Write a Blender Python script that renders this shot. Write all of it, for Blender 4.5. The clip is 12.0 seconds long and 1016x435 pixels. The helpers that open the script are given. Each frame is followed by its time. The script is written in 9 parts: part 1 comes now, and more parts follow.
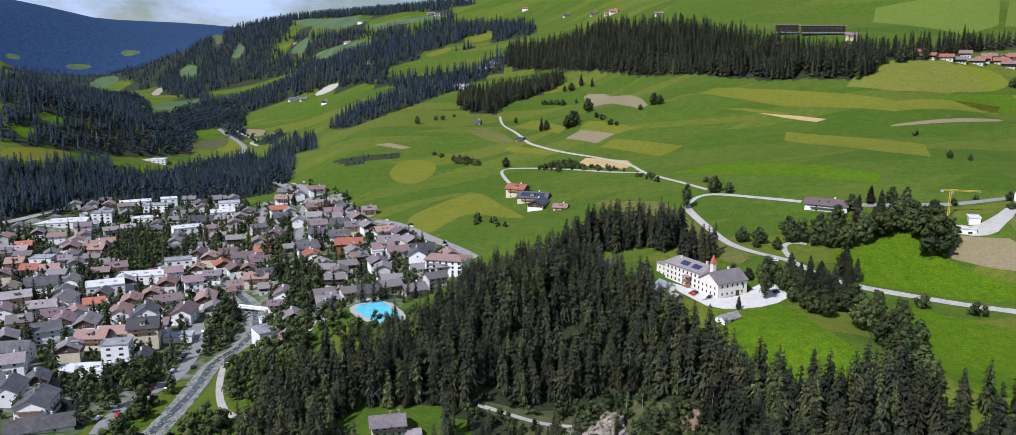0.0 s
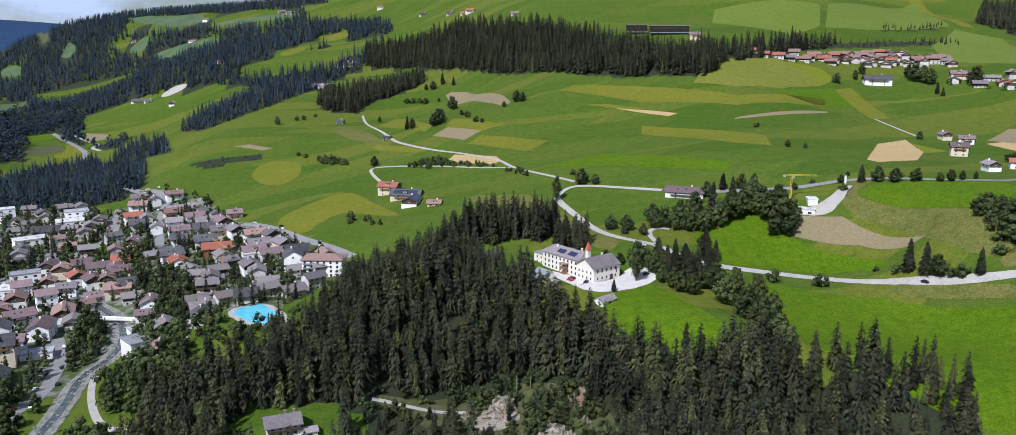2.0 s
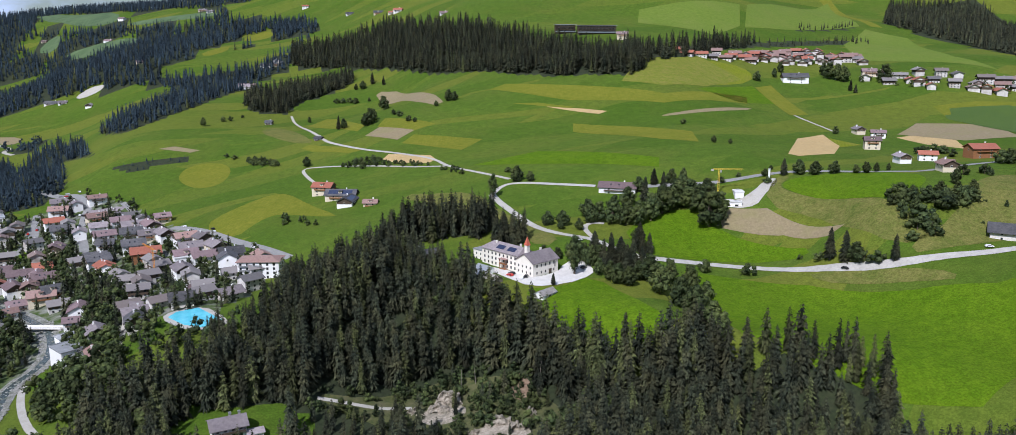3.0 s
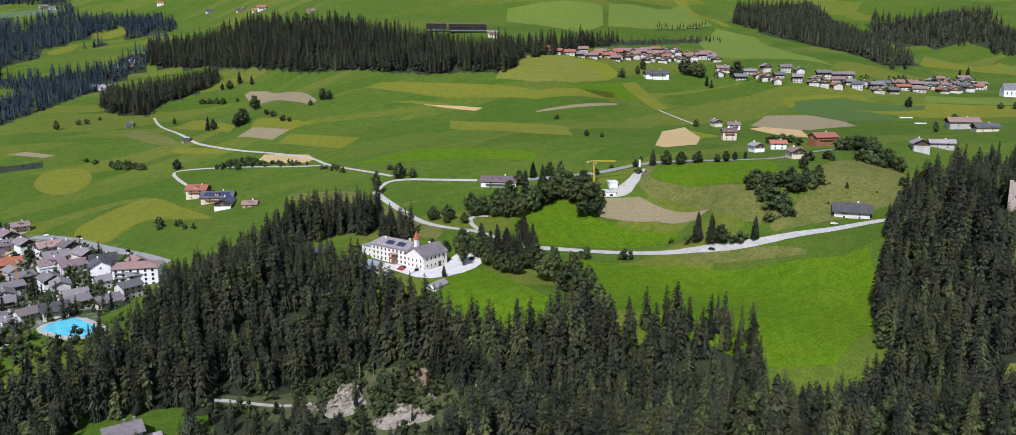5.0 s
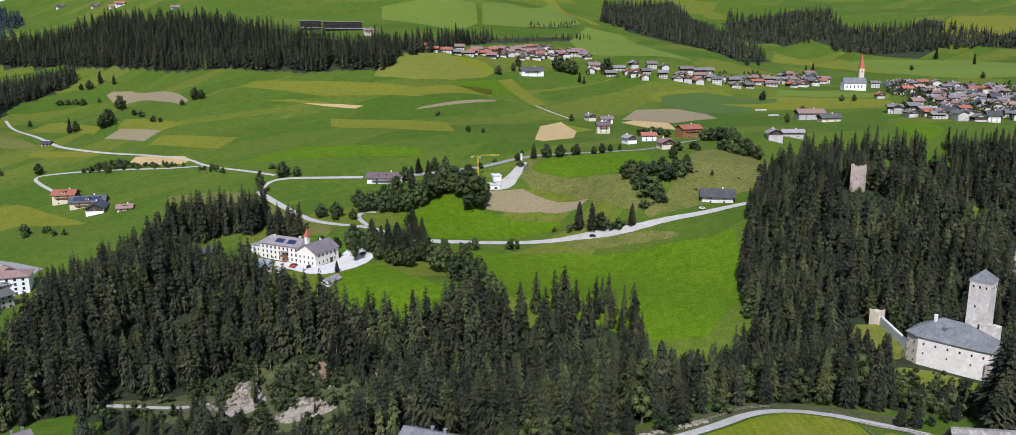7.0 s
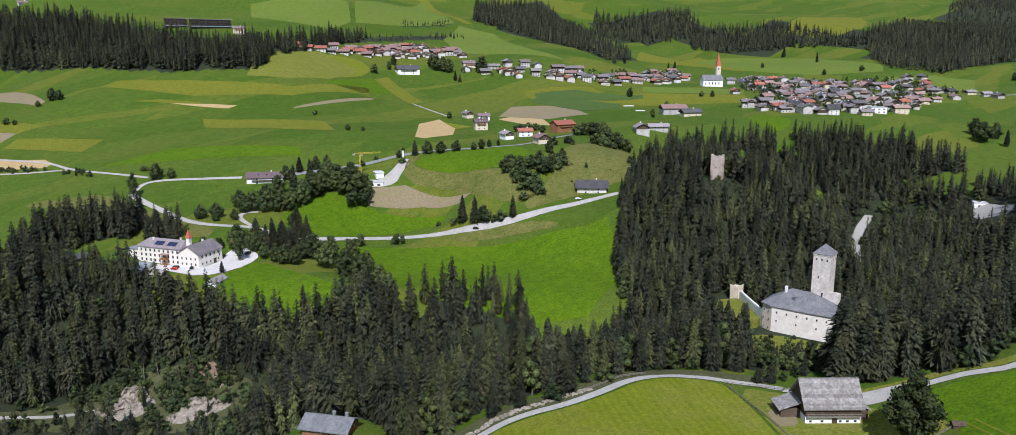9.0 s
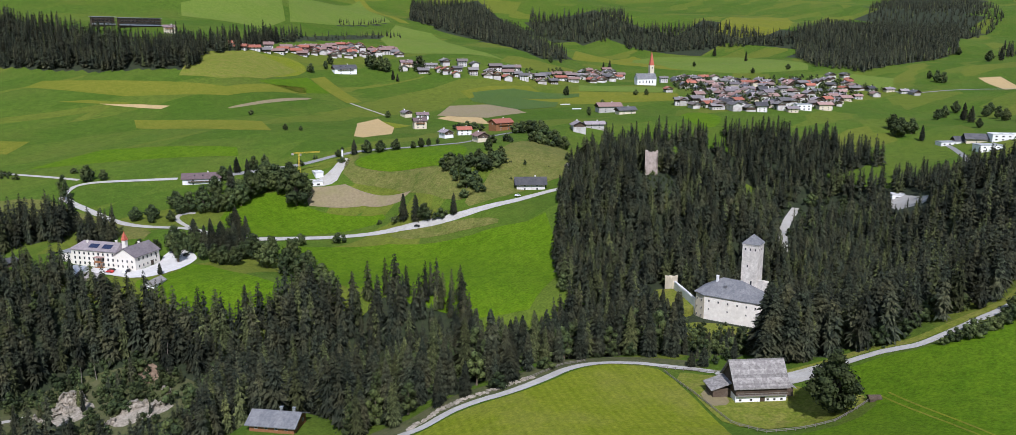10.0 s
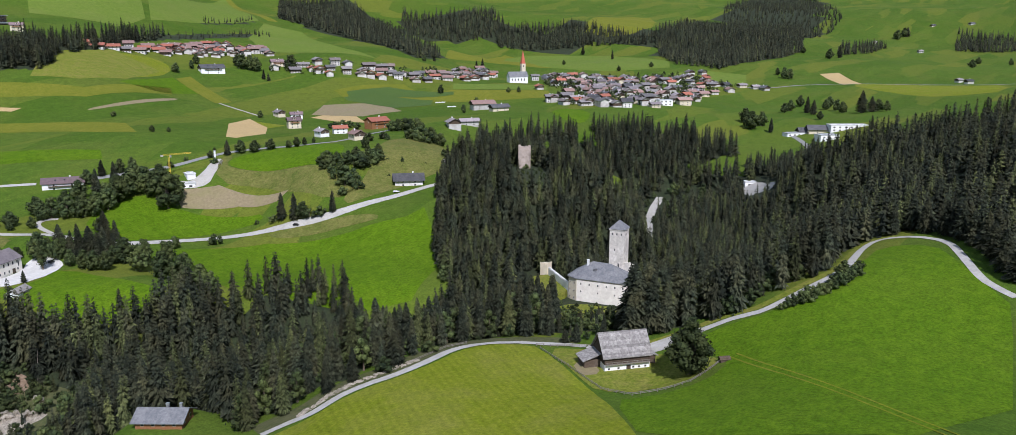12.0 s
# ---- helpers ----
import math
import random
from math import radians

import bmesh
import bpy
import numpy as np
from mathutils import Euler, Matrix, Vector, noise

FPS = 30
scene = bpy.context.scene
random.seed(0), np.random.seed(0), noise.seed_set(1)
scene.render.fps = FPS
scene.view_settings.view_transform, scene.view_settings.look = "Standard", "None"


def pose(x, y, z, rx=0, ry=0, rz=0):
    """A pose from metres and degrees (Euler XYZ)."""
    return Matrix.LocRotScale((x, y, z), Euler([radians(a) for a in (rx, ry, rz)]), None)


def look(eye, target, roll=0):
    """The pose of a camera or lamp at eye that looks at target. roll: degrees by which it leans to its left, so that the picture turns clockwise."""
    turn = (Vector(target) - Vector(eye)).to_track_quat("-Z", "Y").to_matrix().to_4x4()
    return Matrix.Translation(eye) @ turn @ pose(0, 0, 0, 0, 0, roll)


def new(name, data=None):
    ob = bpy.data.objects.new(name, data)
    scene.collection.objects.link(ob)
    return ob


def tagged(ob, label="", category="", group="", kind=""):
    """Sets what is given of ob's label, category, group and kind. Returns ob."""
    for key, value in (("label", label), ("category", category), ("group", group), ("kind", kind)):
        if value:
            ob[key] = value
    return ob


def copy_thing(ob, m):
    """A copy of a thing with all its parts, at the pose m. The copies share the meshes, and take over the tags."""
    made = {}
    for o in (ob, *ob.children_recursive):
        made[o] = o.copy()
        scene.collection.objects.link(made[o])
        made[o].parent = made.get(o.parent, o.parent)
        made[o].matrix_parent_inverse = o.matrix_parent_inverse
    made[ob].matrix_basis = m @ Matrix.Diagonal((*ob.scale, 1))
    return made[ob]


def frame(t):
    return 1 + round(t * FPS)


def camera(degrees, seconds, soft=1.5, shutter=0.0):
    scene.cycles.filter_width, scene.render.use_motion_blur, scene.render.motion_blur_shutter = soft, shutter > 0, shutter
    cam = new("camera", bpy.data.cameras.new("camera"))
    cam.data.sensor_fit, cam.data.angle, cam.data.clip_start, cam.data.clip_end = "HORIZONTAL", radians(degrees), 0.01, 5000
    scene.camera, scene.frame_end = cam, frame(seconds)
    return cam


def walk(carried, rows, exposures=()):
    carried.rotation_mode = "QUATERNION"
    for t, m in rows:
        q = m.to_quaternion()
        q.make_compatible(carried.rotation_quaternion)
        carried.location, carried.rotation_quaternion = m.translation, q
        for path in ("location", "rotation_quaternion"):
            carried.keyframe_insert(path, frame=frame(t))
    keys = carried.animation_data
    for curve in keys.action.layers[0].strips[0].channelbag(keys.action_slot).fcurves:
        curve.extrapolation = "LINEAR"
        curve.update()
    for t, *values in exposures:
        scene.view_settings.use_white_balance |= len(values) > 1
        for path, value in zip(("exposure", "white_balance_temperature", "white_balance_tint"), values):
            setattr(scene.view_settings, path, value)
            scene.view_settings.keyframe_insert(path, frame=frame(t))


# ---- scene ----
cam = camera(64.21, 12.0, 0.5)
# seconds, metres x, y, z, degrees yaw, pitch, roll
ROWS = [
    (0, 0.0, -0.0, 150.0, 0.0, -11.67, 0.09),
    (0.5, -3.32, -2.21, 149.73, -2.34, -11.67, 0.1),
    (1, -6.67, -4.4, 149.48, -5.0, -11.67, 0.08),
    (1.5, -10.09, -6.67, 149.21, -7.64, -11.69, 0.09),
    (2, -13.51, -9.1, 148.97, -10.27, -11.69, 0.08),
    (2.5, -17.0, -11.53, 148.78, -12.84, -11.7, 0.03),
    (3, -20.44, -13.95, 148.64, -15.39, -11.71, 0.01),
    (5, -34.08, -23.55, 148.52, -24.7, -11.82, -0.07),
    (5.5, -37.52, -25.98, 148.51, -26.92, -11.87, -0.08),
    (6, -40.92, -28.38, 148.56, -29.14, -11.91, -0.07),
    (6.5, -44.33, -30.83, 148.57, -31.37, -11.95, -0.09),
    (7, -47.76, -33.33, 148.58, -33.59, -11.99, -0.12),
    (9, -61.4, -43.56, 148.86, -42.48, -12.1, -0.03),
    (9.5, -64.66, -46.14, 148.92, -44.68, -12.12, -0.01),
    (10, -67.79, -48.78, 148.94, -46.88, -12.15, 0.0),
    (10.5, -70.94, -51.43, 148.94, -49.04, -12.16, -0.01),
    (11, -74.13, -54.05, 148.95, -51.24, -12.19, 0.01),
    (11.5, -77.35, -56.57, 148.99, -53.45, -12.21, 0.01),
    (12, -80.55, -59.1, 149.05, -55.66, -12.23, 0.02),
]
walk(cam, [(t, look((x, y, z), (x - math.sin(radians(yw)) * math.cos(radians(pt)), y + math.cos(radians(yw)) * math.cos(radians(pt)), z + math.sin(radians(pt))), rl)) for t, x, y, z, yw, pt, rl in ROWS], [(0.0, -0.04, 5950, 15)])

# ---- daylight ----
SUN_ELEVATION, SUN_ROTATION = radians(47), math.pi + 0.72
world = bpy.data.worlds.new("world")
scene.world = world
world.use_nodes = True
wn, wl = world.node_tree.nodes, world.node_tree.links
sky = wn.new("ShaderNodeTexSky")
sky.sky_type, sky.sun_disc = "NISHITA", False
sky.sun_elevation, sky.sun_rotation = SUN_ELEVATION, SUN_ROTATION
sky.altitude, sky.air_density, sky.dust_density = 1200, 1.0, 0.4
# drifting cumulus: white where a stretched noise is thick
wc, wm, wnoise, wramp, wmix = (wn.new(k) for k in ("ShaderNodeTexCoord", "ShaderNodeMapping", "ShaderNodeTexNoise", "ShaderNodeValToRGB", "ShaderNodeMixRGB"))
wm.inputs["Scale"].default_value = (2.6, 2.6, 6.0)
wnoise.inputs["Scale"].default_value, wnoise.inputs["Detail"].default_value, wnoise.inputs["Roughness"].default_value = 2.2, 9.0, 0.58
wramp.color_ramp.elements[0].position, wramp.color_ramp.elements[1].position = 0.44, 0.60
wramp.color_ramp.elements[0].color = (0.0, 0.0, 0.0, 1)
wmix.inputs["Color2"].default_value = (9.9, 12.0, 16.0, 1)
wl.new(wc.outputs["Generated"], wm.inputs["Vector"])
wl.new(wm.outputs["Vector"], wnoise.inputs["Vector"])
wl.new(wnoise.outputs["Fac"], wramp.inputs["Fac"])
wl.new(wramp.outputs["Color"], wmix.inputs["Fac"])
wl.new(sky.outputs["Color"], wmix.inputs["Color1"])
wl.new(wmix.outputs["Color"], wn["Background"].inputs["Color"])
wn["Background"].inputs["Strength"].default_value = 0.06
sun = new("sun", bpy.data.lights.new("sun", "SUN"))
sun.data.energy, sun.data.angle, sun.data.color = 5.0, radians(0.5), (1.0, 0.968, 0.945)
sun_from = Vector((math.sin(SUN_ROTATION) * math.cos(SUN_ELEVATION), math.cos(SUN_ROTATION) * math.cos(SUN_ELEVATION), math.sin(SUN_ELEVATION)))
sun.matrix_world = look(sun_from * 900, (0, 0, 0))


# ---- materials ----
def surface(name, dark, light, size=3.0, rough=0.85, fine=0.25, patch=None, patch_size=40.0, amount=0.5, bump=0.3, metal=0.0, spec=0.3, space="world", per_piece=0.0, stripes=None, plots=0.0, tufts=0.0):
    """A rough natural surface: grain of two colours at `size` metres, stains of `patch` colour at `patch_size`, fine relief."""
    m = bpy.data.materials.new(name)
    m.use_nodes = True
    n, l = m.node_tree.nodes, m.node_tree.links
    shader = n["Principled BSDF"]
    if space == "world":
        place = n.new("ShaderNodeNewGeometry").outputs["Position"]
    else:
        place = n.new("ShaderNodeTexCoord").outputs["Object"]
    grain = n.new("ShaderNodeTexNoise")
    grain.inputs["Scale"].default_value, grain.inputs["Detail"].default_value, grain.inputs["Roughness"].default_value = 1 / size, 8.0, 0.65
    l.new(place, grain.inputs["Vector"])
    ramp = n.new("ShaderNodeValToRGB")
    ramp.color_ramp.elements[0].position, ramp.color_ramp.elements[1].position = 0.34, 0.68
    ramp.color_ramp.elements[0].color, ramp.color_ramp.elements[1].color = (*dark, 1), (*light, 1)
    l.new(grain.outputs["Fac"], ramp.inputs["Fac"])
    colour = ramp.outputs["Color"]
    if plots:
        # strips of meadow cut at different times
        lay = n.new("ShaderNodeMapping")
        lay.inputs["Rotation"].default_value, lay.inputs["Scale"].default_value = (0, 0, radians(24)), (1 / 170, 1 / 44, 0)
        cell = n.new("ShaderNodeTexVoronoi")
        cell.distance, cell.inputs["Scale"].default_value, cell.inputs["Randomness"].default_value = "CHEBYCHEV", 1.0, 0.8
        wander = n.new("ShaderNodeTexNoise")
        wander.inputs["Scale"].default_value, wander.inputs["Detail"].default_value = 0.01, 3.0
        sway = n.new("ShaderNodeVectorMath")
        sway.operation = "MULTIPLY_ADD"
        sway.inputs[1].default_value = (4, 4, 0)
        l.new(place, wander.inputs["Vector"])
        l.new(wander.outputs["Color"], sway.inputs[0])
        l.new(place, sway.inputs[2])
        l.new(sway.outputs["Vector"], lay.inputs["Vector"])
        l.new(lay.outputs["Vector"], cell.inputs["Vector"])
        pick = n.new("ShaderNodeSeparateColor")
        l.new(cell.outputs["Color"], pick.inputs["Color"])
        tint = n.new("ShaderNodeValToRGB")
        tint.color_ramp.elements[0].color, tint.color_ramp.elements[1].color = (0.72, 0.86, 0.70, 1), (1.60, 1.18, 1.40, 1)
        tint.color_ramp.elements.new(0.55).color = (0.95, 1.0, 1.0, 1)
        l.new(pick.outputs["Red"], tint.inputs["Fac"])
        over = n.new("ShaderNodeMixRGB")
        over.blend_type = "MULTIPLY"
        over.inputs["Fac"].default_value = plots
        l.new(colour, over.inputs["Color1"])
        l.new(tint.outputs["Color"], over.inputs["Color2"])
        colour = over.outputs["Color"]
    if stripes:
        angle, width, depth = stripes
        turn = n.new("ShaderNodeMapping")
        turn.inputs["Rotation"].default_value = (0, 0, radians(angle))
        wave = n.new("ShaderNodeTexWave")
        wave.inputs["Scale"].default_value, wave.inputs["Distortion"].default_value, wave.inputs["Detail"].default_value, wave.inputs["Detail Scale"].default_value = 1 / width, 0.8, 3.0, 0.6
        l.new(place, turn.inputs["Vector"])
        l.new(turn.outputs["Vector"], wave.inputs["Vector"])
        shade = n.new("ShaderNodeMixRGB")
        shade.blend_type = "MULTIPLY"
        shade.inputs["Fac"].default_value = depth
        l.new(colour, shade.inputs["Color1"])
        l.new(wave.outputs["Color"], shade.inputs["Color2"])
        colour = shade.outputs["Color"]
    if patch:
        stain = n.new("ShaderNodeTexNoise")
        stain.inputs["Scale"].default_value, stain.inputs["Detail"].default_value, stain.inputs["Roughness"].default_value = 1 / patch_size, 6.0, 0.6
        l.new(place, stain.inputs["Vector"])
        edge = n.new("ShaderNodeMapRange")
        edge.inputs["From Min"].default_value, edge.inputs["From Max"].default_value, edge.inputs["To Max"].default_value = 0.45, 0.72, amount
        l.new(stain.outputs["Fac"], edge.inputs["Value"])
        mix = n.new("ShaderNodeMixRGB")
        mix.inputs["Color2"].default_value = (*patch, 1)
        l.new(edge.outputs["Result"], mix.inputs["Fac"])
        l.new(colour, mix.inputs["Color1"])
        colour = mix.outputs["Color"]
    if tufts:
        # blades and tussocks: small light and dark flecks
        blades, blade_tone, flecked = n.new("ShaderNodeTexNoise"), n.new("ShaderNodeMapRange"), n.new("ShaderNodeVectorMath")
        blades.inputs["Scale"].default_value, blades.inputs["Detail"].default_value, blades.inputs["Roughness"].default_value = 0.9, 6.0, 0.75
        blade_tone.inputs["From Min"].default_value, blade_tone.inputs["From Max"].default_value = 0.34, 0.66
        blade_tone.inputs["To Min"].default_value, blade_tone.inputs["To Max"].default_value = 1 - tufts, 1 + tufts
        flecked.operation = "SCALE"
        l.new(place, blades.inputs["Vector"])
        l.new(blades.outputs["Fac"], blade_tone.inputs["Value"])
        l.new(colour, flecked.inputs[0])
        l.new(blade_tone.outputs["Result"], flecked.inputs["Scale"])
        colour = flecked.outputs["Vector"]
    if per_piece:
        chance = n.new("ShaderNodeObjectInfo").outputs["Random"]
        span = n.new("ShaderNodeMapRange")
        span.inputs["To Min"].default_value, span.inputs["To Max"].default_value = 1 - per_piece, 1 + per_piece
        l.new(chance, span.inputs["Value"])
        tone = n.new("ShaderNodeVectorMath")
        tone.operation = "SCALE"
        l.new(colour, tone.inputs[0])
        l.new(span.outputs["Result"], tone.inputs["Scale"])
        colour = tone.outputs["Vector"]
    l.new(colour, shader.inputs["Base Color"])
    shader.inputs["Roughness"].default_value, shader.inputs["Metallic"].default_value, shader.inputs["Specular IOR Level"].default_value = rough, metal, spec
    if bump:
        relief = n.new("ShaderNodeTexNoise")
        relief.inputs["Scale"].default_value, relief.inputs["Detail"].default_value = 1 / fine, 6.0
        l.new(place, relief.inputs["Vector"])
        lift = n.new("ShaderNodeBump")
        lift.inputs["Strength"].default_value, lift.inputs["Distance"].default_value = bump, fine
        l.new(relief.outputs["Fac"], lift.inputs["Height"])
        l.new(lift.outputs["Normal"], shader.inputs["Normal"])
    return m


def foliage(name, dark, light, warm):
    """Leaves and needles: tone differs from tuft to tuft and from tree to tree."""
    m = bpy.data.materials.new(name)
    m.use_nodes = True
    n, l = m.node_tree.nodes, m.node_tree.links
    shader = n["Principled BSDF"]
    tuft, tree, place = n.new("ShaderNodeNewGeometry"), n.new("ShaderNodeObjectInfo"), n.new("ShaderNodeTexNoise")
    place.inputs["Scale"].default_value, place.inputs["Detail"].default_value = 0.11, 2.0
    l.new(tuft.outputs["Position"], place.inputs["Vector"])
    ramp, mix, span = n.new("ShaderNodeValToRGB"), n.new("ShaderNodeMixRGB"), n.new("ShaderNodeMapRange")
    ramp.color_ramp.elements[0].color, ramp.color_ramp.elements[1].color = (*dark, 1), (*light, 1)
    l.new(tuft.outputs["Random Per Island"], ramp.inputs["Fac"])
    span.inputs["From Min"].default_value, span.inputs["From Max"].default_value = 0.42, 0.72
    l.new(place.outputs["Fac"], span.inputs["Value"])
    l.new(span.outputs["Result"], mix.inputs["Fac"])
    l.new(ramp.outputs["Color"], mix.inputs["Color1"])
    mix.inputs["Color2"].default_value = (*warm, 1)
    vary, tone = n.new("ShaderNodeMapRange"), n.new("ShaderNodeVectorMath")
    vary.inputs["To Min"].default_value, vary.inputs["To Max"].default_value = 0.6, 1.4
    tone.operation = "SCALE"
    l.new(tree.outputs["Random"], vary.inputs["Value"])
    # trees joined into one wood carry their tone with them
    own, less, pick = n.new("ShaderNodeAttribute"), n.new("ShaderNodeMath"), n.new("ShaderNodeMath")
    own.attribute_name = "tone"
    less.operation, less.inputs[1].default_value, pick.operation = "LESS_THAN", 0.01, "MULTIPLY_ADD"
    l.new(own.outputs["Fac"], less.inputs[0])
    l.new(less.outputs["Value"], pick.inputs[0])
    l.new(vary.outputs["Result"], pick.inputs[1])
    l.new(own.outputs["Fac"], pick.inputs[2])
    # fine needles and leaves: small light specks, dark ones painting the shade between them
    speck, grain, fleck = n.new("ShaderNodeTexNoise"), n.new("ShaderNodeMapRange"), n.new("ShaderNodeVectorMath")
    speck.inputs["Scale"].default_value, speck.inputs["Detail"].default_value, speck.inputs["Roughness"].default_value = 1 / 0.8, 3.0, 0.7
    l.new(tuft.outputs["Position"], speck.inputs["Vector"])
    grain.inputs["From Min"].default_value, grain.inputs["From Max"].default_value, grain.inputs["To Min"].default_value, grain.inputs["To Max"].default_value = 0.34, 0.68, 0.4, 1.6
    l.new(speck.outputs["Fac"], grain.inputs["Value"])
    fleck.operation = "SCALE"
    l.new(mix.outputs["Color"], fleck.inputs[0])
    l.new(grain.outputs["Result"], fleck.inputs["Scale"])
    lift = n.new("ShaderNodeBump")
    lift.inputs["Strength"].default_value, lift.inputs["Distance"].default_value = 0.9, 0.5
    l.new(speck.outputs["Fac"], lift.inputs["Height"])
    l.new(lift.outputs["Normal"], shader.inputs["Normal"])
    l.new(fleck.outputs["Vector"], tone.inputs[0])
    l.new(pick.outputs["Value"], tone.inputs["Scale"])
    l.new(tone.outputs["Vector"], shader.inputs["Base Color"])
    shader.inputs["Roughness"].default_value, shader.inputs["Specular IOR Level"].default_value = 0.75, 0.15
    return m


MEADOW = surface("meadow", (0.060, 0.100, 0.011), (0.088, 0.134, 0.015), 6.0, 0.95, 0.3, (0.108, 0.120, 0.022), 50.0, 0.4, 0.5, spec=0.08, plots=0.9, tufts=0.3)
MOWN = surface("mown_grass", (0.130, 0.165, 0.008), (0.186, 0.210, 0.016), 4.0, 0.95, 0.25, (0.192, 0.180, 0.040), 22.0, 0.55, 0.5, spec=0.08, stripes=(34.8, 9.0, 0.13), tufts=0.25)
YELLOW = surface("yellowed_meadow", (0.125, 0.142, 0.013), (0.178, 0.178, 0.024), 4.0, 0.95, 0.3, (0.088, 0.125, 0.011), 35.0, 0.4, 0.4, spec=0.08, stripes=(15, 9.0, 0.06), tufts=0.2)
LUSH = surface("lush_meadow", (0.058, 0.116, 0.003), (0.092, 0.160, 0.005), 5.0, 0.95, 0.3, (0.090, 0.140, 0.008), 30.0, 0.5, 0.4, spec=0.08, tufts=0.35)
STUBBLE = surface("straw_stubble", (0.40, 0.28, 0.12), (0.52, 0.38, 0.18), 2.0, 0.95, 0.2, (0.34, 0.26, 0.12), 12.0, 0.5, 0.5, stripes=(70, 4.0, 0.08))
TILLED = surface("tilled_earth", (0.20, 0.16, 0.09), (0.28, 0.225, 0.13), 2.0, 0.95, 0.3, (0.20, 0.19, 0.07), 18.0, 0.6, 0.6, stripes=(40, 3.0, 0.06))
ROUGH_GRASS = surface("rough_grass", (0.100, 0.112, 0.024), (0.165, 0.155, 0.045), 3.0, 0.95, 0.3, (0.066, 0.100, 0.014), 10.0, 0.7, 0.6, spec=0.1, tufts=0.35)
MAIZE = surface("maize", (0.052, 0.098, 0.012), (0.085, 0.140, 0.020), 1.0, 0.9, 0.4, (0.04, 0.085, 0.018), 20.0, 0.4, 0.8, stripes=(20, 2.0, 0.25))
YARD_GRASS = surface("yard_grass", (0.115, 0.150, 0.014), (0.185, 0.190, 0.034), 2.5, 0.95, 0.3, (0.22, 0.19, 0.055), 8.0, 0.6, 0.6, spec=0.08, tufts=0.35)
EARTH = surface("bare_earth", (0.17, 0.115, 0.075), (0.30, 0.22, 0.155), 1.5, 0.95, 0.35, (0.11, 0.085, 0.05), 4.0, 0.5, 0.9, spec=0.1)
# a lighter green than the plain meadow
BRIGHT = surface("bright_meadow", (0.098, 0.150, 0.020), (0.135, 0.185, 0.030), 5.0, 0.95, 0.3, (0.150, 0.175, 0.040), 45.0, 0.5, 0.4, spec=0.08, tufts=0.2)
SCRUB = surface("scrub", (0.045, 0.062, 0.016), (0.105, 0.105, 0.038), 2.0, 0.95, 0.4, (0.13, 0.115, 0.07), 6.0, 0.5, 0.8)
# distant clearings: haze mixed into the grass colour, duller and bluer
HAZE_MEADOW = surface("hazy_meadow", (0.075, 0.120, 0.055), (0.105, 0.150, 0.075), 30.0, 0.95, 0.3, (0.05, 0.08, 0.05), 90.0, 0.5, 0.2, spec=0.05)
# the far mountain's blue haze is put into its ground colour
HAZE_FLOOR = surface("hazed_forest_floor", (0.016, 0.041, 0.096), (0.036, 0.070, 0.142), 14.0, 0.95, 0.3, (0.026, 0.052, 0.088), 160.0, 0.5, 0.4, spec=0.05)
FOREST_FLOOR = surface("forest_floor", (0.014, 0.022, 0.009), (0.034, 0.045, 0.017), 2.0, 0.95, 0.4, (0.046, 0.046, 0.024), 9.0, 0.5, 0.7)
ASPHALT = surface("asphalt", (0.20, 0.20, 0.195), (0.28, 0.275, 0.265), 1.5, 0.85, 0.06, (0.16, 0.16, 0.155), 8.0, 0.5, 0.2)
PALE_LANE = surface("worn_lane", (0.35, 0.335, 0.305), (0.47, 0.45, 0.41), 1.2, 0.9, 0.08, (0.24, 0.23, 0.20), 7.0, 0.5, 0.25)
PAVING = surface("pale_paving", (0.52, 0.50, 0.47), (0.66, 0.64, 0.60), 1.0, 0.9, 0.1, (0.44, 0.42, 0.38), 5.0, 0.5, 0.3)
GRAVEL = surface("gravel", (0.34, 0.32, 0.285), (0.47, 0.45, 0.405), 0.8, 0.95, 0.1, (0.28, 0.265, 0.21), 6.0, 0.5, 0.5)
TOWN_GROUND = surface("town_ground", (0.040, 0.075, 0.012), (0.10, 0.12, 0.055), 7.0, 0.95, 0.3, (0.32, 0.31, 0.295), 12.0, 0.9, 0.4, spec=0.1, tufts=0.2)
RIVER_STONES = surface("river_stones", (0.12, 0.12, 0.10), (0.42, 0.41, 0.38), 0.9, 0.8, 0.4, (0.05, 0.07, 0.03), 4.0, 0.9, 0.9)
ROCK = surface("rock", (0.205, 0.172, 0.13), (0.50, 0.445, 0.36), 1.1, 0.95, 0.4, (0.12, 0.115, 0.07), 4.0, 0.75, 1.0)
NEEDLES = foliage("spruce_needles", (0.011, 0.0155, 0.010), (0.044, 0.052, 0.030), (0.060, 0.059, 0.028))
# far woods: air haze is painted in as bluer needle colours
HAZE_NEEDLES = foliage("hazed_spruce_needles", (0.013, 0.024, 0.034), (0.028, 0.045, 0.060), (0.030, 0.046, 0.052))
LARCH = foliage("larch_needles", (0.030, 0.038, 0.014), (0.082, 0.094, 0.036), (0.080, 0.086, 0.030))
LEAVES = foliage("leaves", (0.019, 0.032, 0.013), (0.062, 0.084, 0.029), (0.076, 0.092, 0.027))
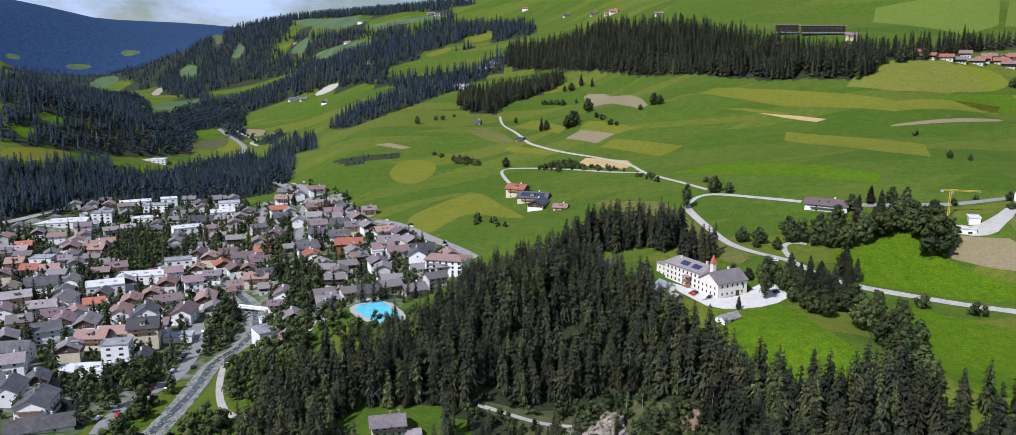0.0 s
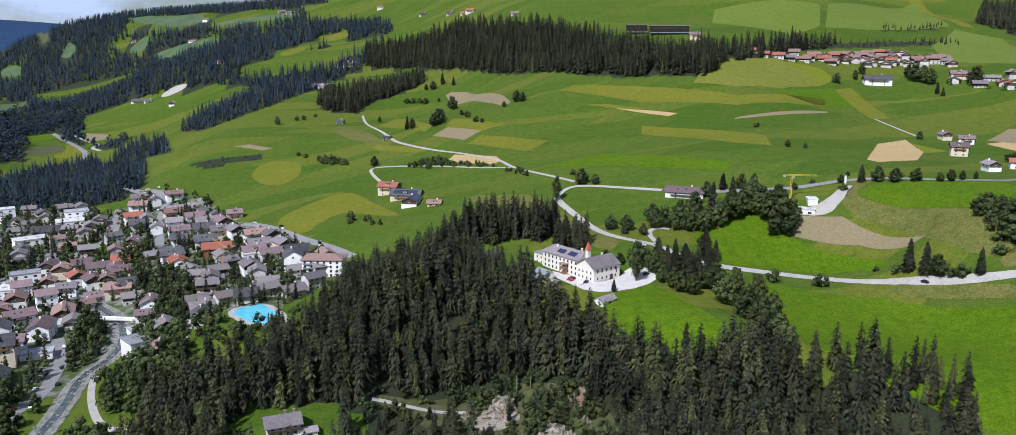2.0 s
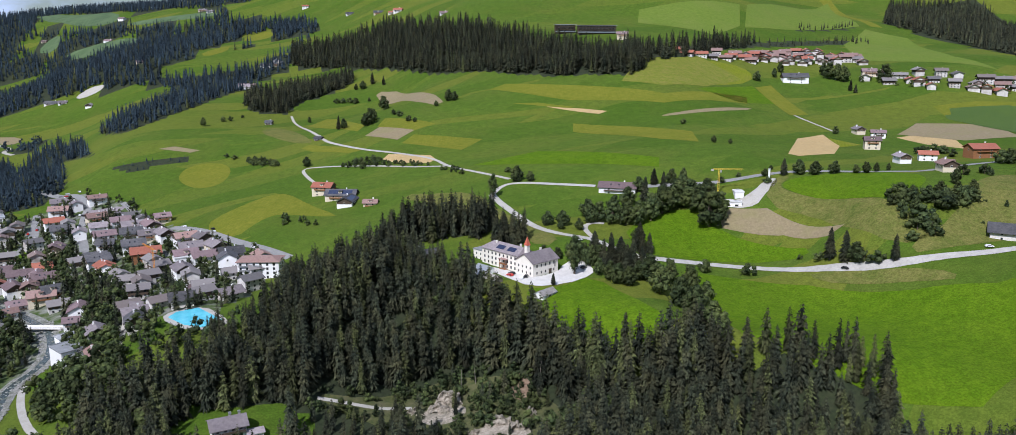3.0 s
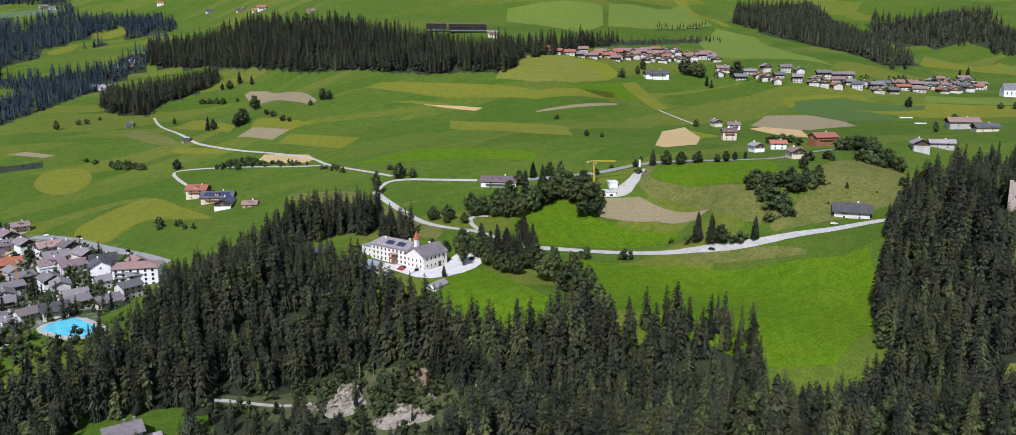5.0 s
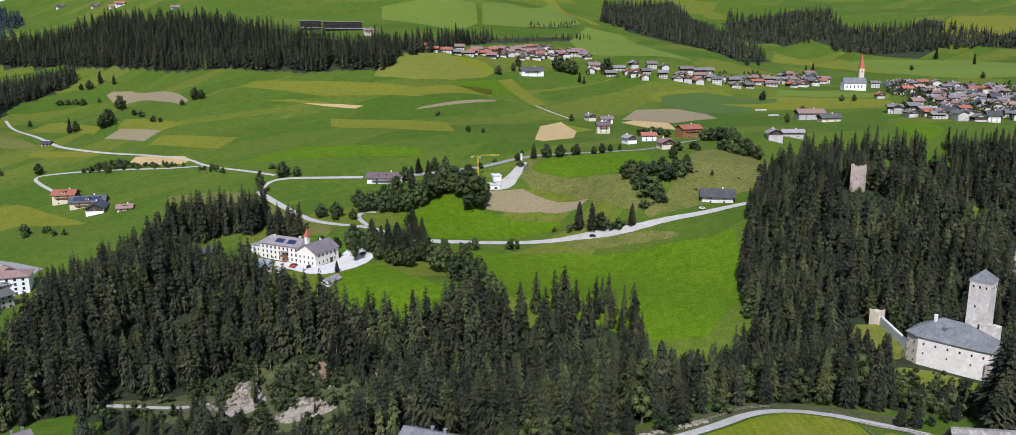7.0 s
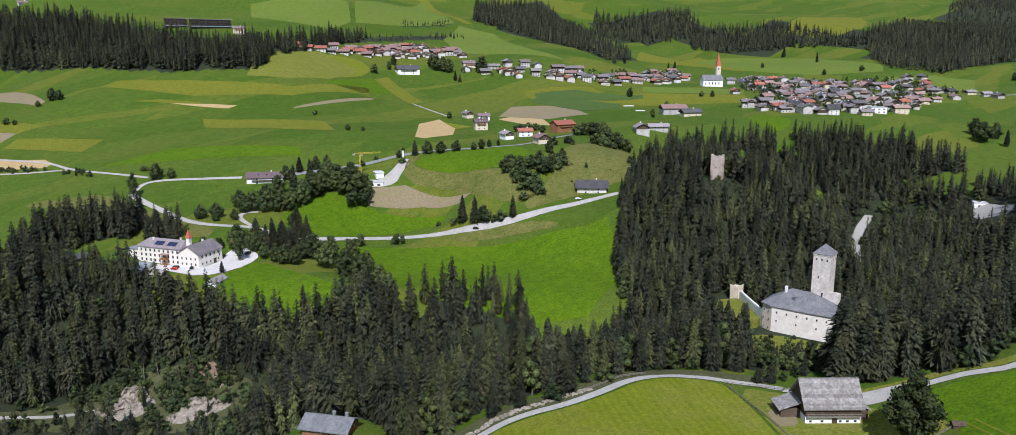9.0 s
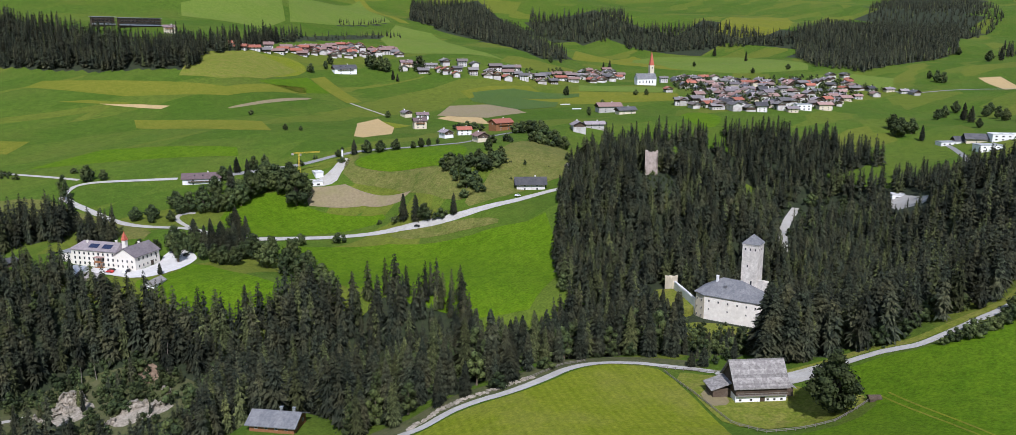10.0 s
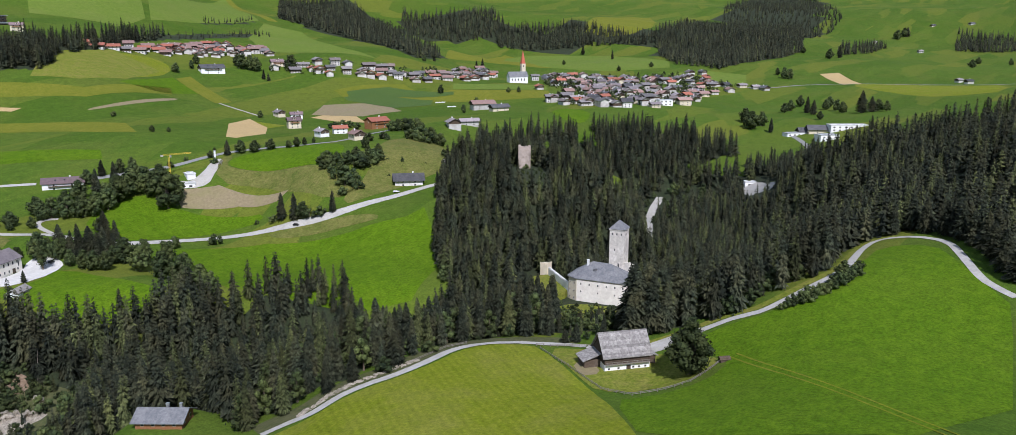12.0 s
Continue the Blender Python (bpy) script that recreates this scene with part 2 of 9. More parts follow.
BARK = surface("bark", (0.09, 0.065, 0.045), (0.18, 0.14, 0.10), 0.5, 0.95, 0.1, (0.22, 0.2, 0.17), 1.5, 0.4, 0.8)


# landforms: east, north, reach, level (metres)
CONVENT_BLUFF = [
    (146, 384, 74, 19), (200, 340, 78, 10), (103, 370, 81, 22), (200, 400, 75, 16), (90, 300, 91, -7), (250, 330, 96, 5),
    (43, 334, 94, -18), (130, 230, 107, -27), (255, 418, 105, 6), (60, 460, 128, 19), (169, 496, 130, 30), (280, 250, 126, 11),
    (190, 190, 103, -24), (0, 255, 114, -34), (347, 320, 111, 34), (98, 543, 124, 46), (55, 168, 126, 15), (-51, 307, 123, -1),
    (140, 136, 104, 36), (368, 391, 134, 75), (-71, 422, 122, 11),
]
GORGE_AND_MEADOWS = [
    (-39, 494, 129, -2), (340, 506, 150, 70), (255, 125, 125, 14), (395, 250, 134, 65), (165, 65, 125, 24), (20, 620, 152, 16),
    (60, 60, 140, 34), (-156, 418, 160, -28), (340, 100, 141, -13), (-150, 250, 187, -37), (470, 330, 152, 57), (92, 692, 179, 52),
    (435, 553, 173, 57), (-116, 579, 160, -7), (-80, 80, 192, 19), (470, 120, 174, -13), (347, -5, 183, 57), (200, -60, 204, 46),
    (240, 760, 200, 47), (-227, 562, 195, -32), (473, 665, 205, 64),
]
VILLAGE_TERRACE = [
    (588, 239, 221, -18), (-300, 400, 223, -21), (-80, -60, 250, 45), (560, 40, 190, 60), (-94, 805, 242, 16), (-204, 743, 204, -20),
    (368, 844, 220, 138), (200, 900, 241, 110), (700, 560, 281, 62), (540, 797, 208, 64), (-420, 550, 237, -30), (-360, 701, 224, -34),
    (620, -60, 273, 103), (800, 400, 262, 72), (789, 200, 297, 28), (0, -300, 403, 59), (-21, 1008, 340, 49), (-500, 0, 499, -25),
    (656, 899, 299, 121), (436, 1059, 338, 170), (-400, 900, 290, -25),
]
PLATEAU_AND_HILLS = [
    (900, 620, 258, 87), (1000, 480, 273, 78), (-500, -300, 556, 0), (1000, 0, 329, 55), (1100, 250, 357, 44), (-800, 500, 507, 19),
    (-448, 1110, 332, -42), (900, 1000, 427, 141), (-750, 800, 459, 9), (1100, 700, 354, 79), (1000, -200, 458, 95), (-74, 1353, 486, 78),
    (-428, 1358, 394, -18), (450, 1500, 535, 245), (-1000, 0, 703, 109), (-740, 1190, 420, 102), (1400, 300, 440, 72), (700, 1500, 525, 253),
    (1100, 1300, 567, 191), (1500, 0, 471, 57), (-700, 1500, 460, -22),
]
VALLEY_SIDES = [
    (-148, 1764, 660, 143), (1600, 640, 468, 113), (1500, -300, 604, 115), (1500, 1000, 595, 90), (1000, -1000, 1153, 256), (1800, 400, 508, 106),
    (-1500, 500, 826, 170), (-1500, 1000, 770, 359), (-749, 1940, 742, 0), (0, -1500, 1568, 141), (400, 2200, 887, 377), (2000, 0, 631, 86),
    (-1500, 1500, 919, 173), (1200, 2200, 1107, 404), (-1500, -1000, 1626, 121), (-170, 2500, 917, 263), (2400, 700, 775, 151), (2300, 1200, 908, 221),
    (2500, 100, 815, 98), (-1200, 2400, 776, -52), (-1700, 2300, 971, 133),
]
MOUNTAINS = [
    (-795, 2890, 969, 276), (800, 3000, 1184, 638), (3000, -500, 1129, 351), (3000, 1500, 1037, 314), (3200, 900, 944, 242), (0, 3500, 1283, 287),
    (-1600, 3200, 1101, -87), (3500, 0, 970, 207), (3800, 500, 1120, 293), (-2300, 3550, 1254, 455), (-1560, 4100, 1280, 182), (-600, 4700, 1853, 257),
    (4500, 2000, 2140, 444), (-4500, 2000, 3470, 618), (4500, -2000, 3013, 500), (-2600, 4700, 1817, 314), (-4500, -2000, 4796, 397), (4500, 4000, 3587, 807),
    (-4500, 4500, 2950, 441),
]
LAND = np.array(CONVENT_BLUFF + GORGE_AND_MEADOWS + VILLAGE_TERRACE + PLATEAU_AND_HILLS + VALLEY_SIDES + MOUNTAINS, float)
# levelled building ground: east, north, flat radius, outer radius, level
TERRACES = [(103, 414, 22, 44, 25.2), (163, 62, 14, 30, 35.0), (276, 124, 16, 34, 19.0), (62, 178, 10, 22, 24.0), (-72, 430, 20, 34, 8.0)]


def height(x, y):
    """Ground level: a smooth blend of the landforms."""
    x, y = np.asarray(x, float), np.asarray(y, float)
    top, low = np.zeros(x.shape), np.zeros(x.shape)
    for cx, cy, reach, level in LAND:
        w = (1 + ((x - cx) ** 2 + (y - cy) ** 2) / reach ** 2) ** -6.0
        top += w * level
        low += w
    level = top / low
    for px, py, flat, edge, z in TERRACES:
        f = np.clip((edge - np.hypot(x - px, y - py)) / (edge - flat), 0, 1)
        level = level + (z - level) * f * f * (3 - 2 * f)
    return level


# ---- ground: one sheet to the horizon ----
def steps(low, high, fine, ends, growth=1.13):
    """Fine even steps from low to high, then ever longer ones out to the ends."""
    mid = list(np.arange(low, high + 0.1, fine))
    for side, stop in ((-1, ends[0]), (1, ends[1])):
        s, at, out = fine, (low if side < 0 else high), []
        while side * (stop - at) > 0:
            s *= growth
            at += side * s
            out.append(at)
        mid = out[::-1] + mid if side < 0 else mid + out
    return np.array(mid)


GX, GY = steps(-480, 900, 7.5, (-4700, 4700)), steps(-110, 1110, 7.5, (-2600, 4800))
MX, MY = np.meshgrid(GX, GY, indexing="ij")
GZ = height(MX, MY)


def evened(level):
    """The plateau lies smooth: its small humps were ploughed out long ago."""
    far = np.hypot((MX - 330) / 1.25, MY - 740)
    part_ = np.clip((390 - far) / 150, 0, 1)
    part_ = part_ * part_ * (3 - 2 * part_)
    soft = level
    for _ in range(3):
        for axis in (0, 1):
            soft = sum(np.roll(soft, k, axis) for k in range(-7, 8)) / 15
    return level + (soft - level) * part_


GZ = evened(GZ)


def inside(poly, x, y):
    """Whether points lie in a polygon."""
    x, y = np.asarray(x, float), np.asarray(y, float)
    odd = np.zeros(x.shape, bool)
    for (ax, ay), (bx, by) in zip(poly, poly[1:] + poly[:1]):
        if ay != by:
            odd ^= ((ay > y) != (by > y)) & (x < (bx - ax) * (y - ay) / (by - ay) + ax)
    return odd


def lie(x, y):
    """Level of the ground sheet itself, facet by facet."""
    i, j = min(max(int(np.searchsorted(GX, x)) - 1, 0), len(GX) - 2), min(max(int(np.searchsorted(GY, y)) - 1, 0), len(GY) - 2)
    u, v = (x - GX[i]) / (GX[i + 1] - GX[i]), (y - GY[j]) / (GY[j + 1] - GY[j])
    a, b, c, d = GZ[i, j], GZ[i + 1, j], GZ[i + 1, j + 1], GZ[i, j + 1]
    return float(a + u * (b - a) + v * (c - b) if u >= v else a + v * (d - a) + u * (c - d))


def mesh_object(name, verts, faces, materials, parent=None, slots=None, smooth=False):
    me = bpy.data.meshes.new(name)
    verts = np.asarray(verts, np.float32)
    if isinstance(faces, np.ndarray):
        me.vertices.add(len(verts))
        me.vertices.foreach_set("co", verts.ravel())
        me.loops.add(faces.size)
        me.loops.foreach_set("vertex_index", faces.ravel().astype(np.int32))
        me.polygons.add(len(faces))
        me.polygons.foreach_set("loop_start", np.arange(0, faces.size, faces.shape[1], dtype=np.int32))
        me.update(calc_edges=True)
    else:
        me.from_pydata([tuple(v) for v in verts.tolist()], [], faces)
    for m in materials if isinstance(materials, (list, tuple)) else [materials]:
        me.materials.append(m)
    if slots is not None:
        me.polygons.foreach_set("material_index", np.asarray(slots, np.int32))
    if smooth:
        me.polygons.foreach_set("use_smooth", np.ones(len(me.polygons), bool))
    ob = new(name, me)
    ob.parent = parent
    return ob


def clip(poly, a, b):
    """The part of a polygon to the left of the line from a to b."""
    out = []
    side = [(b[0] - a[0]) * (p[1] - a[1]) - (b[1] - a[1]) * (p[0] - a[0]) for p in poly]
    for k, p in enumerate(poly):
        q, sp, sq = poly[(k + 1) % len(poly)], side[k], side[(k + 1) % len(poly)]
        if sp >= 0:
            out.append(p)
        if sp * sq < 0:
            f = sp / (sp - sq)
            out.append((p[0] + f * (q[0] - p[0]), p[1] + f * (q[1] - p[1])))
    return out


def drape(polys, lift, verts, faces):
    """Lays polygons on the facets of the ground, `lift` above it."""
    for poly in polys:
        xs, ys = [p[0] for p in poly], [p[1] for p in poly]
        i0, i1 = max(np.searchsorted(GX, min(xs)) - 1, 0), min(np.searchsorted(GX, max(xs)), len(GX) - 1)
        j0, j1 = max(np.searchsorted(GY, min(ys)) - 1, 0), min(np.searchsorted(GY, max(ys)), len(GY) - 1)
        for i in range(i0, i1):
            xa, xb = GX[i], GX[i + 1]
            column = clip(clip(poly, (xa, 1), (xa, 0)), (xb, 0), (xb, 1))
            if len(column) < 3:
                continue
            for j in range(j0, j1):
                ya, yb = GY[j], GY[j + 1]
                cell = clip(clip(column, (0, ya), (1, ya)), (1, yb), (0, yb))
                if len(cell) < 3:
                    continue
                za, zb, zc, zd = GZ[i, j], GZ[i + 1, j], GZ[i + 1, j + 1], GZ[i, j + 1]
                for lower in (True, False):
                    piece = clip(cell, (xb, yb), (xa, ya)) if not lower else clip(cell, (xa, ya), (xb, yb))
                    if len(piece) < 3:
                        continue
                    start = len(verts)
                    for x, y in piece:
                        u, v = (x - xa) / (xb - xa), (y - ya) / (yb - ya)
                        z = za + u * (zb - za) + v * (zc - zb) if not lower else za + v * (zd - za) + u * (zc - zd)
                        verts.append((x, y, z + lift))
                    faces.append(list(range(start, len(verts))))


def rounded(points, closed=True, times=2):
    """Corner cutting, for soft outlines and bends."""
    for _ in range(times):
        out = []
        n = len(points)
        for k in range(n if closed else n - 1):
            (ax, ay), (bx, by) = points[k], points[(k + 1) % n]
            out += [(ax * 0.75 + bx * 0.25, ay * 0.75 + by * 0.25), (ax * 0.25 + bx * 0.75, ay * 0.25 + by * 0.75)]
        points = out if closed else [points[0]] + out + [points[-1]]
    return points


def wound(poly):
    area = sum(a[0] * b[1] - b[0] * a[1] for a, b in zip(poly, poly[1:] + poly[:1]))
    return poly if area > 0 else poly[::-1]


def field(name, outline, material, label, soft=1, lift=0.12):
    verts, faces = [], []
    drape([wound(rounded(outline, True, soft) if soft else outline)], lift, verts, faces)
    return tagged(mesh_object(name, verts, faces, material), label, "field", kind="structure")


def strip(name, line, width, material, label, category="road", lift=0.22, soft=2):
    """A road or brook along a line."""
    line = rounded(line, False, soft)
    left, right = [], []
    for k, (x, y) in enumerate(line):
        (ax, ay), (bx, by) = line[max(k - 1, 0)], line[min(k + 1, len(line) - 1)]
        d = math.hypot(bx - ax, by - ay) or 1.0
        ox, oy = -(by - ay) / d * width / 2, (bx - ax) / d * width / 2
        left.append((x + ox, y + oy))
        right.append((x - ox, y - oy))
    polys = [wound([right[k], right[k + 1], left[k + 1], left[k]]) for k in range(len(line) - 1)]
    verts, faces = [], []
    drape(polys, lift, verts, faces)
    return tagged(mesh_object(name, verts, faces, material), label, category, kind="structure")


# ---- woods on the plan: outline in metres ----
WOODS = {}
WOODS["bluff"] = [(-97, 350), (-70, 374), (-44, 388), (-28, 425), (-24, 470), (7, 492), (39, 488), (47, 467), (64, 442), (73, 407), (82, 385), (90, 350), (101, 338),
    (113, 323), (123, 315), (142, 307), (156, 310), (166, 297), (186, 284), (208, 265), (219, 255), (214, 240), (212, 226), (218, 206), (234, 197),
    (254, 202), (272, 232)]
WOODS["bluff"] += [(296, 254), (327, 276), (352, 296), (380, 312), (420, 330), (470, 330), (520, 300), (560, 270), (530, 225), (420, 140), (330, 75), (300, 20),
    (262, 13), (228, 30), (208, 52), (198, 84), (186, 110), (168, 126), (147, 131), (113, 130), (83, 140), (62, 152), (40, 200), (0, 210), (-60, 235),
    (-90, 262), (-110, 300), (-112, 345)]
WOODS["behind_conv"] = [(35, 478), (61, 483), (78, 482), (92, 472), (105, 476), (109, 490), (93, 501), (73, 508), (51, 508), (34, 496)]
WOODS["small_wood"] = [(-71, 1150), (-56, 1113), (-15, 1099), (-1, 1153), (55, 1188), (81, 1222), (85, 1290), (0, 1270), (-70, 1215)]
WOODS["hotel_wood"] = [(-3, 1488), (80, 1388), (134, 1221), (195, 1037), (250, 922), (278, 884), (335, 847), (381, 846), (390, 886), (323, 1000), (270, 1110), (180, 1500),
    (0, 1600)]
WOODS["hotel_wood2"] = [(402, 970), (423, 938), (478, 939), (579, 1002), (568, 984), (460, 925), (386, 912)]
WOODS["left_hill"] = [(-468, 730), (-450, 784), (-445, 863), (-437, 921), (-397, 933), (-338, 917), (-271, 868), (-272, 948), (-382, 1204), (-447, 1143), (-515, 1094),
    (-539, 1055), (-575, 909)]
WOODS["left_hill2"] = [(-610, 970), (-593, 1006), (-564, 1056), (-544, 1204), (-698, 1606), (-937, 1958), (-1391, 2578), (-1019, 1652)]
WOODS["left_mid"] = [(-510, 1164), (-481, 1236), (-516, 1420), (-365, 1247), (-371, 1387), (-436, 1503), (-639, 1656), (-682, 1568)]
WOODS["taisten_wood1"] = [(1000, 1216), (996, 1056), (924, 808), (1072, 867), (1111, 1001), (1414, 1395), (1413, 1437), (1220, 1473)]
WOODS["taisten_wood2"] = [(1459, 1310), (1702, 1209), (1660, 1158), (1689, 1059), (1720, 1001), (1788, 873), (1813, 796), (1407, 571), (1433, 490), (1625, 477), (1974, 479),
    (2641, 660), (2551, 862), (1857, 836), (1891, 1042), (1776, 1218), (1868, 1326), (1549, 1387)]
WOODS["taisten_wood3"] = [(1932, 394), (2031, 343), (2246, 338), (2289, 363), (2116, 422)]
WOODS["taisten_wood4"] = [(2378, 202), (2345, 58), (2644, 79), (2731, 230)]
WOODS["taisten_wood5"] = [(2636, 936), (2261, 539), (2822, 584), (3789, 915), (3506, 1172)]
WOODS["right_hill"] = [(300, 20), (330, 75), (420, 140), (480, 170), (560, 160), (600, 135), (608, 90), (612, -20), (640, -200), (420, -200), (300, -160), (262, -58),
    (272, -49), (300, -40), (324, -32), (338, -19), (345, -2), (340, 12), (326, 17)]
WOODS["valley_wood"] = [(420, 140), (530, 225), (560, 270), (640, 300), (690, 262), (684, 200), (650, 160), (600, 138), (560, 160), (480, 170)]
WOODS["hilltop_wood"] = [(640, 300), (664, 347), (712, 334), (775, 285), (757, 227), (739, 212), (684, 246)]
WOODS["north_slope"] = [(-420, 1420), (-300, 1434), (-200, 1400), (-100, 1330), (-10, 1480), (60, 1760), (-60, 2000), (-160, 2500), (-480, 2760), (-800, 2900),
    (-1060, 2810), (-1080, 2500), (-900, 2150), (-760, 1950), (-560, 1700)]
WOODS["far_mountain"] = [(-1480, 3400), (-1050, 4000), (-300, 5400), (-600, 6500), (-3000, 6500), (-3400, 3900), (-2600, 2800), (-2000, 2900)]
WOODS["valley_scrub"] = [(-584, 1263), (-769, 1729), (-804, 1938), (-719, 1867), (-663, 1901), (-526, 1659), (-471, 1507), (-545, 1502), (-571, 1338)]
WOODS["valley_side"] = [(-1608, 3319), (-1570, 3441), (-1080, 2758), (-1093, 2660), (-1109, 2583), (-1022, 2337), (-1143, 2494)]
WOODS["valley_end"] = [(-1813, 3189), (-1740, 3277), (-1638, 3385), (-1094, 2795), (-1106, 2739), (-1258, 2683), (-1687, 3217), (-1778, 3159)]
WOODS["slope_band1"] = [(-264, 1187), (-208, 1064), (-177, 1087), (-146, 1137), (-117, 1203), (-86, 1290), (-43, 1309), (-96, 1406), (-165, 1372), (-208, 1321),
    (-252, 1239)]
WOODS["slope_band2"] = [(-353, 1155), (-354, 1257), (-288, 1199), (-234, 998), (-294, 1114), (-245, 921), (-238, 858), (-290, 927)]
WOODS["slope_band3"] = [(-535, 1637), (-408, 1576), (-318, 1570), (-246, 1485), (-380, 1543), (-499, 1548)]
WOODS["slope_band4"] = [(-505, 1515), (-402, 1497), (-389, 1462), (-473, 1457)]
WOODS["slope_band5"] = [(-195, 901), (-127, 905), (-117, 891), (-173, 880)]
WOODS["slope_band6"] = [(-443, 1191), (-370, 1186), (-290, 927), (-391, 1035)]
WOODS["slope_band7"] = [(-372, 1478), (-348, 1463), (-327, 1383), (-356, 1417)]
WOODS["slope_band8"] = [(-414, 1384), (-381, 1423), (-371, 1396), (-400, 1347)]
WOODS["slope_wood"] = [(-123, 1932), (-51, 1928), (35, 1876), (41, 1779), (-18, 1784), (-104, 1838)]
WOODS["slope_foot"] = [(-171, 1603), (-120, 1754), (-101, 1658), (-110, 1555), (-107, 1491), (-166, 1509)]
WOODS["valley_floor"] = [(-1018, 1778), (-983, 1896), (-1086, 2308), (-850, 1926), (-754, 1735), (-723, 1740), (-612, 1693), (-470, 1539), (-458, 1474), (-540, 1488), (-550, 1263), (-591, 1104), (-628, 1087)]
WOODS["valley_belt"] = [(-582, 1091), (-540, 1241), (-510, 1303), (-496, 1250), (-473, 1211), (-527, 1131), (-566, 1058)]
WOODS["valley_near"] = [(-502, 995), (-475, 1059), (-434, 1133), (-433, 1183), (-317, 1080), (-238, 855), (-266, 852), (-320, 867), (-453, 894)]
WOODS["ruin_back"] = [(544, 404), (623, 398), (677, 372), (657, 357), (596, 379), (497, 365)]
WOODS["ruin_side"] = [(685, 359), (754, 327), (712, 306), (668, 344)]
WOODS["ruin_gap"] = [(633, 367), (700, 334), (650, 298), (614, 320), (616, 348)]
WOODS["hill_foot"] = [(714, 207), (681, 122), (554, 88), (662, 179)]
WOODS["hamlet_wood"] = [(367, 940), (420, 931), (517, 982), (645, 1056), (629, 1024), (505, 940), (412, 883), (355, 832), (325, 853)]
WOODS["hedge_one"] = [(783, 1154), (939, 1213), (913, 1181), (764, 1129)]
WOODS["hedge_two"] = [(640, 1050), (887, 1102), (854, 1063), (626, 1029)]
WOODS["valley_mouth"] = [(-1881, 3053), (-1786, 3132), (-1636, 3270), (-1270, 2758), (-1197, 2577), (-1248, 2489), (-1419, 2481), (-1593, 2580)]
WOODS["behind_conv2"] = [(98, 450), (118, 449), (126, 467), (113, 475), (100, 463)]
WOODS["left_edge"] = [(-455, 708), (-446, 753), (-430, 805), (-399, 868), (-316, 854), (-248, 840), (-256, 867), (-365, 929), (-445, 863), (-468, 730)]

CX, CY = (GX[:-1, None] + GX[None, 1:].T * 0 + (GX[1:, None] - GX[:-1, None]) / 2 + 0 * GY[None, :-1]), (0 * GX[:-1, None] + (GY[None, :-1] + GY[None, 1:]) / 2)
wooded = np.zeros(CX.shape, bool)
for outline in WOODS.values():
    wooded |= inside(outline, CX, CY)
CLEARINGS = [
    [(-72, 285), (-30, 280), (-24, 320), (-70, 322)], [(38, 165), (60, 152), (82, 168), (72, 192), (48, 196)],
    [(-686, 2556), (-416, 2382), (-158, 2153), (-152, 2062), (-385, 2200), (-625, 2394)],
    [(-523, 2188), (-409, 2139), (-309, 2033), (-355, 2022), (-489, 2115)],
    [(-226, 1559), (-133, 1625), (21, 1740), (7, 1610), (-110, 1480), (-216, 1482)],
    [(-505, 1569), (-417, 1573), (-267, 1505), (-184, 1415), (-262, 1350), (-355, 1369), (-436, 1347)],
    [(-764, 1731), (-839, 2017), (-763, 2027), (-705, 1757)],
    [(-678, 2375), (-628, 2365), (-560, 2275), (-607, 2246)],
    [(-794, 2112), (-708, 2161), (-616, 2142), (-507, 2048), (-561, 2001), (-657, 1862)],
    [(-187, 1648), (-93, 1850), (-35, 1860), (-85, 1680), (-167, 1579)],
    [(-1295, 2583), (-1290, 2706), (-1200, 2600), (-1217, 2503)],
    [(-107, 1499), (-36, 1579), (29, 1746), (40, 1686), (0, 1605), (-58, 1506)],
    [(-137, 2033), (-19, 1997), (50, 1893), (-35, 1926)],
    [(130, 1681), (197, 1508), (257, 1333), (287, 1189), (233, 1219), (187, 1439)],
    [(-164, 1627), (-131, 1756), (-110, 1711), (-140, 1600)]]
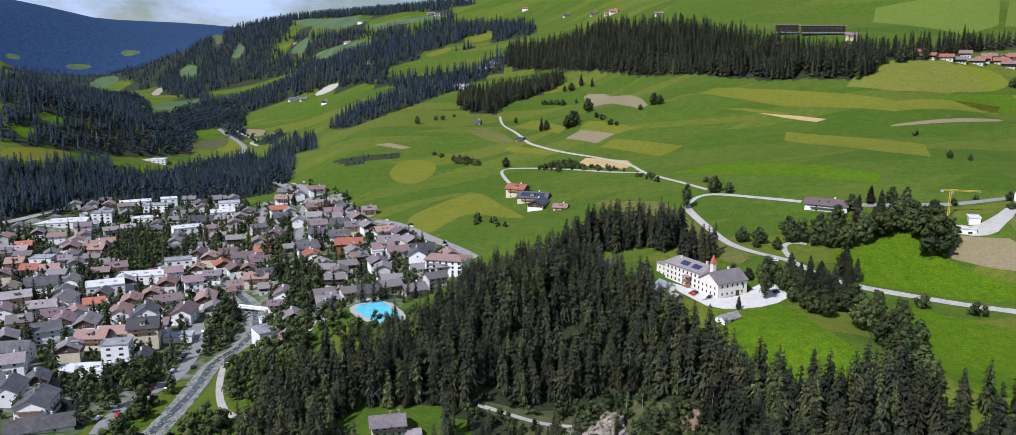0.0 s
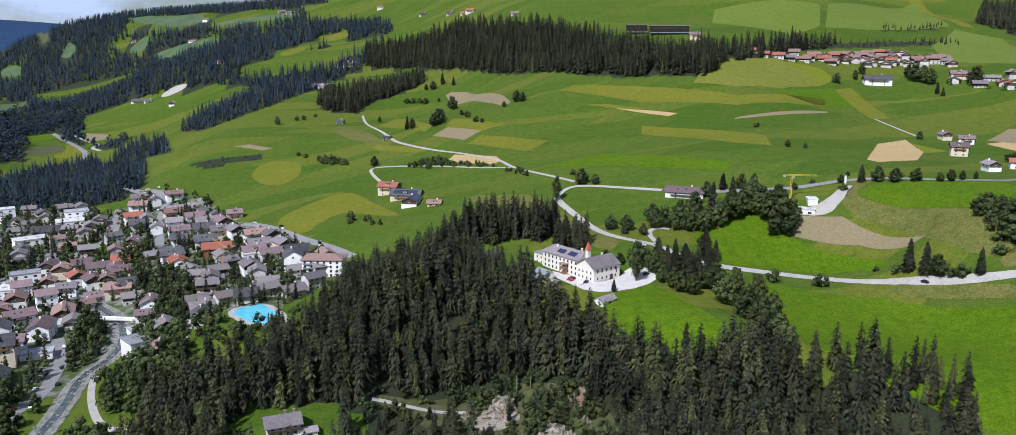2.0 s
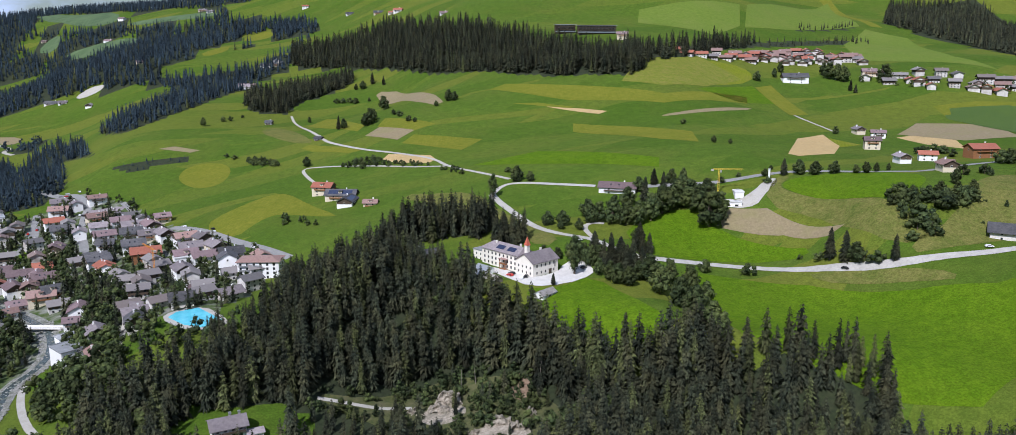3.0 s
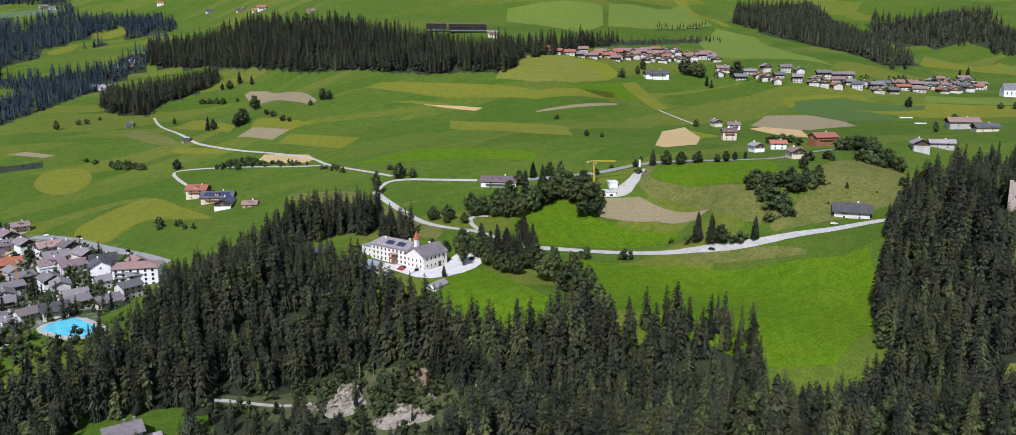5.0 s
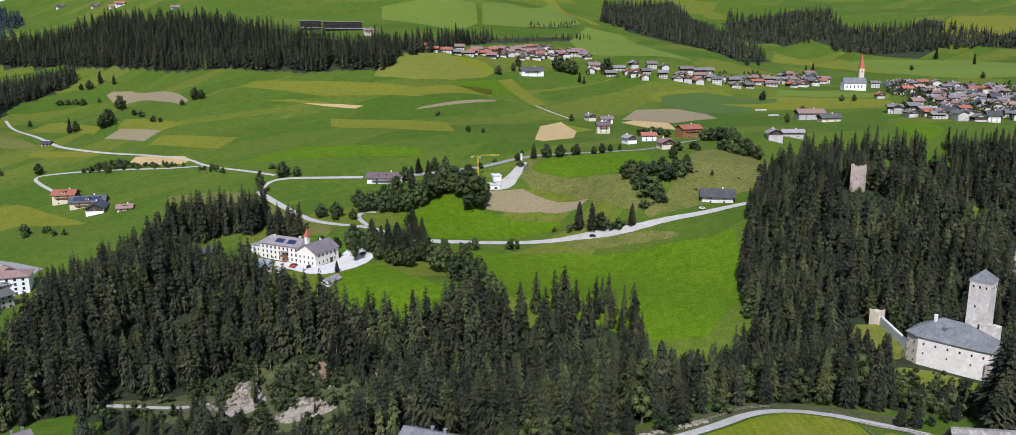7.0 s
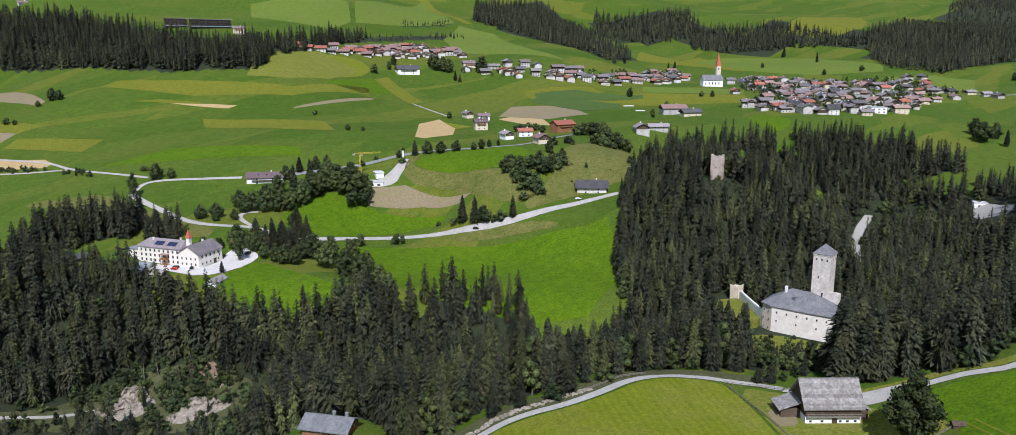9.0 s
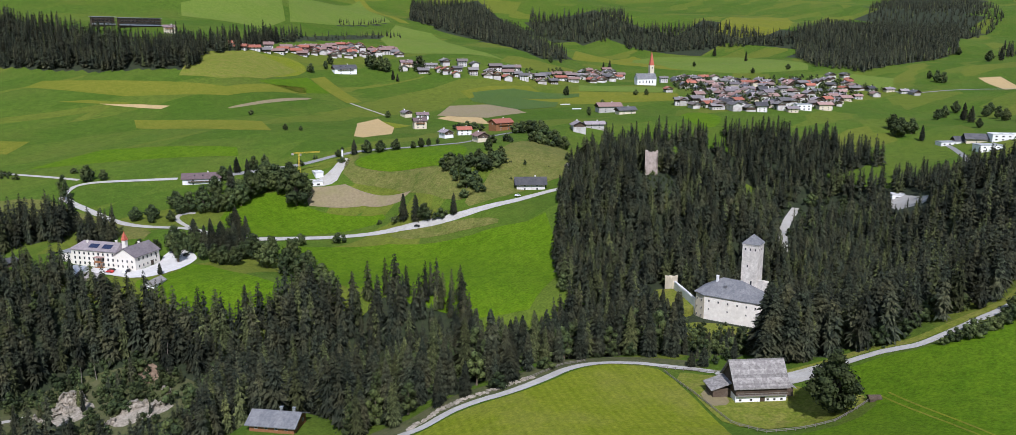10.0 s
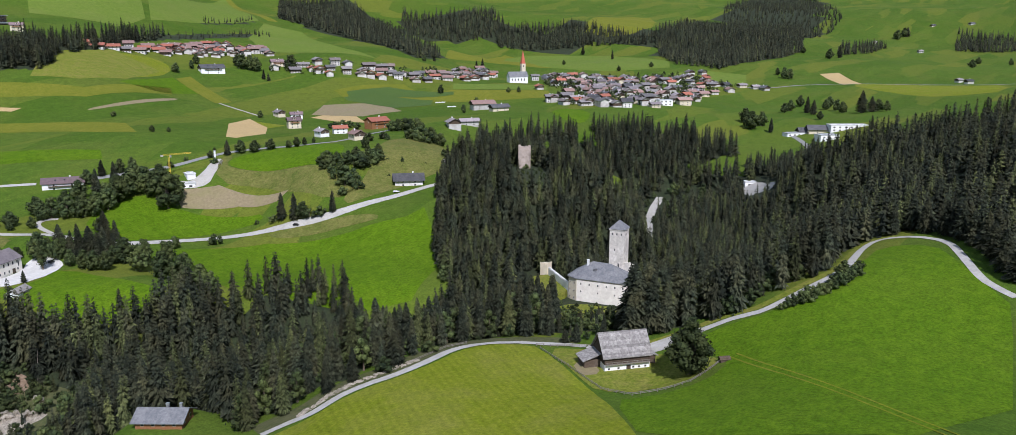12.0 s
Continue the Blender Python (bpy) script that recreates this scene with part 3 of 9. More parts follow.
CLEARINGS += [
    [(-1499, 4155), (-1588, 4583), (-889, 2591), (-918, 2578)],
    [(-806, 2384), (-835, 2565), (-775, 2447), (-763, 2320)],
    [(-1014, 2534), (-992, 2554), (-933, 2479), (-880, 2312), (-942, 2367)],
    [(-594, 2226), (-578, 2342), (-545, 2309), (-545, 2183)],
    [(-495, 2127), (-432, 2156), (-401, 2116), (-442, 2020)],
    [(-162, 1597), (-115, 1742), (-115, 1594), (-152, 1562)],
    [(-97, 1725), (-57, 1858), (-32, 1835), (-35, 1702), (-71, 1675)],
    [(-731, 2731), (-562, 2544), (-430, 2417), (-400, 2209), (-463, 2247), (-587, 2394)],
    [(-389, 2188), (-224, 2150), (-135, 2073), (-230, 2052), (-336, 2113)],
    [(-161, 2213), (-38, 2066), (-68, 1973), (-133, 2041)],
    [(-362, 1519), (-345, 1560), (-316, 1550), (-324, 1529), (-349, 1505)],
    [(-773, 1755), (-771, 2030), (-736, 1973), (-701, 1687), (-733, 1686)],
    [(-871, 1984), (-1012, 2352), (-979, 2322), (-851, 2009)],
    [(-607, 965), (-586, 1008), (-564, 1048), (-548, 1008), (-555, 950), (-570, 901)],
    [(-533, 1074), (-496, 1111), (-444, 1150), (-471, 1050), (-499, 1012)],
    [(-628, 1028), (-621, 1059), (-601, 1028), (-600, 998)],
    [(-634, 1092), (-630, 1116), (-602, 1128), (-607, 1078)],
    [(-562, 1443), (-520, 1467), (-477, 1359), (-497, 1293)],
    [(-477, 1449), (-419, 1419), (-395, 1312), (-420, 1313)],
    [(-495, 1270), (-489, 1314), (-470, 1336), (-434, 1250), (-445, 1220), (-472, 1208)],
    [(-471, 1361), (-430, 1303), (-398, 1213), (-425, 1204), (-444, 1216), (-443, 1279)],
    [(-1258, 2447), (-1336, 2668), (-1280, 2709), (-1186, 2481), (-1186, 2361)],
    [(-1900, 3119), (-1872, 3161), (-1826, 3088), (-1847, 3040)],
    [(-1757, 3263), (-1735, 3321), (-1684, 3348), (-1660, 3217), (-1694, 3162)],
    [(-1646, 3486), (-1648, 3601), (-1583, 3591), (-1600, 3461)],
    [(-531, 1470), (-510, 1466), (-470, 1360), (-395, 1225), (-415, 1205), (-440, 1260), (-480, 1360)]]
for outline in CLEARINGS:
    wooded &= ~inside(outline, CX, CY)
TOWN = [(-200, 300), (-165, 400), (-150, 470), (-100, 440), (-60, 440), (-30, 520), (-60, 600), (-120, 690), (-165, 800), (-215, 850), (-260, 800), (-290, 860), (-440, 850), (-460, 720), (-470, 500), (-420, 300)]
GROVES = [
    [(-357, 719), (-308, 707), (-278, 643), (-286, 618), (-335, 684)], [(-188, 493), (-170, 495), (-159, 471), (-160, 445), (-149, 388), (-159, 391), (-177, 448)],
    [(-157, 555), (-132, 553), (-113, 460), (-133, 468)], [(-204, 386), (-189, 402), (-177, 389), (-172, 355), (-186, 347)], [(-218, 380), (-202, 382), (-181, 337), (-196, 336)],
    [(-207, 663), (-186, 661), (-163, 571), (-177, 569)], [(-274, 711), (-243, 677), (-237, 641), (-253, 653)],
    [(-201, 408), (-186, 428), (-175, 403), (-182, 384), (-193, 393)], [(-362, 721), (-317, 630), (-279, 608), (-275, 640), (-308, 723), (-346, 745)],
    [(-158, 571), (-145, 505), (-134, 470), (-121, 465), (-123, 500), (-128, 530), (-139, 587)], [(-183, 472), (-178, 459), (-154, 454), (-159, 476), (-177, 493)],
    [(-108, 440), (-90, 418), (-78, 406), (-57, 401), (-47, 398), (-44, 368), (-99, 398)], [(-338, 617), (-305, 552), (-299, 570), (-320, 624)],
    [(-248, 776), (-250, 817), (-223, 758), (-214, 709), (-223, 713)], [(-185, 615), (-159, 572), (-150, 536), (-170, 565)]]
PARKING = [(-273, 665), (-274, 728), (-271, 787), (-260, 773), (-261, 722), (-257, 678), (-255, 652), (-272, 630), (-274, 617), (-283, 628)]
inner = wooded.copy()
inner[1:-1, 1:-1] &= wooded[2:, 1:-1] & wooded[:-2, 1:-1] & wooded[1:-1, 2:] & wooded[1:-1, :-2]
wooded = np.where(CY < 700, inner, wooded)
urban = inside(TOWN, CX, CY) & ~wooded
nx, ny = len(GX), len(GY)
ids = np.arange(nx * ny).reshape(nx, ny)
quads = np.stack([ids[:-1, :-1], ids[1:, :-1], ids[1:, 1:], ids[:-1, 1:]], -1).reshape(-1, 4)
tris = np.concatenate([quads[:, [0, 1, 2]], quads[:, [0, 2, 3]]])
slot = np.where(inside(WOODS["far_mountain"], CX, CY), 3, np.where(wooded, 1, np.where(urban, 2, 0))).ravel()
ground = mesh_object("ground", np.stack([MX.ravel(), MY.ravel(), GZ.ravel()], 1), tris, [MEADOW, FOREST_FLOOR, TOWN_GROUND, HAZE_FLOOR], slots=np.concatenate([slot, slot]), smooth=True)
tagged(ground, "green alpine valley ground with meadows and wooded slopes", "ground", kind="structure")

# ---- fields and roads ----
WAY = {}
field("field", [(355, 531), (421, 615), (463, 636), (436, 576), (393, 526), (357, 520)], STUBBLE, "pale straw stubble field beside farm houses", 0, 0.12)
field("field", [(242, 809), (277, 775), (295, 753), (285, 751), (254, 792)], STUBBLE, "narrow straw-coloured strip among green meadows", 0, 0.12)
field("field", [(334, 711), (363, 715), (413, 727), (452, 736), (433, 723), (374, 708), (334, 705)], TILLED, "curved brown strip of bare earth", 1, 0.12)
field("field", [(-127, 849), (-121, 871), (-102, 880), (-80, 867), (-74, 837), (-82, 798), (-100, 794), (-119, 822)], YELLOW, "oval mown patch in a green meadow", 2, 0.12)
field("field", [(64, 724), (71, 737), (105, 706), (107, 689), (99, 681), (72, 706)], STUBBLE, "straw stubble plot beside the path", 0, 0.12)
field("field", [(-154, 932), (-138, 935), (-110, 916), (-120, 912)], TILLED, "pale narrow plot in the meadow", 0, 0.12)
field("field", [(-83, 652), (-81, 665), (-53, 686), (-35, 697), (-21, 687), (-6, 646), (15, 596), (7, 600), (-27, 635), (-37, 635), (-49, 624), (-59, 611), (-80, 629)], YELLOW, "mown meadow with pale swathes below a farm", 1, 0.12)
field("field", [(304, 464), (319, 469), (349, 453), (370, 417), (362, 394), (341, 381), (324, 381), (314, 416), (304, 449)], LUSH, "lush rounded green meadow", 2, 0.20)
field("field", [(305, 474), (316, 478), (317, 471), (302, 463), (304, 449), (314, 416), (324, 380), (322, 353), (321, 343), (303, 349), (298, 388), (300, 419),
    (285, 452)], ROUGH_GRASS, "dull olive meadow of dry grass", 1, 0.12)
field("field", [(254, 454), (264, 460), (284, 447), (300, 390), (292, 394), (280, 421), (251, 446)], TILLED, "brown dry plot with thin grass", 0, 0.20)
field("field", [(188, 462), (227, 475), (245, 468), (247, 445), (282, 403), (279, 391), (259, 406), (216, 420), (183, 428)], LUSH, "lush green meadow above the road", 1, 0.12)
field("field", [(375, 379), (480, 414), (420, 328), (392, 316), (373, 325), (342, 328), (307, 336), (308, 346), (342, 351)], ROUGH_GRASS, "rough dry grass bank with bushes", 1, 0.12)
field("field", [(60, 134), (70, 131), (80, 127), (93, 126), (102, 123), (113, 118.5), (130, 117), (147, 119), (159, 116.5), (168, 107), (171, 97), (153, 74), (138, 53), (106, 26), (95, 18), (58, 118)], MOWN, "striped mown meadow beside the barn lane", 1, 0.20)
field("field", [(172, 96), (179, 82), (186, 58), (184, 43), (181, 28), (165, 31), (152, 44), (143, 57), (152, 71)], YARD_GRASS, "worn dry grass yard round the barn", 1, 0.20)
field("field", [(161, 78), (152, 69), (158, 64), (165, 71)], TILLED, "bare trodden earth beside the barn", 1, 0.26)
field("field", [(184, 66), (192, 64), (204, 55), (210, 46), (203, 45), (194, 51), (185, 58)], GRAVEL, "pale gravel apron between barn and lane", 1, 0.20)
field("field", [(84, 430), (94, 424), (103, 409), (108, 398), (124, 406), (133, 419), (143, 415), (146, 407), (143, 398), (121, 383), (101, 383), (94, 400)], PAVING, "almost white paved yard of the convent", 1, 0.20)
field("field", [(96, 383), (116, 378), (143, 399), (147, 344), (153, 319), (144, 310), (116, 327), (101, 357)], LUSH, "green meadow below the convent", 1, 0.12)
field("field", [(85, 874), (128, 803), (103, 794), (73, 843)], YELLOW, "yellowed plot behind the bushes", 0, 0.10)
field("field", [(61, 593), (75, 603), (92, 569), (85, 564)], ROUGH_GRASS, "dry patch of grass beside the wood", 1, 0.12)
field("field", [(203, 404), (227, 389), (259, 366), (290, 319), (316, 294), (330, 290), (310, 265), (280, 237), (238, 222), (213, 242), (192, 274), (178, 300), (186, 350), (184, 380)], LUSH, "lush green meadow between road and wood", 0, 0.13)
field("field", [(267, 376), (296, 337), (310, 313), (304, 309), (284, 338), (265, 366)], ROUGH_GRASS, "dry yellow-brown grass below the road", 1, 0.20)
field("field", [(1533, 1078), (1658, 1049), (1673, 788), (1391, 543), (1264, 607), (1267, 719), (1271, 812)], BRIGHT, "bright meadow behind the village", 1, 0.16)
field("field", [(1289, 533), (1395, 502), (1428, 436), (1286, 389), (1245, 436)], BRIGHT, "bright meadow beside the village", 0, 0.16)
field("field", [(685, 679), (806, 638), (887, 534), (840, 500), (798, 541), (744, 604), (653, 648)], YELLOW, "yellow-green meadow before the village", 0, 0.18)
field("field", [(714, 428), (763, 439), (759, 398), (708, 372), (684, 380)], LUSH, "lush green meadow between village and wood", 1, 0.16)
field("field", [(845, 668), (906, 631), (961, 580), (889, 539), (810, 641)], BRIGHT, "bright green strip before the church", 0, 0.2)
field("field", [(523, 1189), (710, 1208), (654, 1110), (579, 1060), (497, 1135)], BRIGHT, "bright meadow high on the slope", 0, 0.20)
field("field", [(731, 1220), (1093, 1502), (935, 1195), (741, 1123), (661, 1107)], BRIGHT, "bright meadow beside the pale strip", 0, 0.20)
field("field", [(930, 1175), (956, 1104), (824, 867), (807, 779), (724, 927), (796, 1052)], BRIGHT, "bright green slope above the hamlet", 0, 0.20)
field("field", [(338, 820), (388, 886), (489, 921), (508, 855), (428, 797), (375, 793)], YARD_GRASS, "dry yellowed meadow below the hotel wood", 0, 0.20)
field("field", [(649, 706), (700, 704), (764, 691), (755, 652), (674, 646), (631, 665)], YELLOW, "yellowish meadow plot", 0, 0.12)
field("field", [(636, 675), (682, 675), (740, 619), (710, 599), (644, 599), (627, 661)], MAIZE, "dark green maize field", 0, 0.28)
field("field", [(658, 693), (731, 688), (798, 631), (784, 620), (696, 656), (639, 668)], MAIZE, "dark green maize strip", 0, 0.36)
field("field", [(531, 619), (586, 658), (656, 629), (629, 574), (557, 566)], TILLED, "brown tilled field before the village", 0, 0.12)
field("field", [(518, 605), (539, 608), (553, 572), (518, 524), (511, 559)], STUBBLE, "straw stubble field by the farms", 0, 0.12)
field("field", [(259, 468), (267, 470), (273, 464), (287, 468), (299, 476), (309, 478), (306, 469), (289, 459), (280, 453), (267, 458)], GRAVEL, "bare gravel of a building site", 1, 0.12)
field("field", [(1431, 266), (1477, 191), (1517, 115), (1574, 14), (1187, -4), (1195, 78), (1265, 146)], MOWN, "mown meadow along a far lane", 1, 0.12)
field("field", [(1540, 332), (1573, 305), (1452, 239), (1418, 263)], STUBBLE, "straw field far up the valley", 0, 0.12)
field("field", [(1029, 869), (1624, 1153), (1554, 955), (1330, 727), (1272, 737), (1221, 866)], YELLOW, "yellowed meadow behind the village", 1, 0.12)
field("field", [(1849, 1058), (2557, 1161), (1990, 860), (1830, 894)], YELLOW, "yellow-green meadow high on the slope", 1, 0.12)
field("field", [(-523, 2188), (-409, 2139), (-309, 2033), (-355, 2022), (-489, 2115)], HAZE_MEADOW, "green clearing on the wooded slope", 1, 0.12)
field("field", [(-226, 1559), (-133, 1625), (21, 1740), (7, 1610), (-110, 1480), (-216, 1482)], MEADOW, "green clearing on the wooded slope", 1, 0.12)
field("field", [(-605, 960), (-587, 1009), (-565, 1050), (-556, 1024), (-572, 967), (-579, 916)], MEADOW, "green clearing below the dark wood", 1, 0.12)
field("field", [(28, 314), (34, 322), (48, 326), (52, 314), (44, 306), (34, 306)], ROCK, "bare pale earth and rock slip on the slope", 1, 0.20)
field("field", [(77, 330), (81, 329), (83, 318), (78, 308), (73, 310), (72, 318)], EARTH, "bare red-brown earth slip on the steep slope", 1, 0.24)
field("field", [(110, 302), (115, 299), (111, 278), (105, 275)], EARTH, "bare brown earth slip among trees", 1, 0.24)
field("field", [(48, 292), (60, 296), (72, 286), (70, 276), (58, 278), (48, 284)], ROCK, "bare pale earth and rock slip on the slope", 1, 0.20)
field("field", [(99, 20), (137, 49), (144, 40), (160, 27), (180, 25), (186, 38), (190, 49), (202, 44), (211, 35), (216, 24), (233, 13), (279, 4), (313, 3), (316, -18), (287, -31), (256, -47), (246, -53),
    (120, -59)], LUSH, "lush green meadow sloping down beside the barn", 1, 0.12)
field("field", [(-18, 331), (10, 332), (28, 340), (50, 347), (66, 337), (82, 326), (90, 284), (84, 268), (54, 270), (30, 298), (8, 312)], SCRUB, "rough grass and scree between rocks on the steep slope", 1, 0.12)
field("field", [(228, 128), (230, 114), (246, 106), (264, 104), (270, 112), (264, 134), (250, 146), (240, 140)], YARD_GRASS, "rough green bank below the castle wall", 1, 0.12)
WAY["main_road"] = [(124, 555), (124, 539), (128, 509), (133, 479), (145, 457), (159, 443), (172, 424), (198, 420), (227, 411), (254, 399), (275, 371), (289, 350),
    (304, 333), (326, 322), (357, 315), (367, 307)]
strip("road", WAY["main_road"], 5.4, PALE_LANE, "pale grey asphalt country road through meadows", "road")
field("field", [(206, 888), (227, 897), (287, 844), (366, 769), (472, 783), (452, 751), (353, 744), (272, 806)], YELLOW, "long yellow-green strip of cut meadow", 0, 0.10)
field("field", [(254, 741), (312, 662), (330, 640), (310, 590), (287, 613), (243, 711)], YELLOW, "yellowish strip of cut meadow", 0, 0.10)
field("field", [(216, 828), (241, 818), (271, 786), (267, 784), (233, 815)], YELLOW, "pale yellow-green strip of meadow", 0, 0.16)
field("field", [(-50, 974), (-38, 1011), (-15, 980), (8, 882), (4, 870), (-21, 910)], ROUGH_GRASS, "pale plot of thin wild grass", 1, 0.10)
field("field", [(103, 1144), (139, 1090), (155, 881), (135, 863), (106, 1067)], TILLED, "sandy plot of dry grass among bushes", 1, 0.12)
field("field", [(75, 840), (105, 796), (85, 777), (58, 823)], TILLED, "grey-brown tilled plot beside bushes", 0, 0.16)
field("field", [(6, 995), (31, 1045), (43, 1034), (54, 913), (63, 869), (53, 853), (41, 889), (28, 923)], YELLOW, "dry yellowish plot below bushes", 0, 0.10)
field("field", [(102, 782), (160, 733), (134, 706), (87, 763)], YELLOW, "yellowish mown meadow plot", 0, 0.10)
field("field", [(-5, 860), (3, 865), (23, 827), (50, 774), (38, 776), (5, 830)], YELLOW, "yellowish meadow along the path", 0, 0.10)
field("field", [(383, 888), (435, 904), (523, 915), (541, 889), (519, 851), (441, 806), (380, 797), (348, 830)], MOWN, "mown yellowish meadow below the hamlet", 1, 0.12)
field("field", [(511, 831), (540, 843), (511, 726), (485, 721)], YELLOW, "long yellow-green strip running up the meadow", 0, 0.14)
field("field", [(413, 786), (509, 835), (498, 768), (444, 753)], LUSH, "lush dark green strip of meadow", 0, 0.10)
field("field", [(376, 788), (413, 786), (439, 751), (359, 754)], MEADOW, "green strip of meadow", 0, 0.08)
field("field", [(455, 635), (461, 579), (429, 568), (450, 617)], MOWN, "mown patch beside the stubble field", 0, 0.10)
field("field", [(130, 645), (250, 540), (259, 558), (188, 649)], LUSH, "lush green strip of meadow", 0, 0.08)
field("field", [(1087, 1523), (1116, 1524), (972, 1184), (957, 1196)], YELLOW, "pale strip running up the far slope", 0, 0.12)
field("field", [(-1499, 4155), (-1588, 4583), (-920, 2687), (-945, 2659)], SCRUB, "bare brown clearing on the wooded slope", 1, 0.14)
field("field", [(-825, 2445), (-835, 2565), (-775, 2447), (-777, 2366)], HAZE_MEADOW, "thin grassy clearing on the wooded slope", 1, 0.14)
field("field", [(-1014, 2534), (-992, 2554), (-933, 2479), (-911, 2396), (-978, 2461)], HAZE_MEADOW, "brown grassy knoll among spruces", 1, 0.14)
field("field", [(-604, 2265), (-578, 2342), (-545, 2309), (-554, 2219)], HAZE_MEADOW, "green clearing on the wooded slope", 1, 0.14)
field("field", [(-503, 2164), (-432, 2156), (-401, 2116), (-453, 2074)], HAZE_MEADOW, "green clearing on the wooded slope", 1, 0.14)
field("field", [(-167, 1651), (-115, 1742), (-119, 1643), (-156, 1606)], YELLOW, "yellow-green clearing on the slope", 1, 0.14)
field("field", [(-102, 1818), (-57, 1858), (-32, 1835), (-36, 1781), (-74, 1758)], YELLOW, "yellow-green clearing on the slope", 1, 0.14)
field("field", [(-731, 2731), (-562, 2544), (-430, 2417), (-408, 2256), (-474, 2303), (-601, 2458)], HAZE_MEADOW, "green clearing on the wooded slope", 1, 0.14)
field("field", [(-397, 2236), (-224, 2150), (-135, 2073), (-235, 2097), (-345, 2168)], HAZE_MEADOW, "yellowed alpine meadow near the ridge", 1, 0.14)
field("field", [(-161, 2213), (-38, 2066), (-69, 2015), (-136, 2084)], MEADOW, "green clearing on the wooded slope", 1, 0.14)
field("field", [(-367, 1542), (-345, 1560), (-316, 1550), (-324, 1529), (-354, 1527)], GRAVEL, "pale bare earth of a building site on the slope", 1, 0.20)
field("field", [(-827, 1878), (-771, 2030), (-736, 1973), (-732, 1763), (-763, 1757)], HAZE_MEADOW, "green meadow on the valley floor", 1, 0.14)
field("field", [(-932, 2126), (-1012, 2352), (-979, 2322), (-901, 2128)], ROCK, "pale quarry scar in the wooded slope", 1, 0.20)
field("field", [(-607, 965), (-586, 1008), (-564, 1048), (-557, 1026), (-564, 967), (-581, 919)], YELLOW, "yellow-green meadow below the dark wood", 1, 0.14)
field("field", [(-533, 1074), (-496, 1111), (-444, 1150), (-485, 1082), (-512, 1040)], LUSH, "green meadow beside an industrial hall", 1, 0.14)
field("field", [(-628, 1028), (-621, 1059), (-608, 1041), (-607, 1012)], LUSH, "small green meadow in the wood", 1, 0.14)
field("field", [(-634, 1092), (-630, 1116), (-609, 1144), (-614, 1092)], LUSH, "small green meadow in the wood", 1, 0.14)
field("field", [(-562, 1443), (-520, 1467), (-496, 1417), (-521, 1357)], LUSH, "small green meadow beside the valley road", 1, 0.14)
field("field", [(-477, 1449), (-419, 1419), (-413, 1372), (-438, 1371)], TILLED, "pinkish brown tilled field beside the valley road", 1, 0.14)
field("field", [(-495, 1270), (-489, 1314), (-470, 1336), (-447, 1290), (-456, 1250), (-482, 1234)], SCRUB, "brown yard of a farm beside the valley road", 1, 0.14)
field("field", [(-471, 1361), (-430, 1303), (-408, 1246), (-435, 1233), (-454, 1245), (-443, 1279)], YELLOW, "dry verge beside the valley road", 1, 0.14)
field("field", [(-1293, 2520), (-1336, 2668), (-1280, 2709), (-1222, 2561), (-1243, 2478)], HAZE_MEADOW, "small bright meadow at the valley bend", 1, 0.14)
field("field", [(-1900, 3119), (-1872, 3161), (-1849, 3131), (-1871, 3082)], HAZE_MEADOW, "far green clearing on the blue mountain side", 1, 0.30)
field("field", [(-1757, 3263), (-1735, 3321), (-1684, 3348), (-1693, 3285), (-1727, 3228)], HAZE_MEADOW, "far green clearing on the blue mountain side", 1, 0.30)
field("field", [(-1666, 3532), (-1648, 3601), (-1583, 3591), (-1623, 3515)], HAZE_MEADOW, "far green clearing on the blue mountain side", 1, 0.30)
WAY["valley_lane"] = [(-480, 1432), (-436, 1365), (-411, 1328), (-416, 1299), (-392, 1266)]
strip("path", WAY["valley_lane"], 6, GRAVEL, "pale winding track beside the valley road", "path")
field("field", [(79, 593), (114, 570), (120, 518), (132, 486), (141, 448), (127, 439), (115, 470), (87, 509), (75, 541)], ROUGH_GRASS, "dry yellow-brown grass bank below the road", 1, 0.10)
field("field", [(654, 182), (654, 165), (602, 134), (562, 123), (584, 148), (623, 167)], GRAVEL, "pale gravel pit among dark spruces", 1, 0.3)
WAY["meadow_path"] = [(490, 721), (489, 681), (484, 645)]
strip("path", WAY["meadow_path"], 3, GRAVEL, "pale farm path across the meadow", "path")
WAY["mowing_line"] = [(182, 27), (174, 18), (126, -37), (112, -56)]
for off in (0.0, 2.0):
    strip("path", [(x + off, y - off) for x, y in WAY["mowing_line"]], 0.7, MOWN, "faint pale wheel track across the meadow", "path", 0.19)
WAY["plateau_road"] = [(124, 555), (136, 571), (148, 570), (172, 550), (196, 532)]
strip("road", WAY["plateau_road"], 4, PALE_LANE, "narrow grey lane across the meadow", "road")
WAY["plateau_road2"] = [(217, 518), (248, 505), (275, 492), (313, 487), (340, 473), (364, 434), (382, 412), (470, 452), (516, 451)]
strip("road", WAY["plateau_road2"], 5, ASPHALT, "grey road past a row of trees", "road")
WAY["loop"] = [(161, 441), (162, 460), (165, 472), (172, 476), (179, 472)]
strip("path", WAY["loop"], 3.5, GRAVEL, "short pale gravel drive", "path")
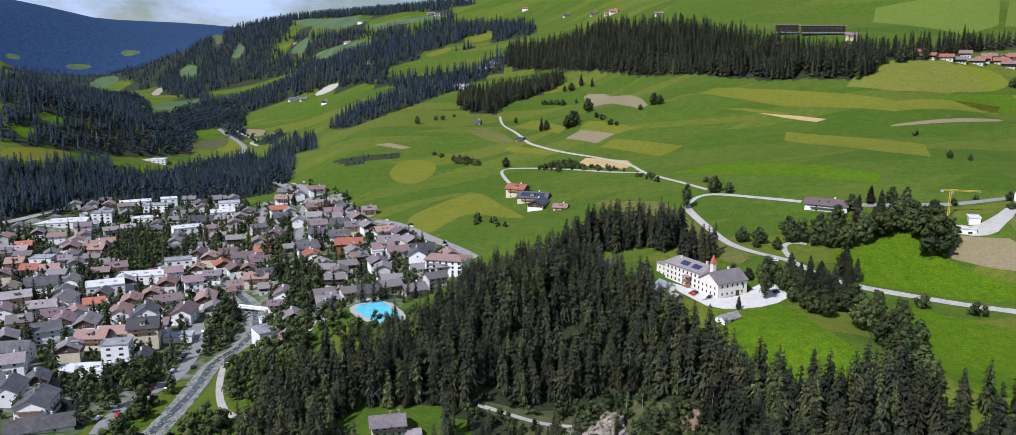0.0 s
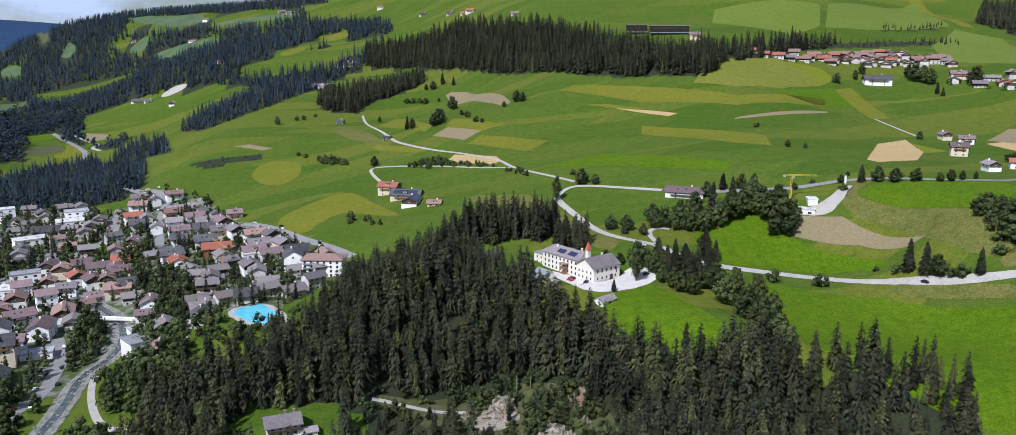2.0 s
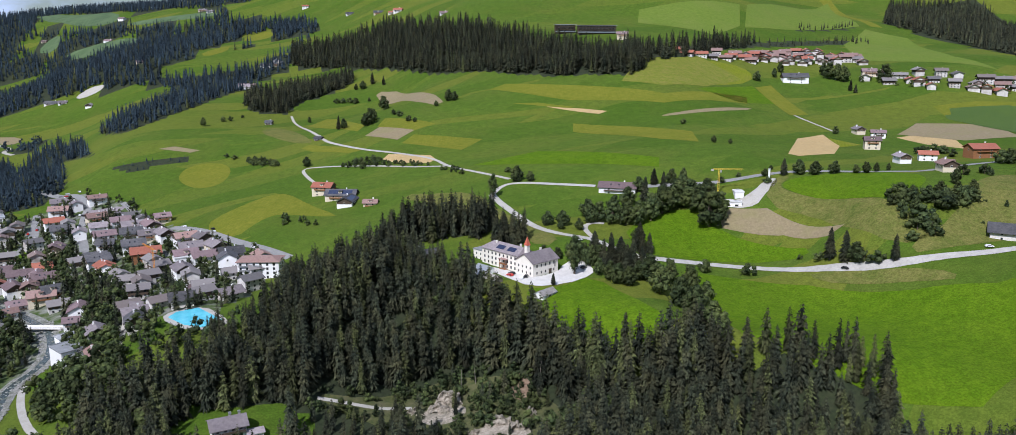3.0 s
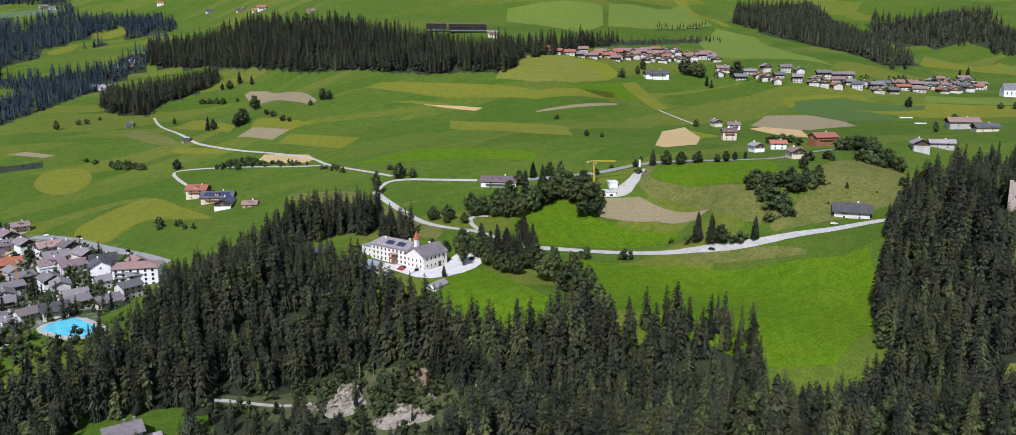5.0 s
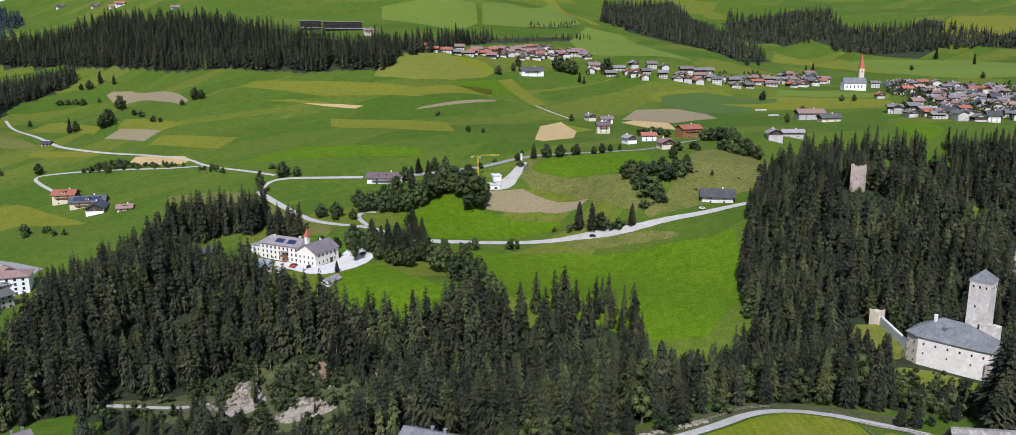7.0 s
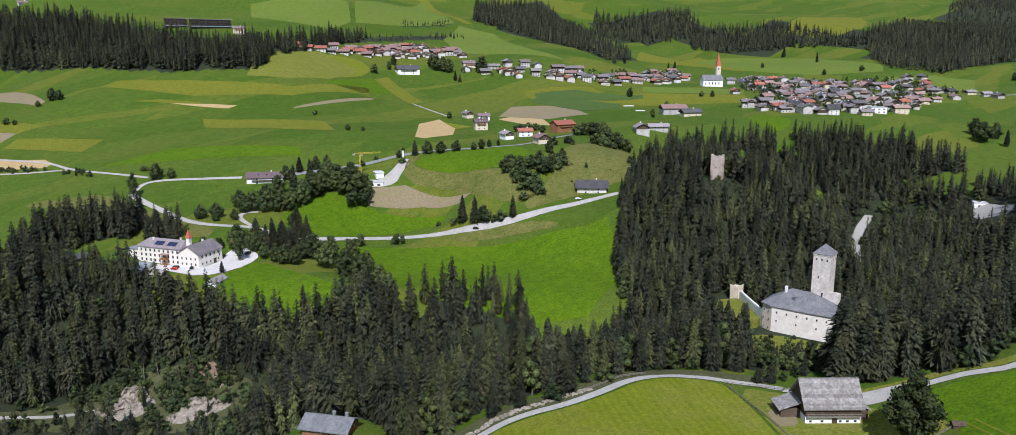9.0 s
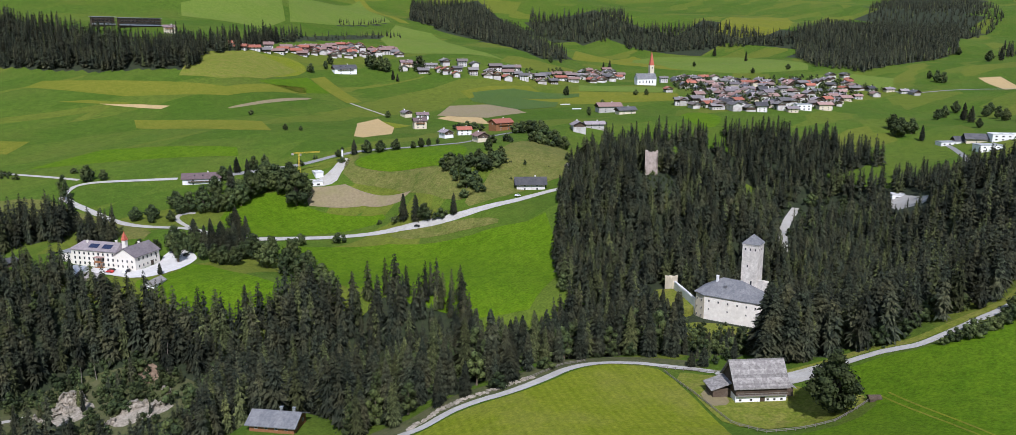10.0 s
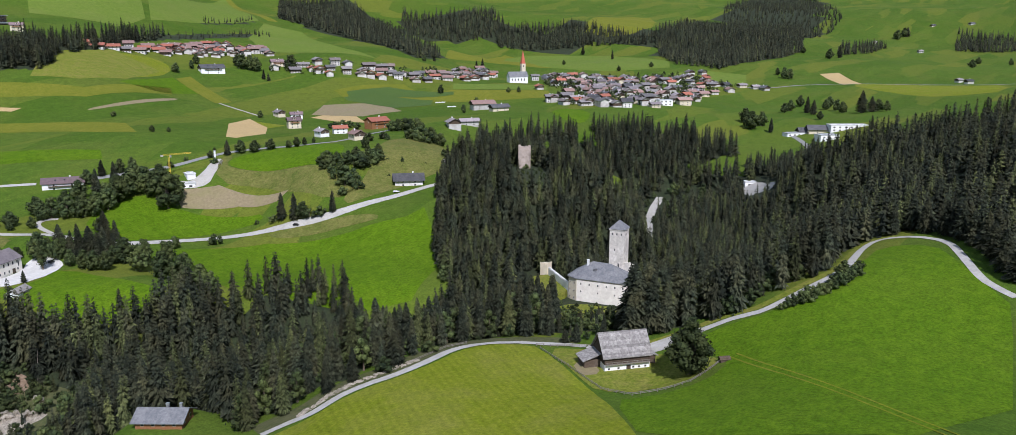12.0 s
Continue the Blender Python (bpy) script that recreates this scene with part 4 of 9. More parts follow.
WAY["hillpath"] = [(145, 582), (128, 620), (111, 659), (106, 693), (83, 728), (51, 772), (24, 839), (17, 877), (8, 939), (-8, 1027), (-11, 1086)]
strip("path", WAY["hillpath"], 3.2, GRAVEL, "pale winding farm path up the meadow", "path")
WAY["farmpath"] = [(111, 659), (86, 678), (66, 698), (7, 755), (-4, 765), (-7, 753), (0, 707), (11, 670), (17, 644)]
strip("path", WAY["farmpath"], 3, GRAVEL, "pale farm path to the red-roofed farm", "path")
WAY["v_road"] = [(-22, 536), (-39, 565), (-50, 584), (-75, 630), (-93, 655), (-113, 675)]
strip("road", WAY["v_road"], 6, ASPHALT, "grey road along the edge of the village", "road")
WAY["v_road2"] = [(-139, 722), (-155, 765), (-165, 793), (-172, 807)]
strip("road", WAY["v_road2"], 5, ASPHALT, "grey lane bending above the village", "road")
WAY["v_street"] = [(-175, 661), (-196, 746), (-202, 787), (-203, 821), (-223, 854), (-238, 853), (-269, 912)]
strip("road", WAY["v_street"], 7, ASPHALT, "grey village street between houses", "road")
WAY["town_road_e"] = [(-247, 817), (-239, 771), (-232, 737), (-233, 695), (-244, 677), (-256, 640), (-275, 622), (-276, 601)]
strip("road", WAY["town_road_e"], 8, ASPHALT, "curving grey main road with parked cars", "road")
field("field", PARKING, ASPHALT, "wide grey car park beside the main road", 1, 0.16)
field("field", [(-238, 676), (-235, 689), (-233, 724), (-224, 721), (-210, 679), (-222, 668)], LUSH, "bright lawn inside the bend of the road", 1, 0.16)
field("field", [(-88, 496), (-81, 508), (-69, 500), (-59, 471), (-74, 472)], ASPHALT, "grey car park beside the bath house", 0, 0.16)
strip("path", [(-119, 497), (-115, 474), (-113, 454), (-111, 434), (-112, 415)], 3, GRAVEL, "pale footpath past the swimming pool", "path")
WAY["town_main"] = [(-180, 328), (-181, 339), (-179, 358), (-176, 378), (-173, 400), (-176, 424), (-179, 447), (-192, 478)]
strip("road", WAY["town_main"], 7, ASPHALT, "grey town road along the brook", "road")
WAY["river_road"] = [(-105, 331), (-116, 333), (-129, 341), (-144, 377), (-155, 417), (-152, 435)]
strip("path", WAY["river_road"], 3.5, GRAVEL, "pale lane on the river bank", "path")
WAY["rail"] = [(-460, 717), (-452, 753), (-446, 800), (-442, 850)]
strip("path", WAY["rail"], 5, GRAVEL, "railway line on pale ballast", "path")
WAY["far_road"] = [(-521, 1461), (-490, 1404), (-455, 1346), (-428, 1296), (-408, 1255), (-405, 1222)]
strip("road", WAY["far_road"], 8, ASPHALT, "far grey valley road", "road")
WAY["fgpath"] = [(-13, 328), (0, 326), (15, 324), (28, 325)]
strip("path", WAY["fgpath"], 2.5, GRAVEL, "pale forest path", "path")
WAY["near_road"] = [(69, 137), (76, 134), (83, 129), (94, 129), (103, 126), (114, 121), (130, 120), (147, 122), (160, 119), (170, 110), (175, 101), (180, 92), (183, 84)]
strip("road", WAY["near_road"], 3.6, PALE_LANE, "narrow pale grey lane along the mown meadow", "road")
WAY["near_road2"] = [(182, 83), (185, 69), (191, 60), (197, 55), (213, 40), (216, 33), (219, 26), (236, 17), (262, 8), (287, 9), (313, 11), (333, 9), (336, -2),
    (332, -13), (321, -24), (297, -31), (270, -40), (261, -47), (255, -53)]
strip("road", WAY["near_road2"], 3.6, PALE_LANE, "narrow pale grey lane round the green meadow", "road")
WAY["trail"] = [(414, 164), (523, 214), (599, 245), (633, 251)]
strip("path", WAY["trail"], 8, GRAVEL, "pale forest road in the side valley", "path")
WAY["far_lane"] = [(1276, 398), (1272, 353), (1356, 324), (1431, 266), (1477, 191), (1530, 116), (1585, 15)]
strip("road", WAY["far_lane"], 6, ASPHALT, "far pale lane across the fields", "road")
WAY["indus_road"] = [(882, 208), (853, 182), (780, 149), (645, 112)]
strip("road", WAY["indus_road"], 6, ASPHALT, "grey access road", "road")
WAY["river"] = [(-156, 329), (-154, 354), (-158, 386), (-161, 419), (-150, 446), (-156, 480), (-169, 510), (-200, 561), (-229, 596), (-247, 617)]
strip("river", WAY["river"], 11, RIVER_STONES, "shallow stony river bed", "river")


STREAM = surface("stream_water", (0.030, 0.045, 0.042), (0.060, 0.080, 0.075), 1.5, 0.12, 0.5, (0.16, 0.18, 0.17), 4.0, 0.5, 0.4, spec=0.5)
strip("stream", [(x + 1.4 * math.sin(0.07 * y), y) for x, y in WAY["river"]], 4.0, STREAM, "shallow clear stream between boulders", "river", 0.30)


# ---- trees ----
def conifer_shape(seed, tiers, per, slim=0.15, bare=0.1, light=False, prongs=2):
    """A spruce of height 1: spreading, drooping boughs in uneven whorls round a slim dark core. Returns verts, triangles."""
    rng = np.random.RandomState(seed)
    verts, tris = [], []
    core = 6
    for k in range(core):
        a = 2 * math.pi * k / core
        verts.append((0.42 * slim * math.cos(a), 0.42 * slim * math.sin(a), bare + 0.03))
    verts.append((0, 0, 0.93))
    tris += [(k, (k + 1) % core, core) for k in range(core)]
    lop, golden = rng.uniform(0, 6.28), 2.39996
    total = tiers * per
    gap = rng.uniform(0.3, 0.7)
    for k in range(total):
        # whorl by whorl up the stem, shorter towards the tip
        f = min(0.995, max(0.002, (k // per + rng.uniform(-0.62, 0.62) + 0.5) / tiers)) ** 0.88
        a = k * golden + rng.uniform(-0.4, 0.4)
        shape = (1 - f) ** 0.66 * (0.55 + 0.45 * min(1, f * 5))
        reach = slim * shape * rng.uniform(0.72, 1.22) * (1 + 0.14 * math.cos(a - lop)) * (0.75 if abs(f - gap) < 0.03 else 1) + 0.012
        z = bare + (0.985 - bare) * f
        droop = reach * (0.52 - 0.42 * f) * rng.uniform(0.4, 1.5)
        ca, sa = math.cos(a), math.sin(a)
        s = len(verts)
        if light:
            # one fan: narrow at the stem, broad and drooping outwards
            wide = (0.30 * reach + 0.008) * rng.uniform(0.7, 1.2)
            r1, r2 = reach * rng.uniform(0.8, 1.05), reach * rng.uniform(0.8, 1.05)
            verts += [(0.05 * reach * ca, 0.05 * reach * sa, z + 0.035), (r1 * ca - wide * sa, r1 * sa + wide * ca, z - droop), (r2 * ca + wide * sa, r2 * sa - wide * ca, z - droop)]
            tris.append((s, s + 1, s + 2))
            continue
        # pronged sprays: slim, pointed, spreading and drooping
        for n in range(prongs):
            b = a + (n - (prongs - 1) / 2) * 0.42 + rng.uniform(-0.15, 0.15)
            r = reach * (rng.uniform(0.82, 1.08) if 2 * n + 1 == prongs else rng.uniform(0.66, 1.0))
            cb, sb, wide = math.cos(b), math.sin(b), (0.20 * r + 0.005) * rng.uniform(0.7, 1.2)
            m, z0 = 0.50 * r, z + 0.014 - 0.30 * droop
            tilt = wide * rng.uniform(-0.8, 0.8)
            s = len(verts)
            verts += [(0.05 * r * cb, 0.05 * r * sb, z + 0.018), (m * cb - wide * sb, m * sb + wide * cb, z0 + tilt), (r * cb, r * sb, z - droop * rng.uniform(0.85, 1.2)), (m * cb + wide * sb, m * sb - wide * cb, z0 - tilt)]
            tris.append((s, s + 1, s + 2) if n % 2 else (s + 1, s + 2, s + 3))
    return np.array(verts), np.array(tris)


def tube(path, radii, sides=5):
    """A tapered round limb along a path."""
    verts, faces = [], []
    for p, r in zip(path, radii):
        for k in range(sides):
            a = 2 * math.pi * k / sides
            verts.append((p[0] + r * math.cos(a), p[1] + r * math.sin(a), p[2]))
    for j in range(len(path) - 1):
        for k in range(sides):
            a, b = j * sides + k, j * sides + (k + 1) % sides
            faces += [(a, b, b + sides), (a, b + sides, a + sides)]
    return np.array(verts), np.array(faces)


def merged(pieces):
    V, F, at = [], [], 0
    for v, f in pieces:
        V.append(v)
        F.append(f + at)
        at += len(v)
    return np.concatenate(V), np.concatenate(F)


def knob():
    """A low rounded lump of radius 1."""
    v = [(0, 0, 1), (0, 0, -1)] + [(math.cos(a) * 0.9, math.sin(a) * 0.9, h) for h, turn in ((0.45, 0), (-0.45, 0.628)) for a in [turn + 1.2566 * k for k in range(5)]]
    f = []
    for k in range(5):
        j = (k + 1) % 5
        f += [(0, 2 + k, 2 + j), (1, 7 + j, 7 + k), (2 + k, 7 + k, 2 + j), (2 + j, 7 + k, 7 + j)]
    return v, f


KNOB = knob()


def broad_shape(seed, lobes=16, leaves=58, wide=0.40, base=0.22, tall=1.0, limbs=True, leaf=1.0, plain=False):
    """A broadleaf tree of height 1: trunk with limbs, and a crown of leaf tufts gathered in uneven lobes. Returns trunk, crown."""
    rng = np.random.RandomState(seed)
    wood = [tube([(0, 0, -0.04), (0.01, 0, base), (0, 0.01, 0.62)], (0.035, 0.026, 0.008))]
    verts, tris = [], []
    for n in range(lobes):
        a, f = 2.4 * n + rng.uniform(-0.5, 0.5), (n + 0.5) / lobes
        z = base + (0.93 - base) * (0.12 + 0.8 * f)
        out = wide * (1 - abs(2 * f - 0.75) ** 1.8) * rng.uniform(0.35, 0.72)
        cx, cy, size = out * math.cos(a), out * math.sin(a), wide * rng.uniform(0.42, 0.64) * (1 - 0.35 * f) * (16 / max(lobes, 12)) ** 0.4
        if limbs:
            wood.append(tube([(0, 0, 0.7 * z * 0.6), (0.6 * cx, 0.6 * cy, z - 0.06), (cx, cy, z)], (0.014, 0.009, 0.003), 4))
        # the dense inside of the lobe
        s = len(verts)
        verts += [np.array((cx, cy, z)) + np.array(p) * size * 0.66 * rng.uniform(0.75, 1.15) for p in KNOB[0]]
        tris += [(a_ + s, b_ + s, c_ + s) for a_, b_, c_ in KNOB[1]]
        for _ in range(leaves):
            d = rng.normal(size=3)
            d /= np.linalg.norm(d)
            c = np.array((cx, cy, z)) + d * size * rng.uniform(0.62, 1.08) * (1, 1, 0.85 * tall)
            side = np.cross(d, rng.normal(size=3))
            side /= np.linalg.norm(side) + 1e-6
            up = np.cross(d, side) + 0.55 * d * rng.uniform(-1, 1)
            w = size * leaf * rng.uniform(0.09, 0.21)
            s = len(verts)
            verts += [c - side * w, c + up * w * 0.9 + d * w * 0.3, c + side * w, c - up * w * 0.9 - d * w * 0.2]
            tris += [(s, s + 1, s + 2)] if plain else [(s, s + 1, s + 2), (s, s + 2, s + 3)]
    return merged(wood), (np.array(verts), np.array(tris))


def spots(outline, gap, rng, thin=0.0):
    """Uneven, evenly spread places in an outline."""
    xs, ys = [p[0] for p in outline], [p[1] for p in outline]
    x, y = np.meshgrid(np.arange(min(xs), max(xs), gap), np.arange(min(ys), max(ys), gap))
    x = x + (np.arange(x.shape[0]) % 2)[:, None] * gap / 2
    x, y = x.ravel() + rng.uniform(-0.48, 0.48, x.size) * gap, y.ravel() + rng.uniform(-0.48, 0.48, x.size) * gap
    keep = inside(outline, x, y) & (rng.rand(x.size) > thin)
    return np.stack([x[keep], y[keep]], 1)


def ground_at(points):
    return np.array([lie(x, y) for x, y in points])


def joined_trees(name, shapes, places, levels, tall, material, rng, label, category="trees"):
    """One mesh of many trees that nobody could count; each tree has its own tone."""
    V, T, K, at = [], [], [], 0
    pick = rng.randint(0, len(shapes), len(places))
    for (x, y), z, h, s in zip(places, levels, tall, pick):
        v, t = shapes[s]
        a, full = rng.uniform(0, 6.28), rng.uniform(0.85, 1.25)
        c, d = math.cos(a) * h * full, math.sin(a) * h * full
        V.append(np.stack([x + v[:, 0] * c - v[:, 1] * d, y + v[:, 0] * d + v[:, 1] * c, z - 0.3 + v[:, 2] * h], 1))
        T.append(t + at)
        K.append(np.full(len(v), rng.uniform(0.5, 1.5), np.float32))
        at += len(v)
    ob = mesh_object(name, np.concatenate(V), np.concatenate(T), material)
    ob.data.attributes.new("tone", "FLOAT", "POINT").data.foreach_set("value", np.concatenate(K))
    return tagged(ob, label, category, kind="stuff")


NEAR_SHAPES = [conifer_shape(k, 25, 12, 0.180 + 0.02 * (k % 3), 0.03 + 0.02 * (k % 4), False, 3) for k in range(7)]
WOOD_SHAPES = [conifer_shape(10 + k, 15, 8, 0.195 + 0.022 * (k % 3), 0.05) for k in range(7)]
MID_SHAPES = [conifer_shape(20 + k, 11, 7, 0.18 + 0.015 * (k % 3), 0.05, True) for k in range(5)]
FAR_SHAPES = [conifer_shape(40 + k, 5, 5, 0.21, 0.04, True) for k in range(3)]
FAR_CROWNS = [broad_shape(130 + k, 3, 10, 0.44, 0.10, 1.0, False, 2.4, True)[1] for k in range(4)]
MIXED_SHAPES = FAR_CROWNS + FAR_SHAPES[:2]
BROAD = [broad_shape(60 + k, 22, 38, 0.43, 0.05, 1.0, True, 1.35) for k in range(5)]
YARD_TREE = broad_shape(99, 44, 110, 0.36, 0.03, 1.0, True, 0.95)
LIGHT_CROWNS = [broad_shape(70 + k, 7, 18, 0.40, 0.12, 1.0, True, 1.9, True)[1] for k in range(4)]
TINY_CROWNS = [broad_shape(75 + k, 5, 16, 0.40, 0.06, 1.1, True, 2.2, True)[1] for k in range(5)]
BUSHES = [broad_shape(80 + k, 7, 34, 0.62, 0.08, 1.0, False) for k in range(3)]
LOW_BUSHES = [broad_shape(84 + k, 5, 18, 0.62, 0.06, 1.0, False, 1.9, True)[1] for k in range(3)]
POPLAR = broad_shape(90, 14, 90, 0.20, 0.12, 1.5, False)
rng = np.random.RandomState(7)

CASTLE_CLEARING = [(226, 132), (228, 112), (244, 104), (262, 100), (272, 104), (300, 106), (300, 150), (285, 164), (262, 164), (244, 148)]
COTTAGE_CLEARING = [(38, 165), (60, 152), (82, 168), (72, 192), (48, 196)]
HOUSE_CLEARING = [(-72, 285), (-30, 280), (-24, 320), (-70, 322)]
CLIFF = [(-20, 334), (10, 334), (28, 342), (50, 350), (66, 340), (84, 328), (84, 308), (92, 284), (86, 266), (52, 268), (30, 298), (8, 312), (-18, 318)]
SIDE_VALLEY = [(470, 190), (540, 232), (620, 262), (660, 250), (640, 190), (560, 195), (500, 175)]
RUIN_GLADE = [(350, 232), (352, 212), (366, 212), (404, 238), (410, 262), (392, 270)]
CONVENT_FORE = [(30, 398), (52, 384), (70, 366), (90, 356), (94, 370), (86, 398), (78, 416), (66, 432), (40, 442), (30, 430)]
MEADOW_EDGE = [(76, 368), (95, 342), (120, 322), (152, 298), (166, 285), (150, 276), (110, 303), (72, 336)]
CASTLE_FORE = [(190, 76), (206, 76), (232, 90), (254, 100), (258, 130), (236, 134), (218, 118), (192, 108)]
GORGE_FORE = [(38, 196), (54, 226), (72, 256), (86, 280), (30, 298), (18, 290), (34, 250)]
CASTLE_YARD = [(256, 142), (272, 142), (296, 166), (302, 174), (284, 180), (256, 168)]
PATH_FORE = [(-30, 322), (-20, 296), (-14, 286), (14, 286), (22, 308), (10, 322)]
CONVENT_GARDEN = [(48, 468), (57, 482), (73, 482), (85, 470), (84, 442), (85, 425), (73, 403), (64, 424), (55, 451)]
PIT = [(655, 183), (658, 166), (609, 135), (548, 117), (541, 128), (548, 143)]
TRAIL_SIDE = [(397, 161), (584, 247), (620, 255), (640, 249), (626, 238), (590, 236), (420, 160)]
OPENINGS = [PIT, TRAIL_SIDE, CONVENT_GARDEN, RUIN_GLADE, CASTLE_YARD, CASTLE_CLEARING, COTTAGE_CLEARING, HOUSE_CLEARING] + CLEARINGS
PATHS = [WAY["fgpath"], WAY["trail"], WAY["near_road"], WAY["near_road2"], WAY["river_road"], WAY["river"], WAY["rail"]]


def away(p, line, gap):
    """Points at least gap from a line."""
    ok = np.ones(len(p), bool)
    for a, b in zip(line, line[1:]):
        a, b = np.array(a, float), np.array(b, float)
        f = np.clip(((p - a) @ (b - a)) / ((b - a) @ (b - a)), 0, 1)
        ok &= np.hypot(*(p - a - f[:, None] * (b - a)).T) > gap
    return ok


def cleared(p):
    ok = ~(np.hypot(p[:, 0] - 400, p[:, 1] - 255) < 10)
    for outline in OPENINGS:
        ok &= ~inside(outline, p[:, 0], p[:, 1])
    for line in PATHS:
        ok &= away(p, line, 4.5)
    ok &= ~(inside(CLIFF, p[:, 0], p[:, 1]) & (rng.rand(len(p)) < 0.85))
    ok &= ~(inside(SIDE_VALLEY, p[:, 0], p[:, 1]) & (rng.rand(len(p)) < 0.6))
    return p[ok]


def stature(p, low, high):
    """Heights: neighbours are of an age, single trees stand out."""
    patch = np.array([noise.noise((x / 38, y / 38, 3.1)) for x, y in p])
    return np.clip(low + (high - low) * (0.5 + 0.55 * patch + rng.uniform(-0.38, 0.38, len(p))), low * 0.6, high * 1.12)


def tree(name, shape_trunk, shape_crown, leaf, label, category="tree"):
    """A tree of height 1 with its trunk and crown; to be copied."""
    root = tagged(new(name), label, category)
    mesh_object("trunk", *shape_trunk, BARK, root)
    mesh_object("crown", *shape_crown, leaf, root)
    return root


def plant(master, x, y, h, spin, full=1.0, first=False):
    m = Matrix.Translation((x, y, lie(x, y) - 0.1)) @ Matrix.Rotation(spin, 4, "Z")
    if first:
        master.matrix_basis = m @ Matrix.Diagonal((h * full, h * full, h, 1))
        return master
    master.scale = (h * full, h * full, h)
    return copy_thing(master, m)


def grove(masters, rows, rng, group, full=(0.85, 1.15)):
    done = set()
    for x, y, h in rows:
        k = rng.randint(len(masters))
        if k in done:
            master = masters[k]
            keep = master.matrix_basis.copy()
            master.matrix_basis = Matrix.Diagonal((1, 1, 1, 1))
            made = plant(master, x, y, h, rng.uniform(0, 6.28), rng.uniform(*full))
            master.matrix_basis = keep
        else:
            made = plant(masters[k], x, y, h, rng.uniform(0, 6.28), rng.uniform(*full), True)
            done.add(k)
        tagged(made, group=group)
    for k, master in enumerate(masters):
        if k not in done:
            for part_ in (*master.children_recursive, master):
                bpy.data.objects.remove(part_)


# ---- houses: east, north, length, depth, storeys, roof, ridge class ----
TOWN_HOUSES = [
    (-383, 610, 13, 11, 3, "b", 0), (-359, 589, 12, 11, 3, "r", 0), (-365, 616, 16, 12, 3, "f", 0), (-325, 544, 20, 14, 3, "d", 1), (-320, 506, 16, 13, 3, "g", 0),
    (-292, 486, 15, 13, 3, "g", 0), (-290, 506, 20, 14, 3, "g", 0), (-344, 588, 13, 11, 3, "b", 1), (-373, 673, 15, 11, 3, "b", 0), (-348, 667, 13, 11, 3, "b", 0),
    (-316, 637, 18, 12, 3, "b", 0), (-304, 606, 15, 11, 2, "g", 0), (-268, 503, 12, 10, 3, "r", 0), (-250, 516, 15, 12, 3, "b", 0)]
TOWN_HOUSES += [
    (-241, 481, 17, 13, 3, "b", 0), (-233, 432, 17, 12, 3, "b", 0), (-225, 441, 15, 12, 3, "b", 1), (-221, 474, 14, 13, 4, "d", 1), (-208, 441, 16, 14, 5, "d", 0),
    (-248, 455, 16, 11, 3, "g", 0), (-264, 439, 16, 13, 3, "d", 1), (-262, 407, 16, 13, 3, "d", 0), (-286, 454, 14, 11, 3, "g", 1), (-198, 415, 16, 9, 2, "d", 0),
    (-246, 564, 15, 11, 3, "b", 0), (-245, 536, 12, 11, 3, "b", 1), (-227, 518, 15, 12, 3, "g", 1), (-202, 484, 18, 13, 3, "g", 0)]
TOWN_HOUSES += [
    (-226, 560, 13, 12, 4, "g", 0), (-202, 520, 20, 13, 3, "b", 0), (-252, 642, 14, 12, 2, "g", 0), (-237, 625, 14, 11, 3, "b", 1), (-221, 607, 13, 11, 3, "r", 1),
    (-207, 596, 15, 12, 3, "g", 0), (-228, 641, 14, 12, 2, "g", 1), (-210, 622, 15, 12, 3, "g", 0), (-196, 612, 16, 11, 3, "g", 0), (-199, 637, 13, 11, 2, "r", 0),
    (-181, 562, 17, 12, 3, "b", 0), (-147, 511, 14, 13, 2, "g", 1), (-160, 626, 14, 11, 3, "d", 0), (-149, 598, 12, 11, 3, "r", 1)]
TOWN_HOUSES += [
    (-147, 490, 9, 9, 2, "g", 0), (-122, 427, 11, 9, 2, "b", 0), (-231, 351, 16, 13, 3, "d", 1), (-230, 372, 13, 10, 2, "d", 1),
    (-413, 674, 14, 11, 2, "r", 0), (-420, 706, 13, 10, 3, "g", 1), (-402, 704, 14, 10, 3, "b", 0), (-381, 696, 13, 11, 3, "b", 0), (-357, 682, 15, 11, 3, "b", 1),
    (-353, 692, 14, 11, 3, "b", 0), (-404, 649, 14, 11, 3, "g", 0), (-409, 636, 13, 11, 3, "g", 0), (-398, 741, 14, 10, 3, "g", 0)]
TOWN_HOUSES += [
    (-385, 682, 14, 11, 2, "g", 1), (-332, 673, 14, 11, 3, "b", 0), (-361, 752, 12, 10, 2, "g", 0), (-369, 572, 13, 11, 3, "g", 1), (-311, 555, 14, 11, 3, "g", 0),
    (-334, 611, 13, 11, 3, "b", 1), (-314, 588, 14, 11, 3, "g", 0), (-307, 471, 13, 11, 3, "g", 0), (-277, 424, 14, 11, 3, "g", 1), (-263, 457, 14, 11, 3, "g", 0),
    (-236, 412, 13, 11, 3, "g", 0), (-208, 459, 12, 10, 3, "g", 0), (-277, 565, 12, 10, 3, "g", 1), (-229, 494, 12, 10, 2, "g", 1)]
